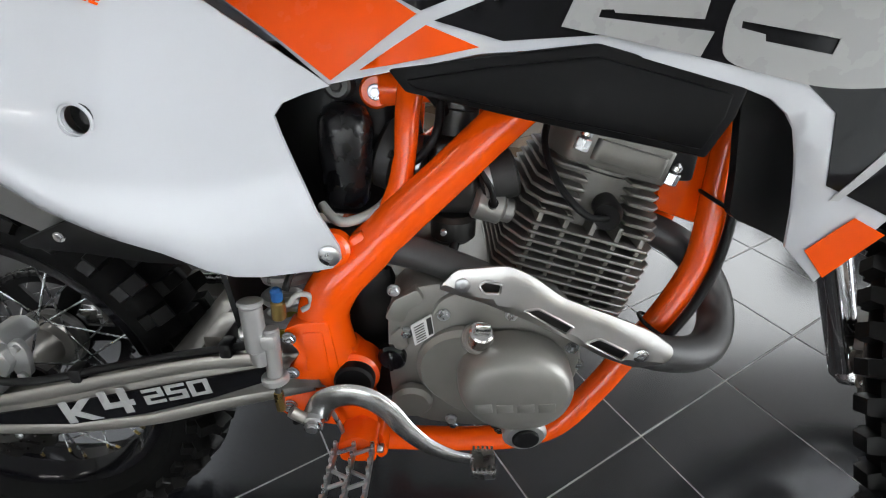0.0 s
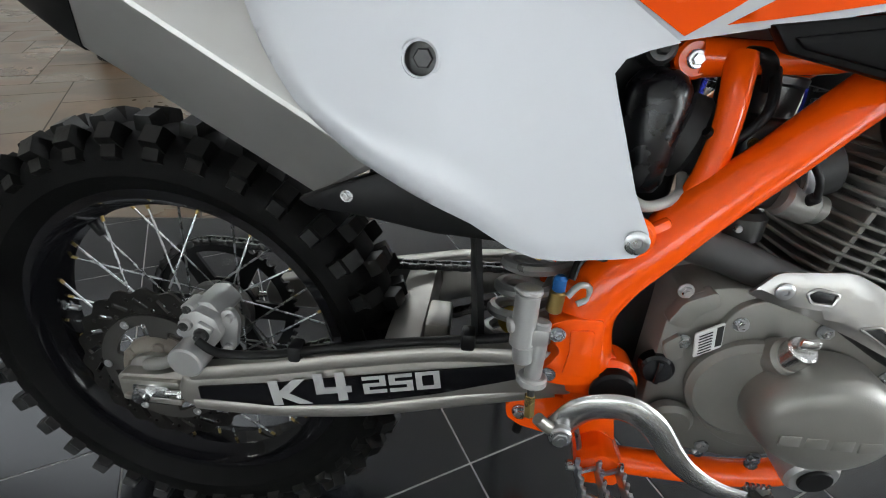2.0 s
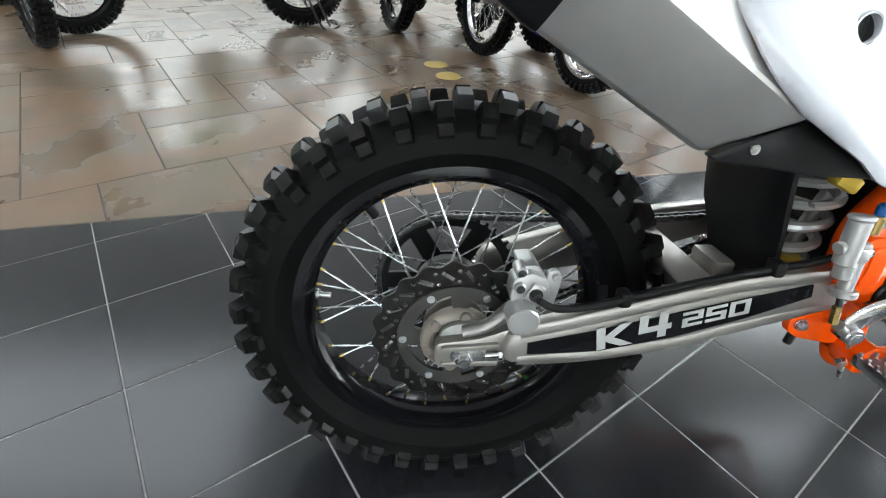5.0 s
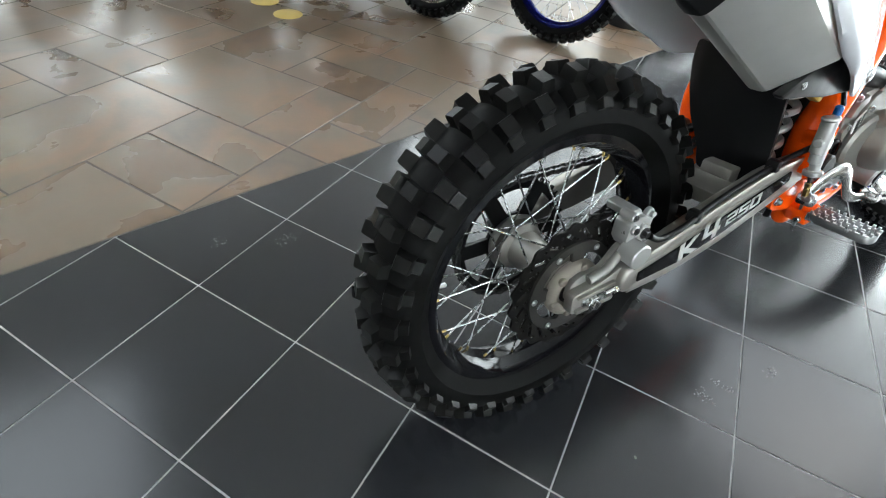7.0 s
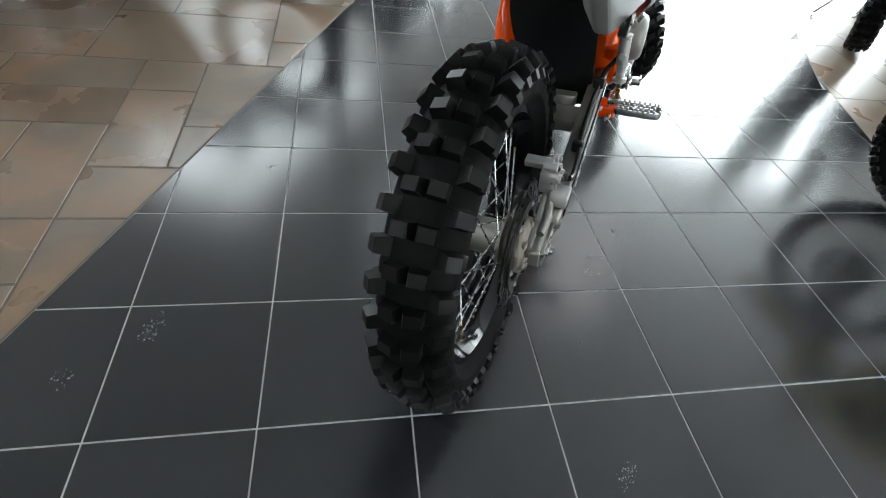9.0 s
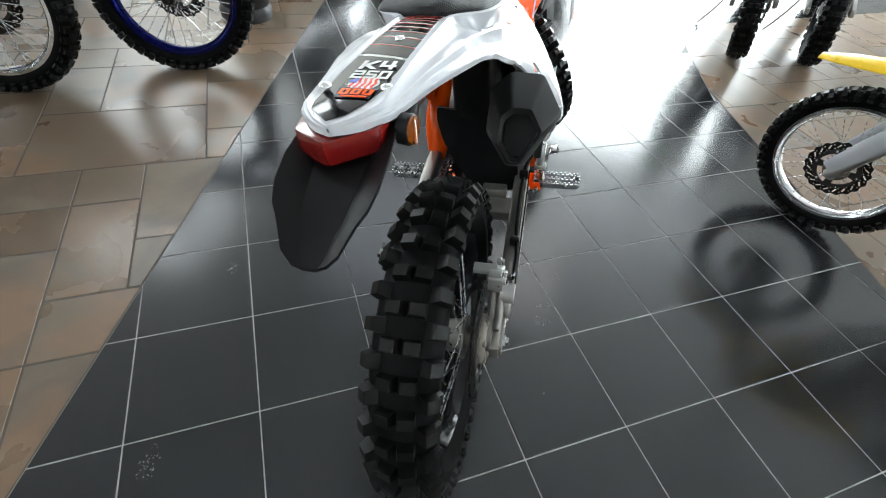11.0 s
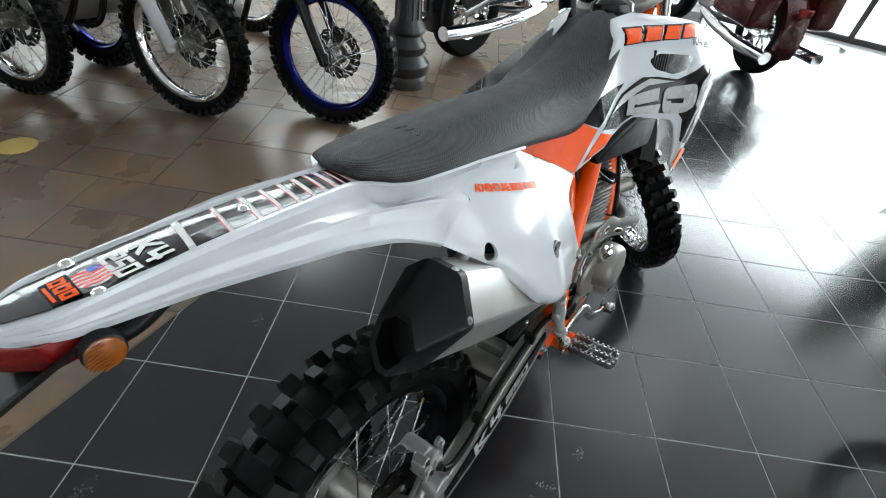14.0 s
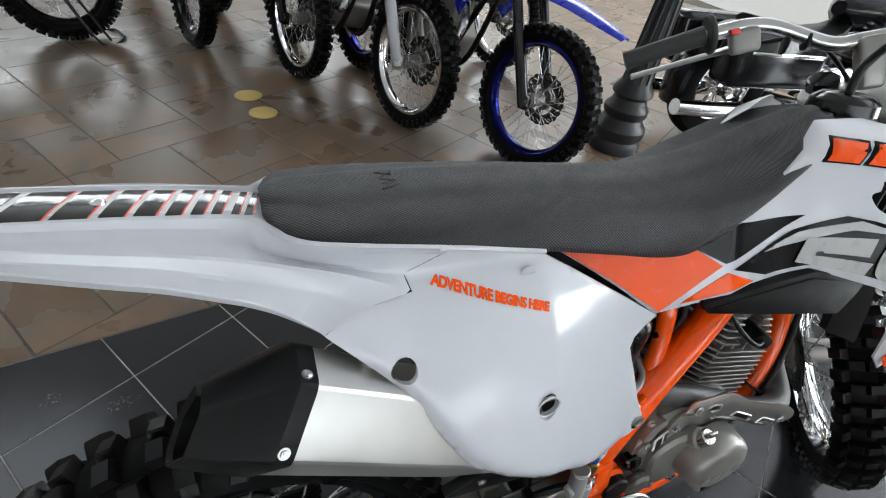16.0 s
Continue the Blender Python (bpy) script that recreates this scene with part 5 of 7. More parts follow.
def rolled_y(x, z):
    """The flank, with the rim of the wheel arch rolled in."""
    p = Vector((x, z))
    d = 1.0
    for a, b in zip(ARCH, ARCH[1:]):
        t = clamp((p - a).dot(b - a) / (b - a).length_squared)
        d = min(d, (a + (b - a) * t - p).length)
    deep = float(np.interp(x, (0.118, 0.14, 0.16, 0.18, 0.20, 0.23, 0.30, 0.45, 0.51), (0.0, 0.004, 0.010, 0.012, 0.009, 0.008, 0.008, 0.006, 0.003)))
    return panel_y(x, z) + deep * (1 - clamp(d / 0.019)) ** 2


holes = [circle((0.342, 0.748), 0.0135), circle((0.188, 0.8235), 0.0125)]
sp = skin(B(), outline, rolled_y, 0.005, 0.007, holes, 0.0)
panel_r, _ = both("side_panel", sp, WHITE, bike, "glossy white plastic side panel", angle=60)


lip = [(0.236, -0.0988, 0.9308), (0.265, -0.0995, 0.9262), (0.30, -0.1005, 0.9195), (0.335, -0.1012, 0.9125), (0.356, -0.1012, 0.908)]
both("seat_lip", tube(B(), lip, 0.0030, 8, 4), WHITE, bike)
for hx, hz, r in ((0.342, 0.748, 0.0135),):
    p = (hx, panel_y(hx, hz), hz)
    part("hole_rim", lathe(B(), [(r - 0.0012, 0.0045), (r - 0.0012, -0.0003), (r + 0.0006, -0.0009), (r + 0.0022, 0.0)], along(p, (hx, p[1] + 1, hz))[0], 28, caps=False), WHITE, panel_r)
plug = cyl(B(), (0.342, -0.160, 0.748), (0.342, -0.150, 0.748), 0.0185, 22, 0.002)
cyl(plug, (0.342, -0.164, 0.748), (0.342, -0.158, 0.748), 0.0080, 6, 0.001)
part("panel_mount", plug, DARK_STEEL, bike, "dark steel mount behind the panel hole")
wb = lathe(B(), [(0.004, -0.002), (0.0115, -0.001), (0.0115, 0.0008), (0.0085, 0.0022), (0.0045, 0.0024), (0.004, 0.0008)], along((0.541, -0.150, 0.607), (0.541, -1.15, 0.607))[0], 24)
part("panel_screw", wb, STEEL, panel_r)
dz = lathe(B(), [(0.0095, 0.0), (0.0085, 0.0006), (0.002, 0.001)], along((0.341, panel_y(0.341, 0.880) - 0.0005, 0.880), (0.341, -1.1, 0.95))[0], 20)
part("rubber_bung", dz, GREY_FILM, panel_r)
slogan = lettering("ADVENTURE BEGINS HERE", 0.0130, 0.0003, 0.0, 0.94, 0.045)
reach = max(v.co.x for v in slogan.verts)
on_side(slogan, 0.2305, 0.8875, 0, 0.0145, -20.5, ORANGE_FILM, panel_r, 0.0, panel_y, "slogan", 1.0, 0.133 / reach, 0.0012)

# -- rear fender, tail light and mud flap --
# lines that run along the fender, from the crown's middle to the rim; in front they end on the seam with the side panel
fender_rows = [(-0.252, 0.006, 0.966, 0.969), (-0.240, 0.024, 0.964, 0.970), (-0.216, 0.043, 0.962, 0.971), (-0.19, 0.049, 0.958, 0.971), (-0.12, 0.064, 0.950, 0.968), (-0.03, 0.087, 0.936, 0.962), (0.01, 0.092, 0.926, 0.958), (0.05, 0.098, 0.912, 0.954)]
fore_rows = [
    [(0.072, 0, 0.950), (0.092, 0, 0.946), (0.12, 0, 0.939), (0.16, 0, 0.930), (0.24, 0, 0.918)],
    [(0.072, 0.022, 0.950), (0.092, 0.022, 0.946), (0.12, 0.022, 0.939), (0.16, 0.022, 0.930), (0.24, 0.022, 0.918)],
    [(0.070, 0.031, 0.9498), (0.090, 0.036, 0.9455), (0.120, 0.076, 0.940), (0.16, 0.090, 0.935), (0.240, 0.094, 0.922)],
    [(0.070, 0.0335, 0.9535), (0.087, 0.0415, 0.951), (0.114, 0.0790, 0.9485), (0.16, 0.0945, 0.9455), (0.245, 0.0985, 0.9325)],
    [(0.068, 0.0380, 0.9530), (0.082, 0.0455, 0.950), (0.110, 0.0840, 0.9475), (0.16, 0.0990, 0.9440), (0.247, 0.1020, 0.9300)],
    [(0.070, 0.0430, 0.9460), (0.084, 0.0530, 0.942), (0.116, 0.0830, 0.9375), (0.16, 0.0890, 0.9310), (0.243, 0.0905, 0.9185)],
    [(0.072, 0.0560, 0.9375), (0.084, 0.0640, 0.929), (0.12, 0.0730, 0.9185), (0.16, 0.0800, 0.9095), (0.204, 0.0900, 0.9015)],
    [(0.070, 0.0800, 0.9335), (0.095, 0.0850, 0.9285), (0.125, 0.0910, 0.9215), (0.16, 0.0970, 0.9105), (0.208, 0.1035, 0.8870)],
    [(0.070, 0.0835, 0.9160), (0.095, 0.0890, 0.9080), (0.115, 0.0925, 0.9010), (0.14, 0.0965, 0.8905), (0.166, 0.1095, 0.8825)],
    [(0.064, 0.0990, 0.9085), (0.082, 0.1020, 0.8995), (0.098, 0.1065, 0.8890), (0.111, 0.1125, 0.8795), (0.124, 0.1220, 0.8700)],
    [(0.064, 0.0995, 0.9065), (0.082, 0.1030, 0.8970), (0.098, 0.1075, 0.8860), (0.111, 0.1135, 0.8765), (0.124, 0.1225, 0.8675)],
    [(0.064, 0.0975, 0.8995), (0.082, 0.1010, 0.8905), (0.098, 0.1050, 0.8800), (0.111, 0.1100, 0.8710), (0.124, 0.1180, 0.8635)],
]
lines = [[] for k in fore_rows]
fender_rows.insert(0, (-0.2535, 0.001, 0.966, 0.9675))
for x, w, ze, zc in fender_rows:
    c = min(0.036, w * 0.78)
    g, h = w - c, zc - ze
    half = [(0, zc), (c * 0.6, zc - 0.0003), (c * 0.86, zc - 0.0006), (c * 0.92, zc + 0.0018), (c * 1.02, zc + 0.0015), (c + g * 0.10, zc - h * 0.16), (c + g * 0.34, zc - h * 0.33), (c + g * 0.66, zc - h * 0.38), (c + g * 0.71, zc - h * 0.80), (w - 0.001, ze + 0.002), (w, ze), (w - 0.002, ze - 0.0065)]
    for line, (y, z) in zip(lines, half):
        line.append((x, y, z))
lines = [spline(a + b, 5) for a, b in zip(lines, fore_rows)]
rings = []
for k in range(len(lines[0])):
    half = [line[k] for line in lines]
    crisp = []
    for n, p in enumerate(half):
        # the pressed lines have narrow shoulders
        crisp += [p.lerp(half[n - 1], 0.12), p.lerp(half[n + 1], 0.12)] if n in (6, 7, 8) else [p]
    far = [Vector((p.x, p.y * float(np.interp(p.x, (0.05, 0.12, 0.2), (1.0, 0.90, 0.90))), p.z)) for p in crisp]  # the side away from the silencer is slimmer
    top = far[:0:-1] + [Vector((p.x, -p.y, p.z)) for p in crisp]
    rings.append(top + [Vector((p.x, p.y * 0.95, p.z - 0.006)) for p in reversed(top[1:-1])])
fender = part("rear_fender", loft(B(), rings, caps=False), WHITE, bike, "glossy white rear fender with a tapering tail and pressed lines", angle=30)
seam = [line[-1] for line in lines[5:11]]
# an added black tube draws the shade in the seam between fender and panel
both("panel_gap", tube(B(), [(p.x + 0.0008, -p.y + 0.0022, p.z - 0.0006) for p in seam], 0.0013, 6, 1), BLACK_PLASTIC, bike)


def crown(x):
    return float(np.interp(x, [p.x for p in lines[0]], [p.z for p in lines[0]]))


def on_crown(name, poly, mat, lift=0.0008, label=""):
    """A sticker that lies on the fender's crown; poly in (x, y)."""
    t = skin(B(), poly, lambda x, y: 0.0, 0.0004, 0.015)
    for v in t.verts:
        x, d, y = v.co
        v.co = Vector((x, y, crown(x) + lift - 0.0022 * clamp((abs(y) - 0.02) / 0.014) - d))
    return part(name, t, mat, fender, label)


stripes = [(0.079, 0.073), (0.068, 0.062), (0.054, 0.046), (0.040, 0.030), (0.023, 0.011), (0.004, -0.012), (-0.018, -0.036), (-0.043, -0.068), (-0.073, -0.104)]
SLANT = 0.013
on_crown("sticker_base", [(0.082, -0.0275), (0.082 + SLANT * 0.6, 0.0275), (-0.098, 0.0295), (-0.110, -0.0295)], LABEL, 0.0005, "white sticker film under the bars")
for k, (a, b) in enumerate(stripes):
    n, f = 0.0245 + 0.0004 * k, 0.0265 + 0.0002 * k
    s = SLANT * (0.75 + 0.03 * k)
    on_crown("stripe", [(a, -n), (a + s, f), (b + s, f), (b, -n)], CROWN_FILM, 0.0010, "black bar sticker")
    on_crown("stripe_edge", [(a + 0.0012, -n), (a + 0.0012 + s, f), (a + s, f), (a, -n)], RED_FILM, 0.0012)
on_crown("tail_sticker", [(-0.1105, -0.0280), (-0.0985, 0.0280), (-0.20, 0.031), (-0.226, 0.026), (-0.246, 0.004), (-0.236, -0.010), (-0.212, -0.022), (-0.175, -0.031)], CROWN_FILM, 0.0009, "black tail sticker with emblem")


def crown_text(text, x, y, height, width, mat, slant=0.0):
    """Letters on the crown that read from behind the machine."""
    bm = block_letters(text, height, width, 0.16)
    for v in bm.verts:
        u, w, d = v.co
        v.co = Vector((x + w + slant * u, y - u, crown(x + w) + 0.0017 + d * 0.5))
    return part("lettering", bm, mat, fender)


crown_text("K4", -0.142, 0.0125, 0.023, 0.0175, LABEL)
crown_text("250", -0.1655, 0.0130, 0.019, 0.0118, LABEL)
ring = [((0.0205 + 0.0009 * (k % 2)) * math.cos(math.pi * k / 24) - 0.176, (0.0205 + 0.0009 * (k % 2)) * math.sin(math.pi * k / 24) - 0.006) for k in range(48)]
on_crown("emblem_ring", ring, EMBLEM_GREY, 0.0011, "dark grey chain-ring emblem")
on_crown("emblem", circle((-0.176, -0.006), 0.0152, 24), LABEL, 0.0014, "round red and white striped emblem")
for k in range(5):
    y, w = -0.0182 + 0.0054 * k, 0.0145 * math.cos((k - 2.1) / 2.9)
    # wavy red bands
    band = [(-0.176 - w + 2 * w * i / 6, y + 0.0010 * math.sin(1.6 * i)) for i in range(7)]
    on_crown("emblem_stripe", band + [(x, q + 0.0027) for x, q in reversed(band)], RED_FILM, 0.0017)
on_crown("emblem_field", [(-0.176, 0.001), (-0.164, 0.001), (-0.166, 0.0045), (-0.171, 0.0085), (-0.176, 0.0090)], BLUE_FILM, 0.0019)
on_crown("mark_edge", [(-0.209, -0.0225), (-0.190, -0.0235), (-0.188, 0.0125), (-0.208, 0.0115)], BLACK_FILM, 0.0021)
for k in range(3):
    y = -0.0215 + 0.0112 * k
    on_crown("maker_mark", [(-0.203, y), (-0.1915, y - 0.001), (-0.1905, y + 0.0088), (-0.202, y + 0.0092)], ORANGE_FILM, 0.0024, "orange maker's mark drawn as plain blocks")
    on_crown("mark_gap", [(-0.1995, y + 0.003), (-0.1945, y + 0.0028), (-0.1945, y + 0.0050), (-0.1995, y + 0.0054)], BLACK_FILM, 0.0027)
on_crown("maker_mark", [(-0.2075, -0.019), (-0.205, -0.019), (-0.2045, 0.006), (-0.207, 0.006)], ORANGE_FILM, 0.0024)
for y in (-0.030, 0.032):
    t = lathe(B(), [(0.0065, -0.001), (0.0062, 0.002), (0.0045, 0.004), (0.002, 0.0048)], Matrix.Translation((-0.182, y, crown(-0.182) - 0.001)), 20)
    part("fender_screw", t, CHROME, fender)
part("fender_screw", lathe(B(), [(0.0065, -0.001), (0.0062, 0.002), (0.0045, 0.004), (0.002, 0.0048)], Matrix.Translation((-0.040, 0.0, crown(-0.040) - 0.0005)), 20), CHROME, fender)
tl = prism(B(), rounded([(-0.2615, 0.004), (-0.240, 0.041), (-0.19, 0.046), (-0.185, 0.0), (-0.19, -0.040), (-0.230, -0.037)], 0.006), Matrix(), 0.9335, 0.9575, 0.005, 3)
tail_light = part("tail_light", tl, RED_LENS, bike, "red tail light under the fender tip")
part("reflector_bowl", prism(B(), [(-0.254, 0.004), (-0.234, 0.036), (-0.20, 0.036), (-0.20, -0.032), (-0.228, -0.034)], Matrix(), 0.938, 0.955, 0.002), CHROME, tail_light)
flap_rows = [(-0.165, 0.945, 0.040), (-0.20, 0.936, 0.047), (-0.25, 0.926, 0.052), (-0.280, 0.917, 0.051), (-0.300, 0.908, 0.046), (-0.312, 0.902, 0.038), (-0.322, 0.897, 0.033), (-0.334, 0.890, 0.027), (-0.341, 0.886, 0.017)]
rings = []
for x, z, w in flap_rows:
    w *= 0.94
    fold = 0.55 - 1.1 * max(0, -0.22 - x)
    half = [(0, 0.0), (fold * 0.7, 0.0002), (fold, 0.0008), (fold + 0.14, 0.006), (0.86, 0.012), (1.0, 0.0145)]
    top = [Vector((x, s * w * a, z + b * min(1, w / 0.04))) for s, (a, b) in [(1, h) for h in reversed(half[1:])] + [(-1, h) for h in half]]
    rings.append(top + [p - Vector((0, 0, 0.004)) for p in reversed(top)])
part("mud_flap", loft(B(), rings), BLACK_PLASTIC, bike, "matt black plastic mud flap", angle=24)
rf = cyl(B(), (-0.200, -0.044, 0.940), (-0.202, -0.058, 0.940), 0.0150, 28, 0.002)
part("reflector_cup", rf, BLACK_PLASTIC, bike)
reflector = part("reflector", lathe(B(), [(0.0137, -0.001), (0.0133, 0.001), (0.010, 0.002), (0.002, 0.0023)], along((-0.202, -0.058, 0.940), (-0.216, -0.158, 0.940))[0], 26), AMBER, bike, "round amber side reflector")
for k in range(-4, 5):
    h = 0.0125 * math.cos(k / 4 * 1.25)
    part("lens_rib", box(B(), (-0.2045, -0.0606, 0.940 + 0.0028 * k), (2 * h, 0.0012, 0.0012), 0.0003, 1, m=pose(0, 0, 0, 0, 0, 8)), AMBER, reflector)
part("tail_stay", tube(B(), [(-0.20, -0.040, 0.938), (-0.17, -0.045, 0.942), (-0.13, -0.04, 0.955)], 0.009, 12, 4), BLACK_PLASTIC, bike)

# -- seat --
rows = [(0.088, 0.030, 0.948, 0.024, 0.956), (0.098, 0.060, 0.944, 0.045, 0.960), (0.12, 0.083, 0.940, 0.060, 0.962), (0.20, 0.096, 0.933, 0.070, 0.962), (0.34, 0.099, 0.909, 0.072, 0.958), (0.46, 0.099, 0.880, 0.072, 0.949), (0.53, 0.099, 0.861, 0.070, 0.945), (0.58, 0.103, 0.860, 0.069, 0.944), (0.62, 0.104, 0.882, 0.067, 0.946),
        (0.67, 0.103, 0.906, 0.064, 0.953), (0.72, 0.098, 0.933, 0.060, 0.963), (0.79, 0.084, 0.966, 0.050, 0.984), (0.85, 0.050, 0.992, 0.034, 1.000), (0.875, 0.030, 1.000, 0.02, 1.004)]
rings = []
seat_rows = [(*p, *q) for p, q in zip(spline([r[:3] for r in rows], 4), [(v.y, v.z) for v in spline([(r[0], r[3], r[4]) for r in rows], 4)])]
for x, wb_, zb_, wt, zt in seat_rows:
    wt, zt = wt * 0.74, zt - 0.004 * clamp((x - 0.09) / 0.06)
    h = max(0.004, zt - zb_)
    half = [(0, 0.004 + zt), (wt * 0.5, zt + 0.003), (wt * 0.85, zt - 0.001 - 0.04 * h), (wt + 0.35 * (wb_ - wt), zt - 0.14 * h - 0.002), (wt + 0.8 * (wb_ - wt), zt - 0.45 * h), (wb_, zt - 0.8 * h), (wb_ - 0.002, zb_)]
    top = spline([(x, y, z) for y, z in reversed(half[1:])] + [(x, -y, z) for y, z in half], 3)
    rings.append(top + [Vector((x, 0, zb_ - 0.004))])
sb = loft(B(), rings)
seat = part("seat", sb, SEAT, bike, "long dark grey seat in ribbed grip cloth", angle=50)
for k, (a, b) in enumerate((((0.205, 0.018), (0.222, 0.010)), ((0.222, 0.018), (0.206, 0.004)), ((0.206, 0.0), (0.222, -0.006)), ((0.222, -0.006), (0.206, -0.012)), ((0.222, -0.014), (0.213, -0.020)), ((0.213, -0.020), (0.203, -0.024)))):
    part("stitched_mark", tube(B(), [(a[0], a[1], 0.9612), (b[0], b[1], 0.9612)], 0.0016, 6, 1), SEAT, seat)

# -- tank, its covers and the radiator shrouds --
tk = loft(B(), [[Vector((x, y, z)) for y, z in ((-w, zb_), (-w, zt - 0.03), (-w * 0.8, zt - 0.008), (-w * 0.4, zt), (w * 0.4, zt), (w * 0.8, zt - 0.008), (w, zt - 0.03), (w, zb_))] for x, w, zb_, zt in ((0.60, 0.070, 0.80, 0.86), (0.66, 0.080, 0.80, 0.90), (0.75, 0.088, 0.81, 0.955), (0.86, 0.095, 0.82, 0.985), (0.98, 0.092, 0.84, 0.985), (1.03, 0.07, 0.86, 0.965))])
part("tank", tk, BLACK_PLASTIC, bike, "black plastic fuel tank")
tc = lathe(B(), [(0.052, 0.0), (0.054, 0.010), (0.048, 0.014), (0.046, 0.030), (0.034, 0.040), (0.008, 0.042)], Matrix.Translation((0.945, 0, 0.980)), 34)
part("filler_cap", tc, BLACK_GLOSS, bike, "gloss black fuel filler cap")
part("vent_hose", tube(B(), [(0.945, 0, 1.02), (0.95, 0.0, 1.06), (0.99, -0.01, 1.10), (1.06, -0.02, 1.10), (1.10, -0.02, 1.02)], 0.0065, 10, 6), BLACK_PLASTIC, bike, "black tank breather hose")
shroud = [(0.362, 0.902), (0.46, 0.872), (0.541, 0.860), (0.592, 0.862), (0.658, 0.904), (0.720, 0.946), (0.766, 0.986), (0.80, 1.002), (0.872, 1.004), (0.96, 0.988), (1.06, 0.962), (1.135, 0.925), (1.163, 0.890), (1.160, 0.868), (1.128, 0.812), (1.085, 0.758), (1.045, 0.700), (1.004, 0.619), (0.968, 0.652), (0.962, 0.690), (0.952, 0.735), (0.946, 0.755), (0.938, 0.767), (0.926, 0.777), (0.905, 0.785), (0.85, 0.799), (0.80, 0.812), (0.69, 0.804), (0.61, 0.787), (0.546, 0.773)]
slot = rounded([(0.858, 0.918), (0.892, 0.926), (0.990, 0.908), (1.005, 0.898), (0.972, 0.880), (0.925, 0.878), (0.872, 0.898)], 0.01)
sb = skin(B(), shroud, shroud_y, 0.005, 0.014, [slot], 0.002)
cover_r, cover_l = both("tank_shroud", sb, WHITE, bike, "white tank shroud with orange, black and grey graphics", angle=60)

for v in cover_l.data.vertices:
    if v.co.x < 0.86:
        k = smooth((0.86 - v.co.x) / 0.16)
        v.co.z -= 0.030 * k
        v.co.y -= 0.012 * k


def graphic(name, poly, mat, lift=0.0012, label="", holes=()):
    return part(name, skin(B(), poly, lambda x, z: shroud_y(x, z) - lift, 0.0008, 0.012, holes), mat, cover_r, label, angle=60)


graphic("orange_graphic", [(0.370, 0.896), (0.46, 0.868), (0.541, 0.855), (0.575, 0.860), (0.590, 0.866), (0.632, 0.838), (0.578, 0.797), (0.549, 0.777)], ORANGE_FILM, label="orange sticker")
graphic("orange_graphic", [(0.641, 0.828), (0.689, 0.8095), (0.61, 0.793), (0.578, 0.787)], ORANGE_FILM)
graphic("black_graphic", [(0.594, 0.864), (0.652, 0.898), (0.767, 0.893), (0.636, 0.841)], BLACK_FILM, label="black sticker")
graphic("black_graphic", [(0.648, 0.832), (0.752, 0.874), (0.83, 0.890), (0.87, 0.884), (0.93, 0.868), (1.0, 0.876), (1.05, 0.885), (1.09, 0.850), (1.125, 0.815), (1.082, 0.760), (1.035, 0.688), (0.978, 0.712), (0.968, 0.77), (0.945, 0.790), (0.905, 0.799), (0.80, 0.822), (0.71, 0.815)], BLACK_FILM, 0.0016, "large black graphic on the shroud")
graphic("grey_streak", [(0.700, 0.850), (0.76, 0.871), (0.85, 0.884), (0.92, 0.866), (0.84, 0.872), (0.76, 0.856)], GREY_FILM, 0.0030)
graphic("orange_graphic", [(1.005, 0.626), (0.981, 0.652), (1.008, 0.686), (1.037, 0.672)], ORANGE_FILM, 0.0030)
graphic("grey_streak", [(0.983, 0.700), (0.990, 0.70), (1.088, 0.852), (1.078, 0.862)], GREY_FILM, 0.0030)
# the figures 25 cut as broad slanted shapes
graphic("figure", [(0.760, 0.828), (0.774, 0.862), (0.872, 0.862), (0.868, 0.835), (0.803, 0.8395), (0.802, 0.842), (0.792, 0.842), (0.790, 0.836), (0.876, 0.826), (0.869, 0.807)], SILVER_FILM, 0.0044, "large silver-grey figure on the shroud")
graphic("figure", rounded([(0.882, 0.828), (0.888, 0.859), (1.000, 0.848), (1.010, 0.792), (0.955, 0.787), (0.884, 0.803)], 0.022, 6), SILVER_FILM, 0.0044, "large silver-grey figure on the shroud", [[(0.893, 0.829), (0.893, 0.834), (0.955, 0.823), (0.953, 0.812), (0.91, 0.820), (0.909, 0.825)]])
graphic("figure", [(1.013, 0.795), (1.02, 0.845), (1.05, 0.858), (1.075, 0.840), (1.045, 0.79), (1.03, 0.78)], SILVER_FILM, 0.0044)
# maker's mark on the tank cover: four plain orange blocks with a black edge
for k in range(4):
    x0, z0 = 0.783 + 0.0605 * k, 0.962 - 0.0055 * k
    poly = [(x0, z0), (x0 + 0.020, z0 + 0.025), (x0 + 0.068, z0 + 0.020), (x0 + 0.050, z0 - 0.005)]
    c = Vector((sum(p[0] for p in poly) / 4, sum(p[1] for p in poly) / 4))
    graphic("mark_edge", [tuple(c + (Vector(p) - c) * 1.12) for p in poly], BLACK_FILM, 0.0014)
    graphic("mark_block", [tuple(c + (Vector(p) - c) * 0.94) for p in poly], ORANGE_FILM, 0.0030, "orange maker's mark drawn as a plain block")
on_side(block_letters("K4", 0.018, 0.018), 1.000, 0.928, 0, 0, -14, INK, cover_r, bend=shroud_y, lift=0.0035)
on_side(block_letters("250", 0.013, 0.017), 1.052, 0.915, 0, 0, -14, INK, cover_r, bend=shroud_y, lift=0.002)
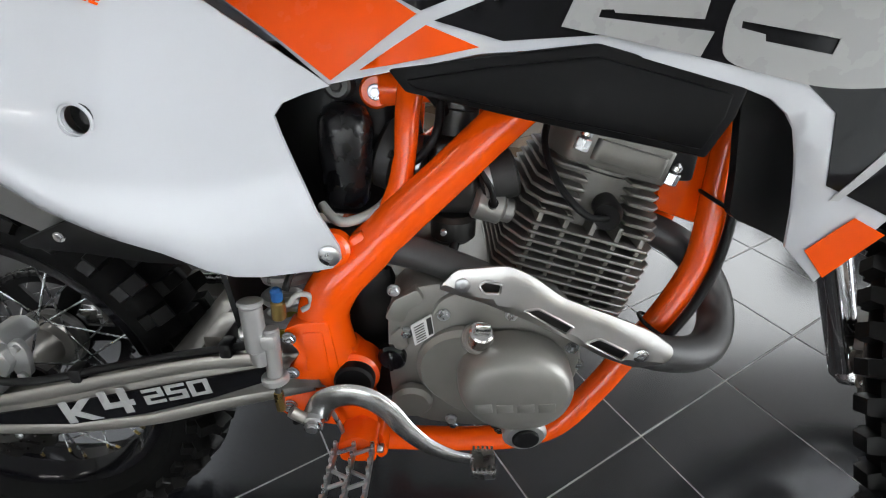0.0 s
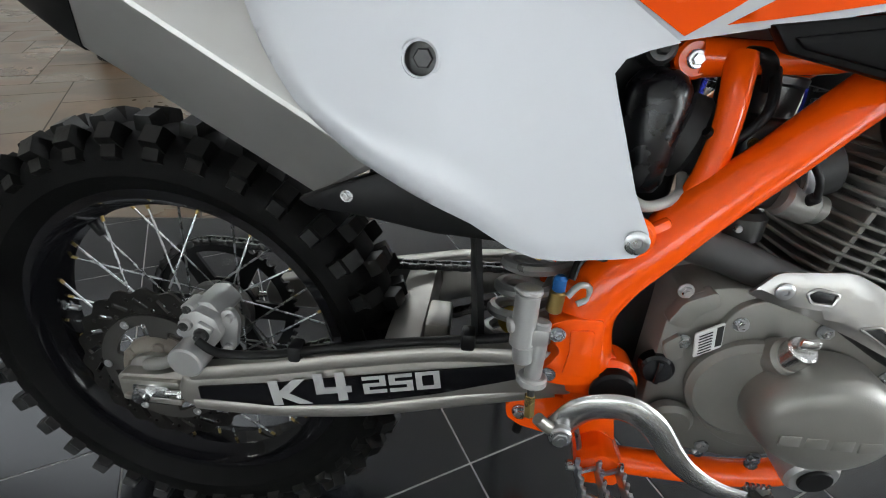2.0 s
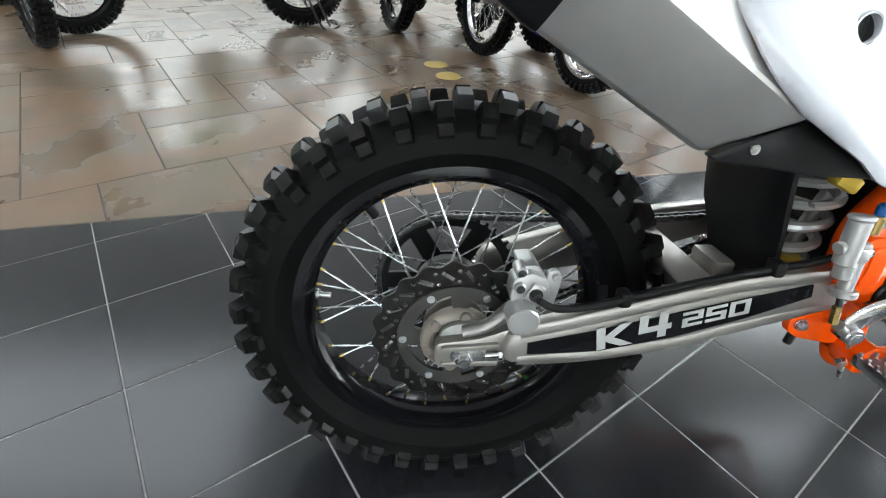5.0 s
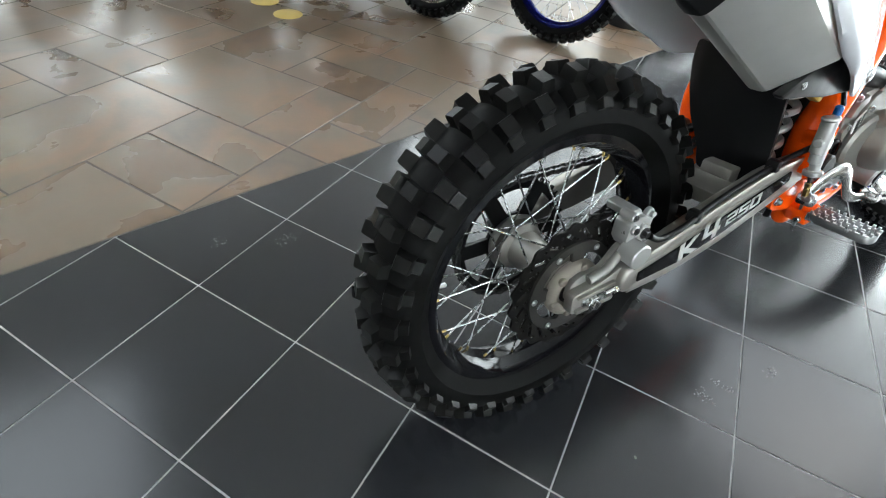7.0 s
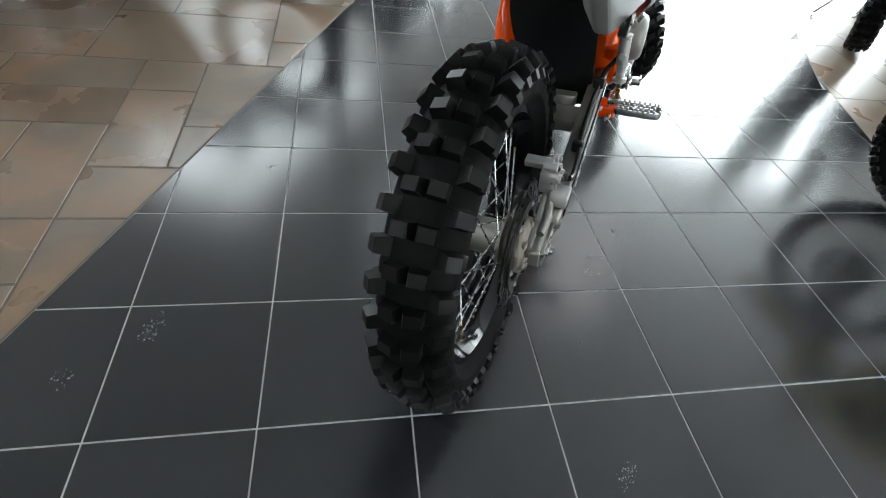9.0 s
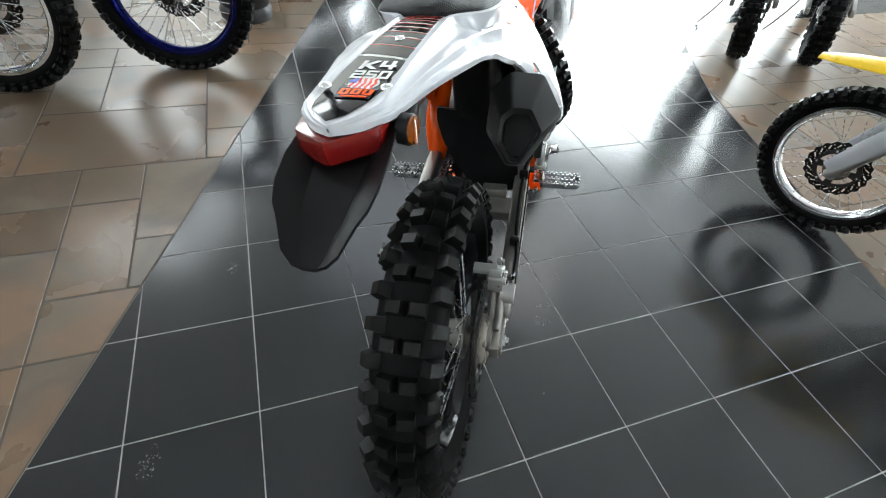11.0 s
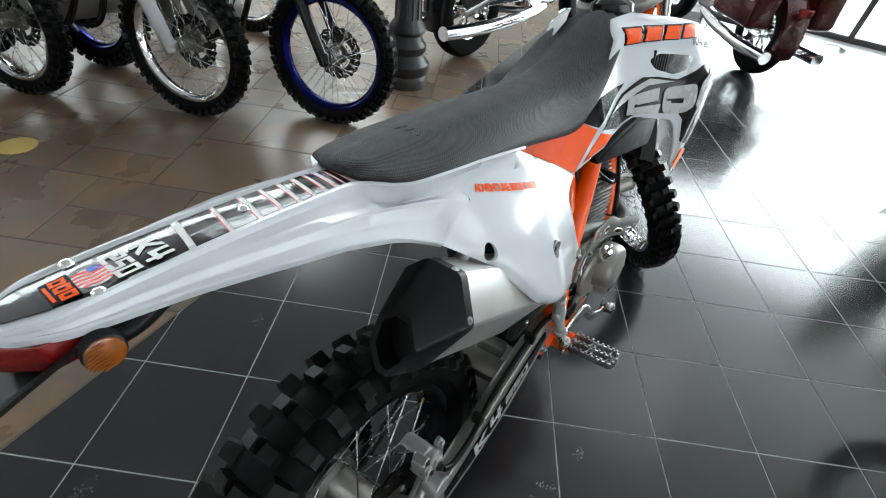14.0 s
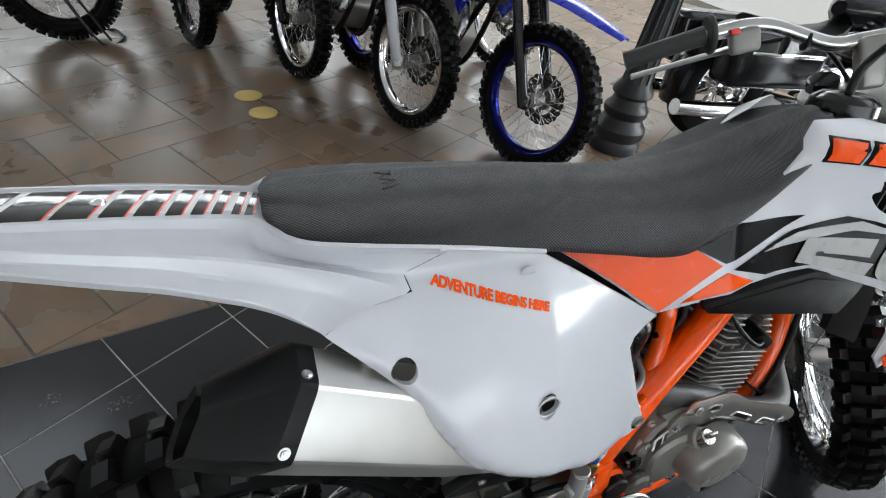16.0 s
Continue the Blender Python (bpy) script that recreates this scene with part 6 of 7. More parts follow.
# louvres and black panels behind
part("louvre_backing", skin(B(), [(0.845, 0.93), (0.90, 0.94), (1.0, 0.92), (1.02, 0.895), (0.97, 0.865), (0.90, 0.865), (0.86, 0.89)], lambda x, z: -0.098 - 0.1 * (x - 0.85), 0.004, 0.03), BLACK_PLASTIC, bike, "black duct behind the shroud opening")
for k in range(6):
    part("louvre", box(B(), (0.875 + 0.024 * k, -0.115, 0.90), (0.004, 0.04, 0.07), 0.001), BLACK_PLASTIC, bike)
both("inner_panel", skin(B(), rounded([(0.935, 0.80), (0.985, 0.785), (1.015, 0.70), (1.034, 0.618), (0.996, 0.638), (0.955, 0.653), (0.949, 0.70), (0.937, 0.765)], 0.01), lambda x, z: -0.125 - 0.25 * (x - 0.92), 0.012, 0.02), BLACK_PLASTIC, bike, "black inner shroud panel")
guard_edge = [(0.606, 0.789), (0.700, 0.803), (0.792, 0.815), (0.925, 0.783), (0.921, 0.757), (0.904, 0.719), (0.737, 0.748), (0.622, 0.770)]
guard_face = [(0.622, 0.781), (0.700, 0.794), (0.792, 0.805), (0.913, 0.777), (0.911, 0.757), (0.898, 0.727), (0.737, 0.754), (0.632, 0.773)]
GUARD = Matrix.Translation((0.76, -0.140, 0)) @ Matrix.Rotation(radians(-4.5), 4, "Z") @ Matrix.Translation((-0.76, 0, 0)) @ SIDE
gd = prism(B(), guard_edge, GUARD, -0.003, 0.014, 0.0025, 2)
prism(gd, guard_face, GUARD, -0.0065, 0.0, 0.003, 2)
both("tank_guard", gd, BLACK_MATT, bike, "matt black guard plate below the tank", angle=30)

# -- inner mudguard, shock and rear brake controls --
mg = skin(B(), rounded([(0.082, 0.64), (0.084, 0.600), (0.074, 0.555), (0.048, 0.500), (0.022, 0.455), (0.012, 0.410), (-0.112, 0.410), (-0.110, 0.50), (-0.104, 0.60), (-0.100, 0.64)], 0.012), lambda y, z: 0.388 + 0.10 * max(0, 0.60 - z) + 0.9 * max(0, abs(y + 0.02) - 0.07) ** 1.2, 0.007, 0.022)
for v in mg.verts:
    v.co = Vector((v.co.y, v.co.x, v.co.z))
part("mudguard", mg, BLACK_PLASTIC, bike, "black rubber mudguard sheet ahead of the rear wheel")
spring = tube(B(), [(0.452 + 0.034 * math.cos(a) + 0.005 * a / 6.28, -0.062 + 0.030 * math.sin(a), 0.425 + 0.031 * a / 6.28) for a in [2 * math.pi * k / 14 for k in range(14 * 5)]], 0.0072, 8, 2)
part("shock_spring", spring, SILVER_CAST, bike, "bare steel coil spring of the rear shock")
part("shock_body", cyl(B(), (0.455, -0.055, 0.39), (0.525, -0.05, 0.60), 0.010, 20, 0.003), CAST, bike)
part("shock_collar", cyl(B(), (0.463, -0.06, 0.445), (0.465, -0.06, 0.46), 0.03, 20, 0.003), GOLD, bike)
part("gold_clip", box(B(), (0.452, -0.118, 0.583), (0.034, 0.02, 0.020), 0.004, m=pose(0, 0, 0, 0, 25, 0)), GOLD, bike)
part("linkage", prism(B(), rounded([(0.42, 0.355), (0.47, 0.385), (0.52, 0.39), (0.53, 0.35), (0.46, 0.34)], 0.01), SIDE, -0.05, 0.05, 0.005), ALU_SWING, bike)
mc = cyl(B(), (0.462, -0.158, 0.550), (0.462, -0.161, 0.492), 0.0122, 24, 0.002)
cyl(mc, (0.462, -0.158, 0.549), (0.462, -0.157, 0.555), 0.0138, 24, 0.0015)
cyl(mc, (0.462, -0.158, 0.515), (0.446, -0.161, 0.513), 0.0085, 18, 0.002)
cyl(mc, (0.464, -0.162, 0.494), (0.466, -0.163, 0.474), 0.0105, 20, 0.002)
cyl(mc, (0.480, -0.158, 0.520), (0.478, -0.163, 0.455), 0.009, 18, 0.002)
box(mc, (0.474, -0.160, 0.505), (0.026, 0.018, 0.020), 0.004)
cyl(mc, (0.478, -0.163, 0.458), (0.478, -0.164, 0.448), 0.0155, 20, 0.002)
master = part("master_cylinder", mc, SILVER_CAST, bike, "silver rear brake master cylinder")
master.location.x = -0.010
part("push_rod", cyl(B(), (0.478, -0.163, 0.448), (0.480, -0.166, 0.432), 0.004, 12), DARK_STEEL, master)
bn = cyl(B(), (0.479, -0.165, 0.434), (0.481, -0.168, 0.408), 0.0058, 6, 0.001)
part("rod_end", bn, BRASS, master)
bz = cyl(B(), (0.489, -0.152, 0.528), (0.490, -0.152, 0.552), 0.008, 12, 0.002)
part("banjo", bz, BRASS, master)
part("blue_cap", cyl(B(), (0.490, -0.152, 0.550), (0.490, -0.152, 0.568), 0.0065, 14, 0.003), FRAME_BLUE, master)
part("brake_switch_lead", tube(B(), [(0.49, -0.152, 0.565), (0.50, -0.14, 0.585), (0.53, -0.125, 0.578), (0.56, -0.11, 0.58)], 0.004, 8, 5), BLACK_PLASTIC, bike)
part("hose_loop", tube(B(), [(0.490, -0.15, 0.545), (0.50, -0.146, 0.556), (0.511, -0.14, 0.552), (0.512, -0.14, 0.540), (0.502, -0.143, 0.534)], 0.0032, 10, 6), HOSE, bike)
pd = tube(B(), [(0.507, -0.170, 0.388), (0.522, -0.176, 0.418), (0.545, -0.182, 0.434), (0.570, -0.186, 0.436), (0.596, -0.188, 0.420), (0.620, -0.190, 0.389), (0.645, -0.192, 0.366), (0.675, -0.196, 0.354), (0.70, -0.199, 0.352)], [0.0165, 0.0165, 0.016, 0.0155, 0.0145, 0.013, 0.0115, 0.0095, 0.008], 16, 6, flat=0.38)
for v in pd.verts:
    v.co.y += 0.013
pedal = part("brake_pedal", pd, POLISHED, bike, "polished alloy rear brake pedal")
pt = box(B(), (0.713, -0.193, 0.352), (0.030, 0.034, 0.016), 0.004, 2)
for k in range(5):
    for j in (-1, 1):
        box(pt, (0.702 + 0.0055 * k, -0.193 + 0.014 * j, 0.362), (0.0028, 0.003, 0.006), 0)
part("pedal_tip", pt, SATIN, pedal)
part("pivot_bolt", hexbolt(cyl(B(), (0.507, -0.147, 0.388), (0.507, -0.174, 0.388), 0.0125, 20, 0.002), (0.507, -0.174, 0.388), (0, -1, 0), 0.008, 0.003), STEEL, pedal)
part("pedal_arm", tube(B(), [(0.507, -0.165, 0.388), (0.492, -0.166, 0.395), (0.481, -0.167, 0.405)], 0.007, 10, 4), ALU_SWING, pedal)
part("pedal_spring", tube(B(), [(0.52, -0.15, 0.40), (0.535, -0.15, 0.36), (0.545, -0.15, 0.30)], 0.003, 8, 4), STEEL, bike)


def footpeg(y_sign):
    """A ladder peg with toothed rails, pointing outwards from its bracket."""
    s = y_sign
    bm = B()
    x0, x1, z = 0.531, 0.577, 0.347
    ya, yb = 0.166, 0.262
    for x in (x0, x1, (x0 + x1) / 2):
        box(bm, (x, s * (ya + yb) / 2, z), (0.004, yb - ya, 0.016), 0.001)
    n = 9
    rim = [Vector(((x0 + x1) / 2 + 0.023 * math.cos(math.pi * k / n), s * (yb + 0.012 * math.sin(math.pi * k / n)), z)) for k in range(n + 1)]
    for a, b in zip(rim, rim[1:]):
        m, L = along(a, b)
        box(bm, (a + b) / 2, (0.016, 0.004, L + 0.002), 0.001, m=(b - a).to_track_quat("Z", "X").to_matrix().to_4x4())
    for k in range(4):
        y = ya + 0.012 + 0.024 * k
        for a, b in ((x0, (x0 + x1) / 2), ((x0 + x1) / 2, x1)):
            q = 0.010 if k % 2 else -0.010
            cyl(bm, (a, s * y, z), (b, s * (y + q), z), 0.0028, 6)
    for x in (x0, x1, (x0 + x1) / 2):
        for k in range(8):
            box(bm, (x, s * (ya + 0.006 + 0.0122 * k), z + 0.0105), (0.0045, 0.005, 0.007), 0.001)
    for a in rim[1:-1:2]:
        box(bm, a + Vector((0, 0, 0.0105)), (0.005, 0.005, 0.007), 0.001)
    peg = part("footpeg", bm, STEEL, bike, "steel ladder footpeg with toothed rails")
    hb = prism(B(), rounded([(0.535, 0.322), (0.580, 0.322), (0.582, 0.352), (0.558, 0.366), (0.532, 0.352)], 0.008), SIDE, s * 0.130, s * 0.168, 0.004)
    part("peg_root", hb, ORANGE, peg)
    part("peg_pin", cyl(B(), (0.525, s * 0.155, 0.332), (0.588, s * 0.155, 0.332), 0.006, 14, 0.001), STEEL, peg)
    return peg


footpeg(-1)
footpeg(1)
sd = tube(B(), [(0.50, 0.125, 0.33), (0.495, 0.16, 0.27), (0.49, 0.25, 0.15), (0.49, 0.325, 0.066)], 0.011, 12, 5)
box(sd, (0.49, 0.33, 0.063), (0.06, 0.035, 0.008), 0.003)
part("side_stand", sd, DARK_STEEL, bike, "dark steel side stand resting on the floor")
ls = prism(B(), rounded([(0.60, 0.40), (0.60, 0.56), (0.70, 0.56), (0.82, 0.50), (0.81, 0.40), (0.70, 0.36)], 0.03), SIDE, 0.11, 0.16, 0.01, 2)
part("left_case", ls, CASE, engine)

# seat, tank covers, side panels and fender sit a little lower than drawn
for ob in bike.children_recursive:
    if ob.type == "MESH":
        for v in ob.data.vertices:
            if v.co.z > 0.80 and v.co.x < 0.95:
                v.co.z -= 0.013 * smooth((v.co.z - 0.80) / 0.12) * (1 - smooth((v.co.x - 0.55) / 0.35))

# -- front end, turned to the left --
CAST_ANGLE, STEER = radians(26), radians(49)
AXIS = Vector((-math.sin(CAST_ANGLE), 0, math.cos(CAST_ANGLE)))
PIVOT = Vector((1.59, 0, 0))
TURNED = Matrix.Translation(PIVOT) @ Matrix.Rotation(STEER, 4, AXIS) @ Matrix.Translation(-PIVOT)
wheel(bike, "front_wheel", TURNED @ Matrix.Translation((1.48, 0, 0.315)), 0.346, 0.262, 0.046, CHROME, "front", 0.055, 0.03, (0.062, 0.115), label="wire-spoked front wheel turned to the left", pitch=44, near=True)


def fore(name, bm, mat, label="", parent=None):
    """A part of the steered front end."""
    if parent is None:
        return part(name, bm, mat, bike, label, TURNED)
    return part(name, bm, mat, parent, label)


def fork_point(z, y):
    return (1.48 - (z - 0.315) * math.tan(CAST_ANGLE), y, z)


for y in (-0.10, 0.10):
    fl = cyl(B(), fork_point(0.30, y), fork_point(0.62, y), 0.026, 26, 0.004)
    box(fl, (1.485, y * 0.92, 0.315), (0.06, 0.045, 0.06), 0.012, 3)
    leg = fore("fork_leg", fl, CHROME, "bright silver lower fork leg")
    fore("fork_tube", cyl(B(), fork_point(0.60, y), fork_point(1.045, y), 0.0225, 24, 0.003), CHROME, "", leg)
    fore("fork_cap", cyl(B(), fork_point(1.04, y), fork_point(1.062, y), 0.025, 8, 0.003), BLACK_GLOSS, "", leg)
    gd = tube(B(), [(fork_point(0.33, y)[0] + 0.034, y * 1.12, 0.33), (fork_point(0.48, y)[0] + 0.036, y * 1.14, 0.48), (fork_point(0.63, y)[0] + 0.034, y * 1.12, 0.63)], [0.022, 0.026, 0.022], 14, 6, flat=0.3)
    guard = fore("fork_guard", gd, WHITE, "white fork guard with black sticker", leg)
    for z in (1.02, 0.845):
        clampb = cyl(B(), fork_point(z - 0.016, y), fork_point(z + 0.016, y), 0.034, 26, 0.004)
        fore("fork_clamp", clampb, CAST, "", leg)
for z, w in ((1.02, 0.05), (0.845, 0.05)):
    p = Vector(fork_point(z, 0))
    fore("triple_clamp", prism(B(), rounded([(-0.07, -0.10), (-0.02, -0.115), (0.03, -0.10), (0.03, 0.10), (-0.02, 0.115), (-0.07, 0.10), (-0.095, 0.0)], 0.02), Matrix.Translation(p) @ Matrix.Rotation(-CAST_ANGLE, 4, "Y"), -0.014, 0.014, 0.004, 2), CAST, "cast alloy triple clamp")
fore("stem_nut", cyl(B(), (1.085, 0, 1.035), (1.078, 0, 1.05), 0.017, 6, 0.002), CHROME)
for y in (-0.045, 0.045):
    fore("bar_riser", box(B(), (1.098, y, 1.075), (0.042, 0.036, 0.085), 0.008, 3), CAST, "alloy handlebar clamp")
bar = [(1.03, 0.41, 1.155), (1.05, 0.27, 1.170), (1.075, 0.19, 1.165), (1.098, 0.10, 1.117), (1.10, 0.05, 1.112), (1.10, -0.05, 1.112), (1.098, -0.10, 1.117), (1.075, -0.19, 1.165), (1.05, -0.27, 1.170), (1.03, -0.41, 1.155)]
handlebar = fore("handlebar", tube(B(), bar, 0.0125, 16, 6), POLISHED, "silver bent handlebar")
for s in (1, -1):
    gp = tube(B(), [(1.048, s * 0.285, 1.170), (1.04, s * 0.35, 1.163), (1.03, s * 0.415, 1.155)], [0.0165, 0.0155, 0.0165], 18, 6)
    cyl(gp, (1.051, s * 0.272, 1.170), (1.049, s * 0.282, 1.170), 0.033, 26, 0.003)
    fore("grip", gp, RUBBER_WORN, "black rubber handlebar grip", handlebar)
    lv = tube(B(), [(1.075, s * 0.24, 1.140), (1.105, s * 0.27, 1.138), (1.11, s * 0.34, 1.132), (1.095, s * 0.41, 1.126)], [0.010, 0.008, 0.007, 0.008], 12, 6, flat=0.7, side=(0, 0, 1))
    fore("lever", lv, ALU, "silver hand lever", handlebar)
    pk = box(B(), (1.065, s * 0.225, 1.148), (0.045, 0.045, 0.04), 0.008, 3)
    perch = fore("lever_perch", pk, CAST, "", handlebar)
    fore("kill_switch", box(B(), (1.045, s * 0.24, 1.165), (0.018, 0.014, 0.010), 0.003), RED_FILM, "", perch)
    fore("clutch_cable", tube(B(), [(1.09, s * 0.22, 1.14), (1.13, s * 0.12, 1.13), (1.16, s * 0.06, 1.06), (1.14, s * 0.03, 0.95)], 0.004, 8, 6), BLACK_PLASTIC, "", handlebar)
for s in (0.13, 0.16):
    fore("bar_tie", lathe(B(), [(0.0128, 0), (0.0155, 0.001), (0.0155, 0.005), (0.0128, 0.006)], along((1.09, s, 1.127), (1.085, s + 0.03, 1.139))[0], 16), BLACK_PLASTIC, "", handlebar)
rings = []
for x, z, w in ((1.16, 0.76, 0.05), (1.24, 0.775, 0.065), (1.36, 0.775, 0.075), (1.50, 0.76, 0.072), (1.64, 0.73, 0.058), (1.74, 0.70, 0.03), (1.76, 0.692, 0.01)):
    top = [Vector((x, w * a, z - b * w)) for a, b in ((1, 0.35), (0.8, 0.12), (0.4, 0.0), (0, -0.02), (-0.4, 0.0), (-0.8, 0.12), (-1, 0.35))]
    rings.append(top + [p - Vector((0, 0, 0.004)) for p in reversed(top)])
fore("front_fender", loft(B(), rings), WHITE, "white front fender", None)
fc = box(B(), (1.46, 0.075, 0.40), (0.06, 0.04, 0.075), 0.01, 3)
fore("front_caliper", fc, CAST, "alloy front brake caliper")
fore("front_brake_hose", tube(B(), [(1.45, 0.085, 0.43), (1.40, 0.14, 0.55), (1.30, 0.14, 0.75), (1.20, 0.08, 0.95)], 0.005, 8, 6), BLACK_PLASTIC)
fore("axle", cyl(B(), (1.48, -0.125, 0.315), (1.48, 0.125, 0.315), 0.010, 16, 0.002), STEEL)

# ---- the other machines in the showroom ----
def trail_bike(label, spot, heading, lean, body, second, rim_mat, rim_key, guard=None, stand=False, steer=0.0, seat_mat=None, nose="front", size=1.0):
    """An off-road motorcycle whose front tyre stands on spot. heading: degrees of its forward way; lean: degrees to its left."""
    b = tagged(new("motorcycle"), label, "motorcycle", "showroom motorcycles")
    b.matrix_basis = Matrix.Translation((*spot, 0)) @ pose(0, 0, 0, -lean, 0, heading) @ Matrix.Scale(size, 4) @ Matrix.Translation((-1.45 if nose == "front" else 0.0, 0, 0))
    turn = Matrix.Translation((1.56, 0, 0)) @ Matrix.Rotation(radians(steer), 4, AXIS) @ Matrix.Translation((-1.56, 0, 0))
    wheel(b, "front_wheel", turn @ Matrix.Translation((1.45, 0, 0.346)), 0.346, 0.262, 0.044, rim_mat, rim_key, 0.055, 0.03, (0.062, 0.125), label="wire-spoked front wheel", pitch=44)
    wheel(b, "rear_wheel", Matrix.Translation((0, 0, 0.333)), 0.333, 0.226, 0.056, rim_mat, rim_key + "_rear", 0.062, 0.046, (-0.078, 0.118), label="wire-spoked rear wheel")

    def fork(z, y):
        return (1.45 - (z - 0.346) * math.tan(CAST_ANGLE), y, z)

    for y in (-0.10, 0.10):
        fl = cyl(B(), fork(0.32, y), fork(0.66, y), 0.027, 20, 0.004)
        box(fl, (1.455, y * 0.93, 0.346), (0.05, 0.045, 0.07), 0.012, 2)
        leg = part("fork_leg", fl, BLACK_GLOSS if guard is None else ALU, b, "", turn)
        part("fork_tube", cyl(B(), fork(0.64, y), fork(1.08, y), 0.024, 20, 0.003), BLACK_GLOSS if guard is None else GOLD_TUBE, leg)
        if guard:
            part("fork_guard", tube(B(), [(fork(0.36, y)[0] + 0.03, y * 1.15, 0.36), (fork(0.52, y)[0] + 0.032, y * 1.18, 0.52), (fork(0.70, y)[0] + 0.03, y * 1.12, 0.70)], [0.036, 0.044, 0.036], 14, 6, flat=0.35), guard, leg)
            for k in range(7):
                part("print_bar", box(B(), (fork(0.56 + 0.017 * k, y)[0] + 0.066, y * 1.02, 0.56 + 0.017 * k), (0.003, 0.022, 0.011), 0.0005), INK, leg)
    for z in (0.86, 1.04):
        p = Vector(fork(z, 0))
        part("triple_clamp", prism(B(), rounded([(-0.07, -0.12), (0.035, -0.13), (0.035, 0.13), (-0.07, 0.12)], 0.02), Matrix.Translation(p) @ Matrix.Rotation(-CAST_ANGLE, 4, "Y"), -0.016, 0.016, 0.004, 2), CAST, b, "", turn)
    part("handlebar", tube(B(), [(0.99, 0.40, 1.16), (1.02, 0.24, 1.18), (1.08, 0.10, 1.13), (1.08, -0.10, 1.13), (1.02, -0.24, 1.18), (0.99, -0.40, 1.16)], 0.0125, 12, 6), BLACK_GLOSS, b, "", turn)
    for s in (-1, 1):
        part("grip", cyl(B(), (1.015, s * 0.27, 1.178), (0.99, s * 0.405, 1.16), 0.017, 16, 0.003), RUBBER_WORN, b, "", turn)
    rings = []
    for x, z, w in ((1.12, 0.80, 0.05), (1.22, 0.815, 0.07), (1.36, 0.815, 0.08), (1.52, 0.80, 0.078), (1.68, 0.765, 0.06), (1.78, 0.735, 0.03)):
        top = [Vector((x, w * a, z - q * w)) for a, q in ((1, 0.35), (0.8, 0.12), (0.4, 0.0), (0, -0.02), (-0.4, 0.0), (-0.8, 0.12), (-1, 0.35))]
        rings.append(top + [p - Vector((0, 0, 0.004)) for p in reversed(top)])
    part("front_fender", loft(B(), rings), body, b, "", turn)
    part("number_plate", prism(B(), rounded([(0.80, -0.10), (1.06, -0.12), (1.06, 0.12), (0.80, 0.10)], 0.04), turn @ Matrix(((-0.42, 0, 0.9, 1.66), (0, 1, 0, 0), (0.9, 0, 0.42, 0.08), (0, 0, 0, 1))), -0.004, 0.004, 0.002), body, b)
    both("shroud", skin(B(), [(0.55, 0.80), (0.62, 0.92), (0.80, 0.99), (1.00, 0.95), (1.12, 0.86), (1.06, 0.72), (0.98, 0.60), (0.93, 0.64), (0.92, 0.76), (0.72, 0.78)], lambda x, z: -0.11 - 0.22 * max(0, x - 0.7) + 0.3 * max(0, z - 0.9), 0.005, 0.035, (), 0.002), body, b)
    both("graphic", skin(B(), [(0.72, 0.80), (0.85, 0.90), (1.02, 0.88), (1.06, 0.82), (0.98, 0.66), (0.95, 0.68), (0.94, 0.79)], lambda x, z: -0.112 - 0.22 * max(0, x - 0.7) + 0.3 * max(0, z - 0.9), 0.001, 0.04), second, b)
    both("side_panel", skin(B(), [(0.12, 0.87), (0.34, 0.90), (0.52, 0.79), (0.50, 0.62), (0.30, 0.66), (0.18, 0.80)], lambda x, z: -0.10 - 0.08 * smooth((0.9 - z) / 0.14), 0.005, 0.035, (), 0.002), second, b)
    rings = []
    for x, w, ze, zc in ((-0.34, 0.03, 0.945, 0.955), (-0.28, 0.07, 0.935, 0.955), (-0.1, 0.09, 0.92, 0.955), (0.05, 0.11, 0.90, 0.95), (0.18, 0.12, 0.88, 0.93)):
        top = [Vector((x, w * a, zc - (zc - ze) * q)) for a, q in ((1, 1), (0.8, 0.35), (0.4, 0.0), (-0.4, 0.0), (-0.8, 0.35), (-1, 1))]
        rings.append(top + [p - Vector((0, 0, 0.005)) for p in reversed(top)])
    part("rear_fender", loft(B(), rings), body, b)
    rings = []
    for x, w, zb_, zt in ((0.08, 0.05, 0.94, 0.96), (0.14, 0.085, 0.93, 0.965), (0.35, 0.09, 0.90, 0.955), (0.55, 0.085, 0.87, 0.94), (0.72, 0.06, 0.93, 0.965), (0.85, 0.04, 0.97, 0.99)):
        rings.append([Vector((x, w * a, zb_ + (zt - zb_) * q)) for a, q in ((1, 0), (0.95, 0.6), (0.7, 1), (0, 1.1), (-0.7, 1), (-0.95, 0.6), (-1, 0))])
    part("seat", loft(B(), rings), seat_mat or SEAT, b)
    part("tank", loft(B(), [[Vector((x, y, z)) for y, z in ((-w, 0.80), (-w, zt - 0.03), (-w * 0.5, zt), (w * 0.5, zt), (w, zt - 0.03), (w, 0.80))] for x, w, zt in ((0.60, 0.07, 0.87), (0.75, 0.09, 0.96), (0.95, 0.09, 0.99), (1.02, 0.06, 0.96))]), second, b)
    eb = prism(B(), rounded([(0.58, 0.33), (0.57, 0.55), (0.66, 0.60), (0.80, 0.55), (0.86, 0.46), (0.82, 0.34), (0.70, 0.30)], 0.03), SIDE, -0.14, 0.14, 0.02, 3)
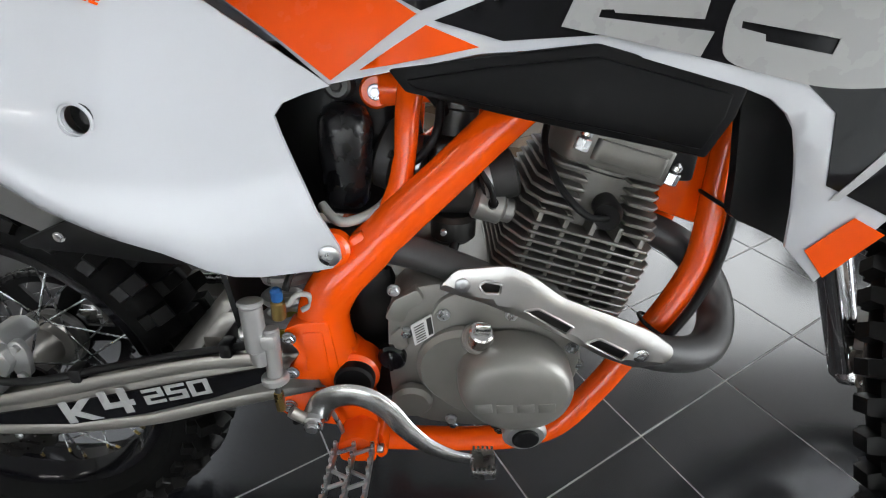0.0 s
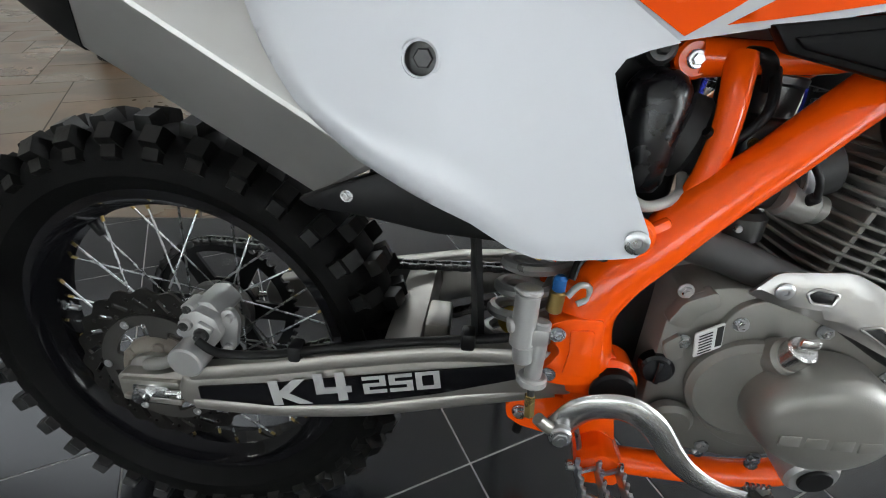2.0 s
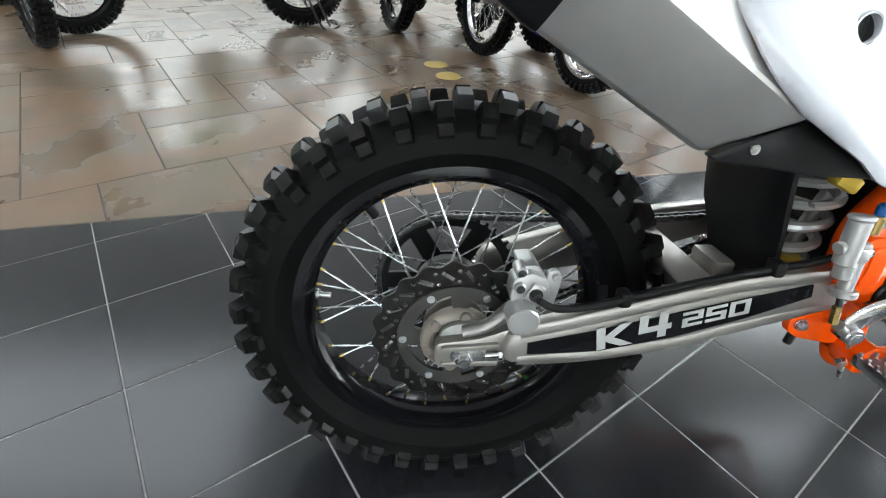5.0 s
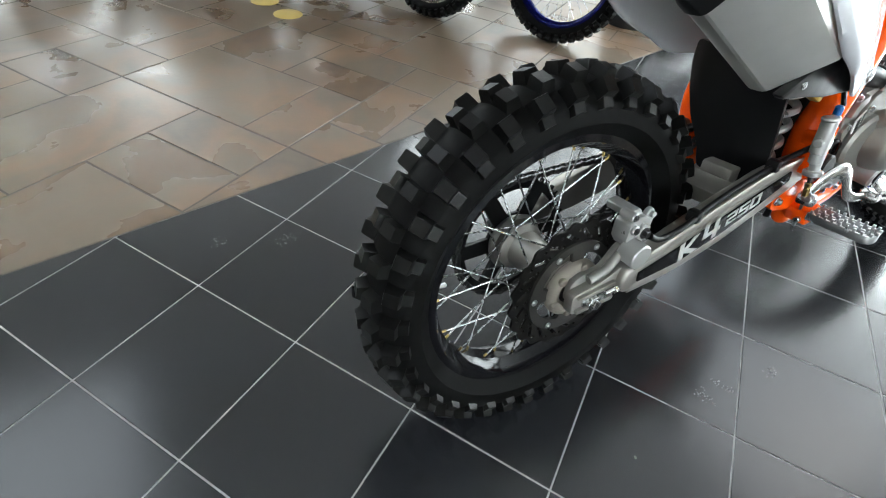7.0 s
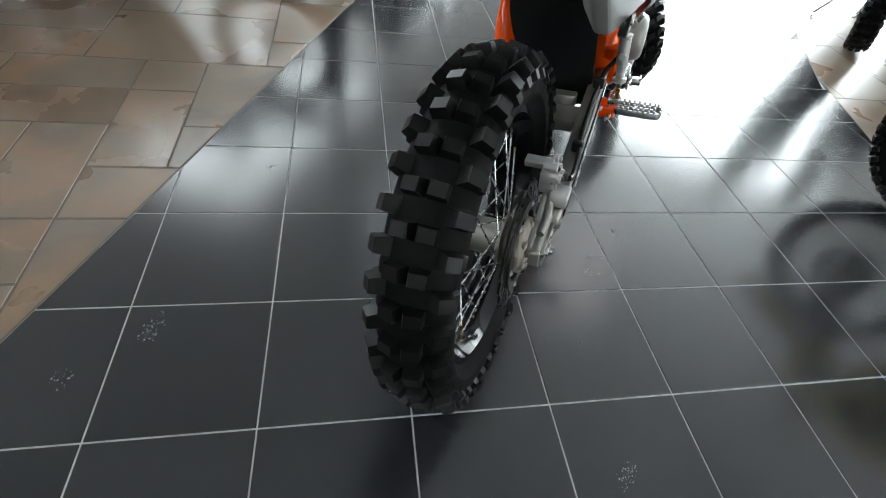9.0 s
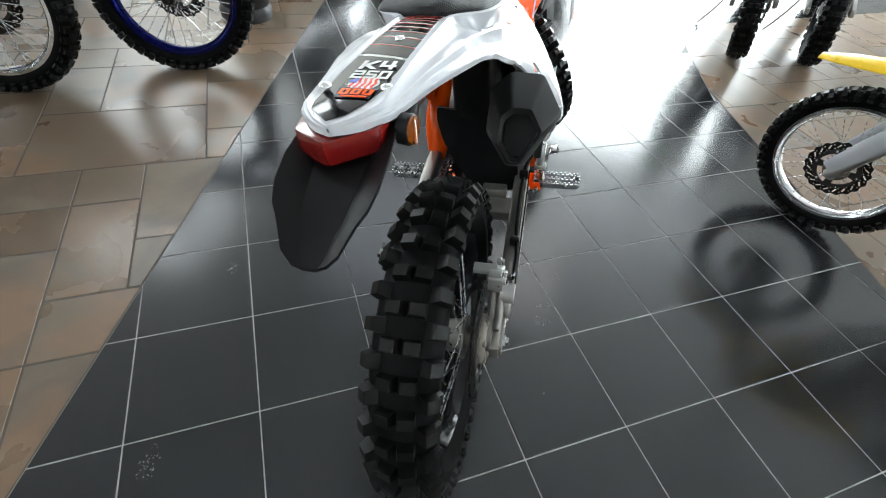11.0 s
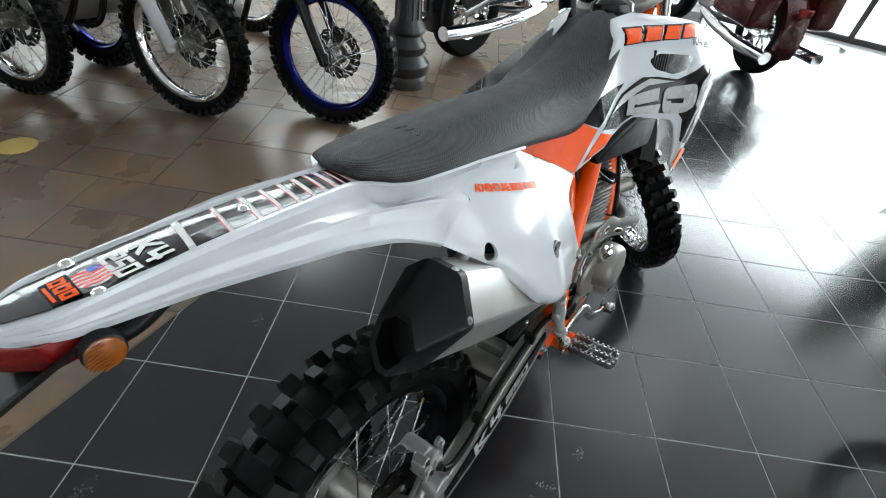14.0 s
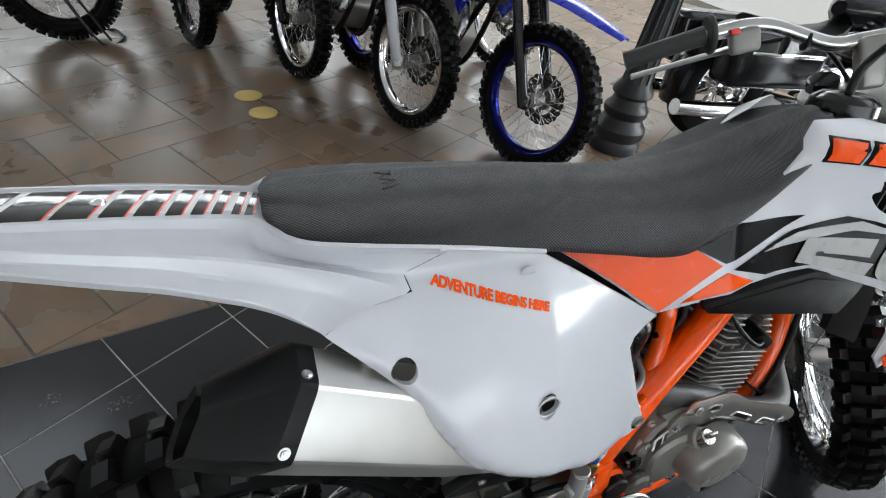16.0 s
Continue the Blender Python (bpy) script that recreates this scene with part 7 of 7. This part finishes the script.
    cyl(eb, (0.74, -0.15, 0.44), (0.74, -0.175, 0.44), 0.08, 32, 0.01)
    cyl(eb, (0.74, 0.14, 0.44), (0.74, 0.17, 0.44), 0.075, 32, 0.01)
    box(eb, (0.79, 0, 0.65), (0.14, 0.15, 0.24), 0.02, 2, m=pose(0, 0, 0, 0, 8, 0))
    part("engine", eb, CASE, b)
    both("frame_tube", tube(B(), [(0.53, -0.11, 0.34), (0.54, -0.12, 0.55), (0.62, -0.10, 0.66), (0.80, -0.06, 0.80), (1.08, -0.01, 0.93)], 0.019, 12, 5), BLACK_GLOSS, b)
    both("cradle_tube", tube(B(), [(0.53, -0.11, 0.32), (0.70, -0.10, 0.28), (0.85, -0.09, 0.34), (0.98, -0.06, 0.60), (1.08, -0.01, 0.88)], 0.016, 12, 5), BLACK_GLOSS, b)
    both("swingarm", prism(B(), [(-0.04, 0.31), (-0.04, 0.355), (0.10, 0.385), (0.50, 0.46), (0.52, 0.40), (0.20, 0.33)], SIDE, -0.135, -0.105, 0.006), ALU_SWING, b)
    part("header_pipe", tube(B(), [(0.87, -0.03, 0.66), (0.95, -0.08, 0.58), (0.93, -0.14, 0.46), (0.75, -0.14, 0.50), (0.55, -0.12, 0.60), (0.40, -0.12, 0.66)], 0.021, 12, 5), STEEL, b)
    part("silencer", tube(B(), [(0.40, -0.13, 0.66), (0.20, -0.14, 0.74), (-0.02, -0.145, 0.83)], [0.035, 0.055, 0.05], 16, 5), ALU, b)
    part("radiator", box(B(), (1.0, 0, 0.78), (0.03, 0.26, 0.22), 0.008), BLACK_PLASTIC, b)
    if stand:
        part("stand", tube(B(), [(-0.16, 0.14, 0.02), (-0.02, 0.15, 0.33), (0.02, 0.15, 0.33), (-0.10, 0.16, 0.012), (-0.24, 0.10, 0.012), (-0.24, -0.10, 0.012), (-0.10, -0.16, 0.012), (0.02, -0.15, 0.33)], 0.008, 10, 4), DARK_STEEL, b, "dark wire paddock stand at the rear wheel")
    else:
        q = math.tan(radians(lean))
        part("side_stand", tube(B(), [(0.52, 0.12, 0.33), (0.50, 0.22, 0.18), (0.48, 0.32, q * 0.32 + 0.008)], 0.010, 10, 4), ALU, b)
    return b


GOLD_TUBE = material("gold_fork_tube", (0.55, 0.45, 0.28), 0.2, 1.0, var=0.05)
trail_bike("blue off-road motorcycle with a blue anodised front rim", (1.40, 1.63), -70, 6, BLUE, BLACK_PLASTIC, BLUE_RIM, "blue")
trail_bike("white off-road motorcycle with white fork guards and silver rims", (0.93, 2.15), -72, 6, WHITE, BLACK_PLASTIC, CHROME, "silver", WHITE)
trail_bike("blue and black off-road motorcycle with silver rims", (0.455, 2.86), -72, 6, BLUE, BLACK_PLASTIC, CHROME, "silver")
trail_bike("black off-road motorcycle with dark rims", (-0.13, 3.44), -72, 6, BLACK_PLASTIC, BLACK_GLOSS, BLACK_GLOSS, "dark")
trail_bike("green off-road motorcycle on a wire stand", (-0.81, 3.50), 200, 0, GREEN, BLACK_PLASTIC, BLACK_GLOSS, "dark", None, True, nose="rear")
trail_bike("green and black off-road motorcycle", (-2.2, 2.66), -50, 5, GREEN, BLACK_PLASTIC, BLACK_GLOSS, "dark")
trail_bike("yellow off-road motorcycle with silver rims", (1.21, -1.23), 52, 5, YELLOW, BLACK_PLASTIC, CHROME, "silver", WHITE, size=0.82)
trail_bike("green off-road motorcycle seen from behind", (2.98, -1.36), -17, 10, GREEN, BLACK_PLASTIC, BLACK_GLOSS, "dark", nose="rear")
trail_bike("black off-road motorcycle seen from behind", (3.09, -1.86), -19, 10, BLACK_PLASTIC, BLACK_GLOSS, BLACK_GLOSS, "dark", nose="rear")
trail_bike("dark off-road motorcycle among the parked row", (1.95, 3.05), -70, 5, BLACK_PLASTIC, BLUE, CHROME, "silver")

# cast iron post
pb = lathe(B(), [(0.145, 0.0), (0.150, 0.05), (0.135, 0.075), (0.150, 0.10), (0.150, 0.14), (0.118, 0.18), (0.110, 0.20), (0.125, 0.22), (0.125, 0.25), (0.100, 0.28), (0.092, 0.31), (0.112, 0.33), (0.112, 0.35), (0.078, 0.40), (0.062, 0.75), (0.058, 0.85), (0.072, 0.88), (0.072, 0.91), (0.050, 0.95), (0.046, 3.595)], Matrix(), 40)
post = part("iron_post", pb, CAST_IRON, None, "", Matrix.Translation((2.13, 1.73, 0)))
tagged(post, "black cast iron column with a moulded base", "column")
for k in range(12):
    a = 2 * math.pi * k / 12
    part("flute", tube(B(), [(0.077 * math.cos(a), 0.077 * math.sin(a), 0.40), (0.058 * math.cos(a), 0.058 * math.sin(a), 0.85)], 0.007, 8, 2), CAST_IRON, post)

# brass discs let into the slate
for x, y in ((0.142, 2.574), (0.201, 2.343)):
    d = part("floor_disc", lathe(B(), [(0.075, 0.0), (0.075, 0.002), (0.072, 0.003), (0.004, 0.003)], Matrix.Translation((x, y, 0.0008)), 36), material("yellow_disc", (0.50, 0.37, 0.11), 0.45, var=0.06))
    tagged(d, "round yellow disc stuck to the slate floor", "floor disc", "floor discs")


def cruiser(label, spot, heading, paint):
    """A heavy road motorcycle: rear wheel on spot, saddlebags, twin chrome silencers."""
    c = tagged(new("touring_motorcycle"), label, "motorcycle", "showroom motorcycles")
    c.matrix_basis = pose(*spot, 0, -4, 0, heading)
    for x, n in ((0.0, "rear_wheel"), (1.62, "front_wheel")):
        tw = lathe(B(), [(0.20, -0.055), (0.23, -0.07), (0.30, -0.065), (0.325, -0.035), (0.33, 0), (0.325, 0.035), (0.30, 0.065), (0.23, 0.07), (0.20, 0.055)], AXLE_Y, 48, closed=True)
        w = part(n, lathe(B(), [(0.02, -0.05), (0.05, -0.05), (0.05, 0.05), (0.02, 0.05)], AXLE_Y, 24, closed=True), CHROME, c, "", Matrix.Translation((x, 0, 0.33)))
        part("tyre", tw, RUBBER, w)
        part("rim", lathe(B(), [(0.19, -0.05), (0.215, -0.052), (0.205, 0), (0.215, 0.052), (0.19, 0.05), (0.185, 0)], AXLE_Y, 40, closed=True), CHROME, w)
        for k in range(9):
            a = 2 * math.pi * k / 9
            part("wheel_spoke", cyl(B(), (0.04 * math.cos(a), 0, 0.04 * math.sin(a)), (0.195 * math.cos(a), 0, 0.195 * math.sin(a)), 0.011, 8), CHROME, w)
    rings = []
    for k in range(12):
        a = radians(-20 + 150 * k / 11)
        rings.append([Vector((-0.37 * math.cos(a) * q, y, 0.34 + 0.37 * math.sin(a) * q)) for y, q in ((-0.09, 0.86), (-0.085, 0.96), (-0.04, 1.0), (0.04, 1.0), (0.085, 0.96), (0.09, 0.86))])
    part("rear_fender", loft(B(), rings, False), paint, c)
    both("saddlebag", box(B(), (0.02, -0.25, 0.56), (0.62, 0.20, 0.30), 0.05, 4), paint, c)
    both("bag_trim", box(B(), (0.02, -0.352, 0.60), (0.50, 0.008, 0.02), 0.003), CHROME, c)
    both("silencer", tube(B(), [(0.75, -0.17, 0.30), (0.45, -0.20, 0.27), (-0.05, -0.21, 0.25), (-0.45, -0.21, 0.26)], [0.025, 0.04, 0.048, 0.046], 18, 5), CHROME, c)
    rings = []
    for x, w, z in ((0.0, 0.10, 0.74), (0.15, 0.16, 0.72), (0.40, 0.17, 0.68), (0.62, 0.12, 0.72), (0.70, 0.08, 0.76)):
        rings.append([Vector((x, w * a, z - 0.07 + 0.07 * q)) for a, q in ((1, 0), (0.95, 0.7), (0.6, 1), (-0.6, 1), (-0.95, 0.7), (-1, 0))])
    part("seat", loft(B(), rings), BLACK_PLASTIC, c)
    part("tank", loft(B(), [[Vector((x, w * math.cos(a), 0.82 + h * math.sin(a))) for a in [2 * math.pi * k / 16 for k in range(16)]] for x, w, h in ((0.62, 0.05, 0.04), (0.70, 0.13, 0.10), (0.90, 0.17, 0.13), (1.08, 0.14, 0.11), (1.16, 0.06, 0.05))]), paint, c)
    eb = box(B(), (0.78, 0, 0.40), (0.42, 0.26, 0.22), 0.04, 3)
    fins = []
    for x, tilt in ((0.70, -22), (0.90, 22)):
        for k in range(8):
            fins.append(box(B(), (x + (0.10 + 0.022 * k) * math.sin(radians(tilt)), 0, 0.46 + (0.05 + 0.022 * k) * math.cos(radians(tilt))), (0.15, 0.17, 0.009), 0.003, 1, m=pose(0, 0, 0, 0, tilt, 0)))
    cyl(eb, (0.62, -0.13, 0.40), (0.62, -0.17, 0.40), 0.10, 28, 0.02)
    cyl(eb, (0.80, -0.14, 0.62), (0.80, -0.22, 0.62), 0.075, 28, 0.02)
    motor = part("engine", eb, CHROME, c)
    for fb in fins:
        part("fin", fb, BLACK_GLOSS, motor)
    both("fork_leg", cyl(B(), (1.62, -0.11, 0.33), (1.26, -0.11, 1.0), 0.03, 18, 0.004), CHROME, c)
    part("handlebar", tube(B(), [(0.86, 0.42, 1.06), (1.05, 0.34, 1.14), (1.22, 0.12, 1.06), (1.22, -0.12, 1.06), (1.05, -0.34, 1.14), (0.86, -0.42, 1.06)], 0.014, 12, 6), CHROME, c)
    part("frame", tube(B(), [(0.30, 0, 0.30), (0.9, 0, 0.24), (1.15, 0, 0.40), (1.28, 0, 0.90), (0.9, 0, 0.72), (0.3, 0, 0.60)], 0.024, 12, 5), BLACK_GLOSS, c)
    part("tail_light", box(B(), (-0.36, 0, 0.56), (0.05, 0.10, 0.06), 0.012, 2), RED_LENS, c)
    part("side_stand", tube(B(), [(0.60, 0.13, 0.28), (0.58, 0.20, 0.15), (0.55, 0.26, 0.028)], 0.012, 10, 4), CHROME, c)
    return c


cruiser("black and chrome road motorcycle with saddlebags", (2.88, 1.78), -8, BLACK_GLOSS)
maroon = cruiser("dark red touring motorcycle with hard luggage", (4.72, 0.02), 38, MAROON)
tb = box(B(), (-0.02, 0, 0.90), (0.42, 0.62, 0.34), 0.06, 4)
part("top_case", tb, MAROON, maroon, "dark red top case")

# ---- floor pieces: dark square tiles and brown slate flags, on one grid that lies 31 degrees off the machine ----
TURN, TILE = radians(31), 0.3
ORIGIN = Vector((-0.286, 0.733))
GX, GY = Vector((math.cos(TURN), math.sin(TURN))), Vector((-math.sin(TURN), math.cos(TURN)))


def grid_point(u, v):
    return ORIGIN + GX * u + GY * v


def cut(poly, p, n):
    """The part of a convex polygon on the side of p to which n points."""
    out = []
    for a, b in zip(poly, poly[1:] + poly[:1]):
        da, db = (a - p).dot(n), (b - p).dot(n)
        if da >= 0:
            out.append(a)
        if (da >= 0) != (db >= 0):
            out.append(a + (b - a) * (da / (da - db)))
    return out


# the dark aisle lies between two straight borders; the second rounds off at its far end
NORTH = (Vector((0, 0.963)), Vector((-0.18, 1)).normalized())
SOUTH = [(Vector((1.0, -1.405)), Vector((0.25, -1)).normalized()), (Vector((2.3, -1.07)), Vector((0.06, -1)).normalized()),
         (Vector((3.0, -1.03)), Vector((-0.35, -1)).normalized()), (Vector((3.5, -1.2)), Vector((-1, -0.7)).normalized())]


def piece_mesh(name, poly, top, depth, mat, inset=0.0022):
    c = sum(poly, Vector((0, 0))) / len(poly)
    me = bpy.data.meshes.new(name)
    n = len(poly)
    low = [(p.x - c.x, p.y - c.y, -depth) for p in poly]
    mid = [(p.x - c.x, p.y - c.y, -0.0012) for p in poly]
    hi = []
    for p in poly:
        d = p - c
        q = d * (1 - 0.0016 / max(d.length, 0.02))
        hi.append((q.x, q.y, 0.0))
    faces = [tuple(range(2 * n, 3 * n))]
    for k in range(n):
        j = (k + 1) % n
        faces += [(k, j, n + j, n + k), (n + k, n + j, 2 * n + j, 2 * n + k)]
    me.from_pydata(low + mid + hi, [], faces)
    me.materials.append(mat)
    return me, c


def shrink(poly, d):
    c = sum(poly, Vector((0, 0))) / len(poly)
    out = poly
    for a, b in zip(poly, poly[1:] + poly[:1]):
        e = (b - a)
        if e.length < 1e-6:
            continue
        nrm = Vector((-e.y, e.x)).normalized()
        if (c - a).dot(nrm) < 0:
            nrm = -nrm
        out = cut(out, a + nrm * d, nrm)
        if len(out) < 3:
            return []
    return out


def area_of(poly):
    return abs(sum(a.x * b.y - b.x * a.y for a, b in zip(poly, poly[1:] + poly[:1]))) / 2


def lay(name, cells, near, mat, mat_far, gap, depth, label_far, category):
    """Near pieces one by one under the floor, the others joined."""
    shared = {}
    rest_v, rest_f = [], []
    count = 0
    for poly, whole in sorted(cells, key=lambda c: (sum(c[0], Vector((0, 0))) / len(c[0]) - Vector(near)).length):
        poly = shrink(poly, gap)
        if len(poly) < 3 or area_of(poly) < 2e-4:
            continue
        if count < 290:
            count += 1
            if whole and whole in shared:
                me = shared[whole]
                c = sum(poly, Vector((0, 0))) / len(poly)
            else:
                me, c = piece_mesh(name, poly, 0, depth, mat)
                if whole:
                    shared[whole] = me
            lift = 0.0 if name == "floor_tile" else random.uniform(-0.0006, 0.0006)
            put(name, me, floor, "", Matrix.Translation((c.x, c.y, lift)))
        else:
            s = len(rest_v)
            n = len(poly)
            rest_v += [(p.x, p.y, -depth) for p in poly] + [(p.x, p.y, 0) for p in poly]
            rest_f.append(tuple(range(s + n, s + 2 * n)))
            rest_f += [(s + k, s + (k + 1) % n, s + n + (k + 1) % n, s + n + k) for k in range(n)]
    me = bpy.data.meshes.new(name + "s_far")
    me.from_pydata(rest_v, [], rest_f)
    me.materials.append(mat_far)
    tagged(put(name + "s_far", me, floor), label_far, kind="stuff")


def square(u, v, w, h):
    return [grid_point(u, v), grid_point(u + w, v), grid_point(u + w, v + h), grid_point(u, v + h)]


dark, slates = [], []
for i in range(-26, 34):
    for j in range(-34, 26):
        poly = square(i * TILE, j * TILE, TILE, TILE)
        c = sum(poly, Vector((0, 0))) / 4
        if not (-5 < c.x < 6.75 and -6 < c.y < 3.5):
            continue
        a = cut(poly, NORTH[0], -NORTH[1])
        full = len(a) == 4 and abs(area_of(a) - TILE * TILE) < 1e-6
        if len(a) < 3:
            continue
        inside_south = [cut(a, p, -n) for p, n in SOUTH]
        keep = [q for q in inside_south if len(q) >= 3]
        if any(len(q) >= 3 and abs(area_of(q) - area_of(a)) < 1e-7 for q in keep):
            dark.append((a, "tile" if full else None))
        elif keep:
            dark.append((max(keep, key=area_of), None))

# slate flags in mixed sizes on a 0.2 m grid
UNIT = 0.21
taken = set()
for j in range(-44, 46):
    for i in range(-44, 46):
        if (i, j) in taken:
            continue
        for w, h in random.sample([(3, 2), (2, 3), (2, 2), (2, 1), (1, 2), (1, 1)], 6) + [(1, 1)]:
            spot = [(i + a, j + b) for a in range(w) for b in range(h)]
            if not any(s in taken for s in spot):
                break
        taken.update(spot)
        poly = square(i * UNIT + 0.07, j * UNIT + 0.04, w * UNIT, h * UNIT)
        c = sum(poly, Vector((0, 0))) / 4
        if not (-6.5 < c.x < 6.6 and -6.5 < c.y < 8.8):
            continue
        a = cut(poly, NORTH[0] + NORTH[1] * 0.001, NORTH[1])
        if len(a) >= 3:
            slates.append((a, None))
        else:
            for p, n in SOUTH:
                poly = cut(poly, p + n * 0.001, n)
                if len(poly) < 3:
                    break
            if len(poly) >= 3:
                slates.append((poly, None))

for name, poly in (("slate_bed_north", [(-7, -0.297), (6.99, 2.221), (6.99, 9), (-7, 9)]), ("slate_bed_south", [(-7, -3.405), (1.0, -1.405), (2.3, -1.07), (3.0, -1.03), (3.5, -1.2), (4.6, -2.8), (6.99, -6.2), (6.99, -7), (-7, -7)])):
    me = bpy.data.meshes.new(name)
    me.from_pydata([(x, y, -0.0009) for x, y in poly], [], [tuple(range(len(poly)))])
    me.materials.append(SLATE_GROUT)
    tagged(put(name, me), "brown mortar joints under the slate", "floor", kind="structure")
lay("floor_tile", dark, (0.8, -0.2), DARK_TILE, DARK_TILE_FAR, 0.0017, 0.003, "dark grey glazed floor tiles running on across the aisle", "tile")
lay("slate_flag", slates, (0.4, 2.2), SLATE, SLATE_FAR, 0.003, 0.003, "brown and grey slate flags of mixed sizes", "slate")


# chalky scuffs trodden on to the dark tiles: many thin flakes
SCUFF = material("chalk_scuff", (0.16, 0.16, 0.165), 0.7, var=0.3, scale=200)


def scuff(x, y, w, h, turn, n):
    verts, faces = [], []
    rnd = random.Random(int(1000 * (x + 7 * y)))
    c, s = math.cos(radians(turn)), math.sin(radians(turn))
    for k in range(n):
        a = rnd.uniform(0, 2 * math.pi)
        r = rnd.random() ** 0.7
        u, v = w * r * math.cos(a), h * r * math.sin(a)
        px, py = x + c * u - s * v, y + s * u + c * v
        size, m, b = rnd.uniform(0.0007, 0.0024), 5, rnd.uniform(0, 6)
        i = len(verts)
        verts += [(px + size * rnd.uniform(0.5, 1.6) * math.cos(b + 2 * math.pi * q / m), py + size * rnd.uniform(0.4, 1.2) * math.sin(b + 2 * math.pi * q / m), 0.0003) for q in range(m)]
        faces.append(tuple(range(i, i + m)))
    me = bpy.data.meshes.new("scuff_mark")
    me.from_pydata(verts, [], faces)
    me.materials.append(SCUFF)
    tagged(put("scuff_mark", me, floor), "pale chalky scuff on a dark tile", kind="stuff")


for spot in ((-0.305, 0.654, 0.045, 0.022, 20, 60), (-0.47, 0.715, 0.03, 0.02, 60, 26), (0.354, -0.201, 0.020, 0.030, 10, 40), (0.411, -0.206, 0.012, 0.03, 30, 26), (0.548, -0.238, 0.022, 0.014, 0, 30), (-0.155, -0.373, 0.02, 0.035, 80, 46), (0.11, -0.226, 0.004, 0.003, 0, 5), (0.275, 0.781, 0.03, 0.018, 40, 36)):
    scuff(*spot)
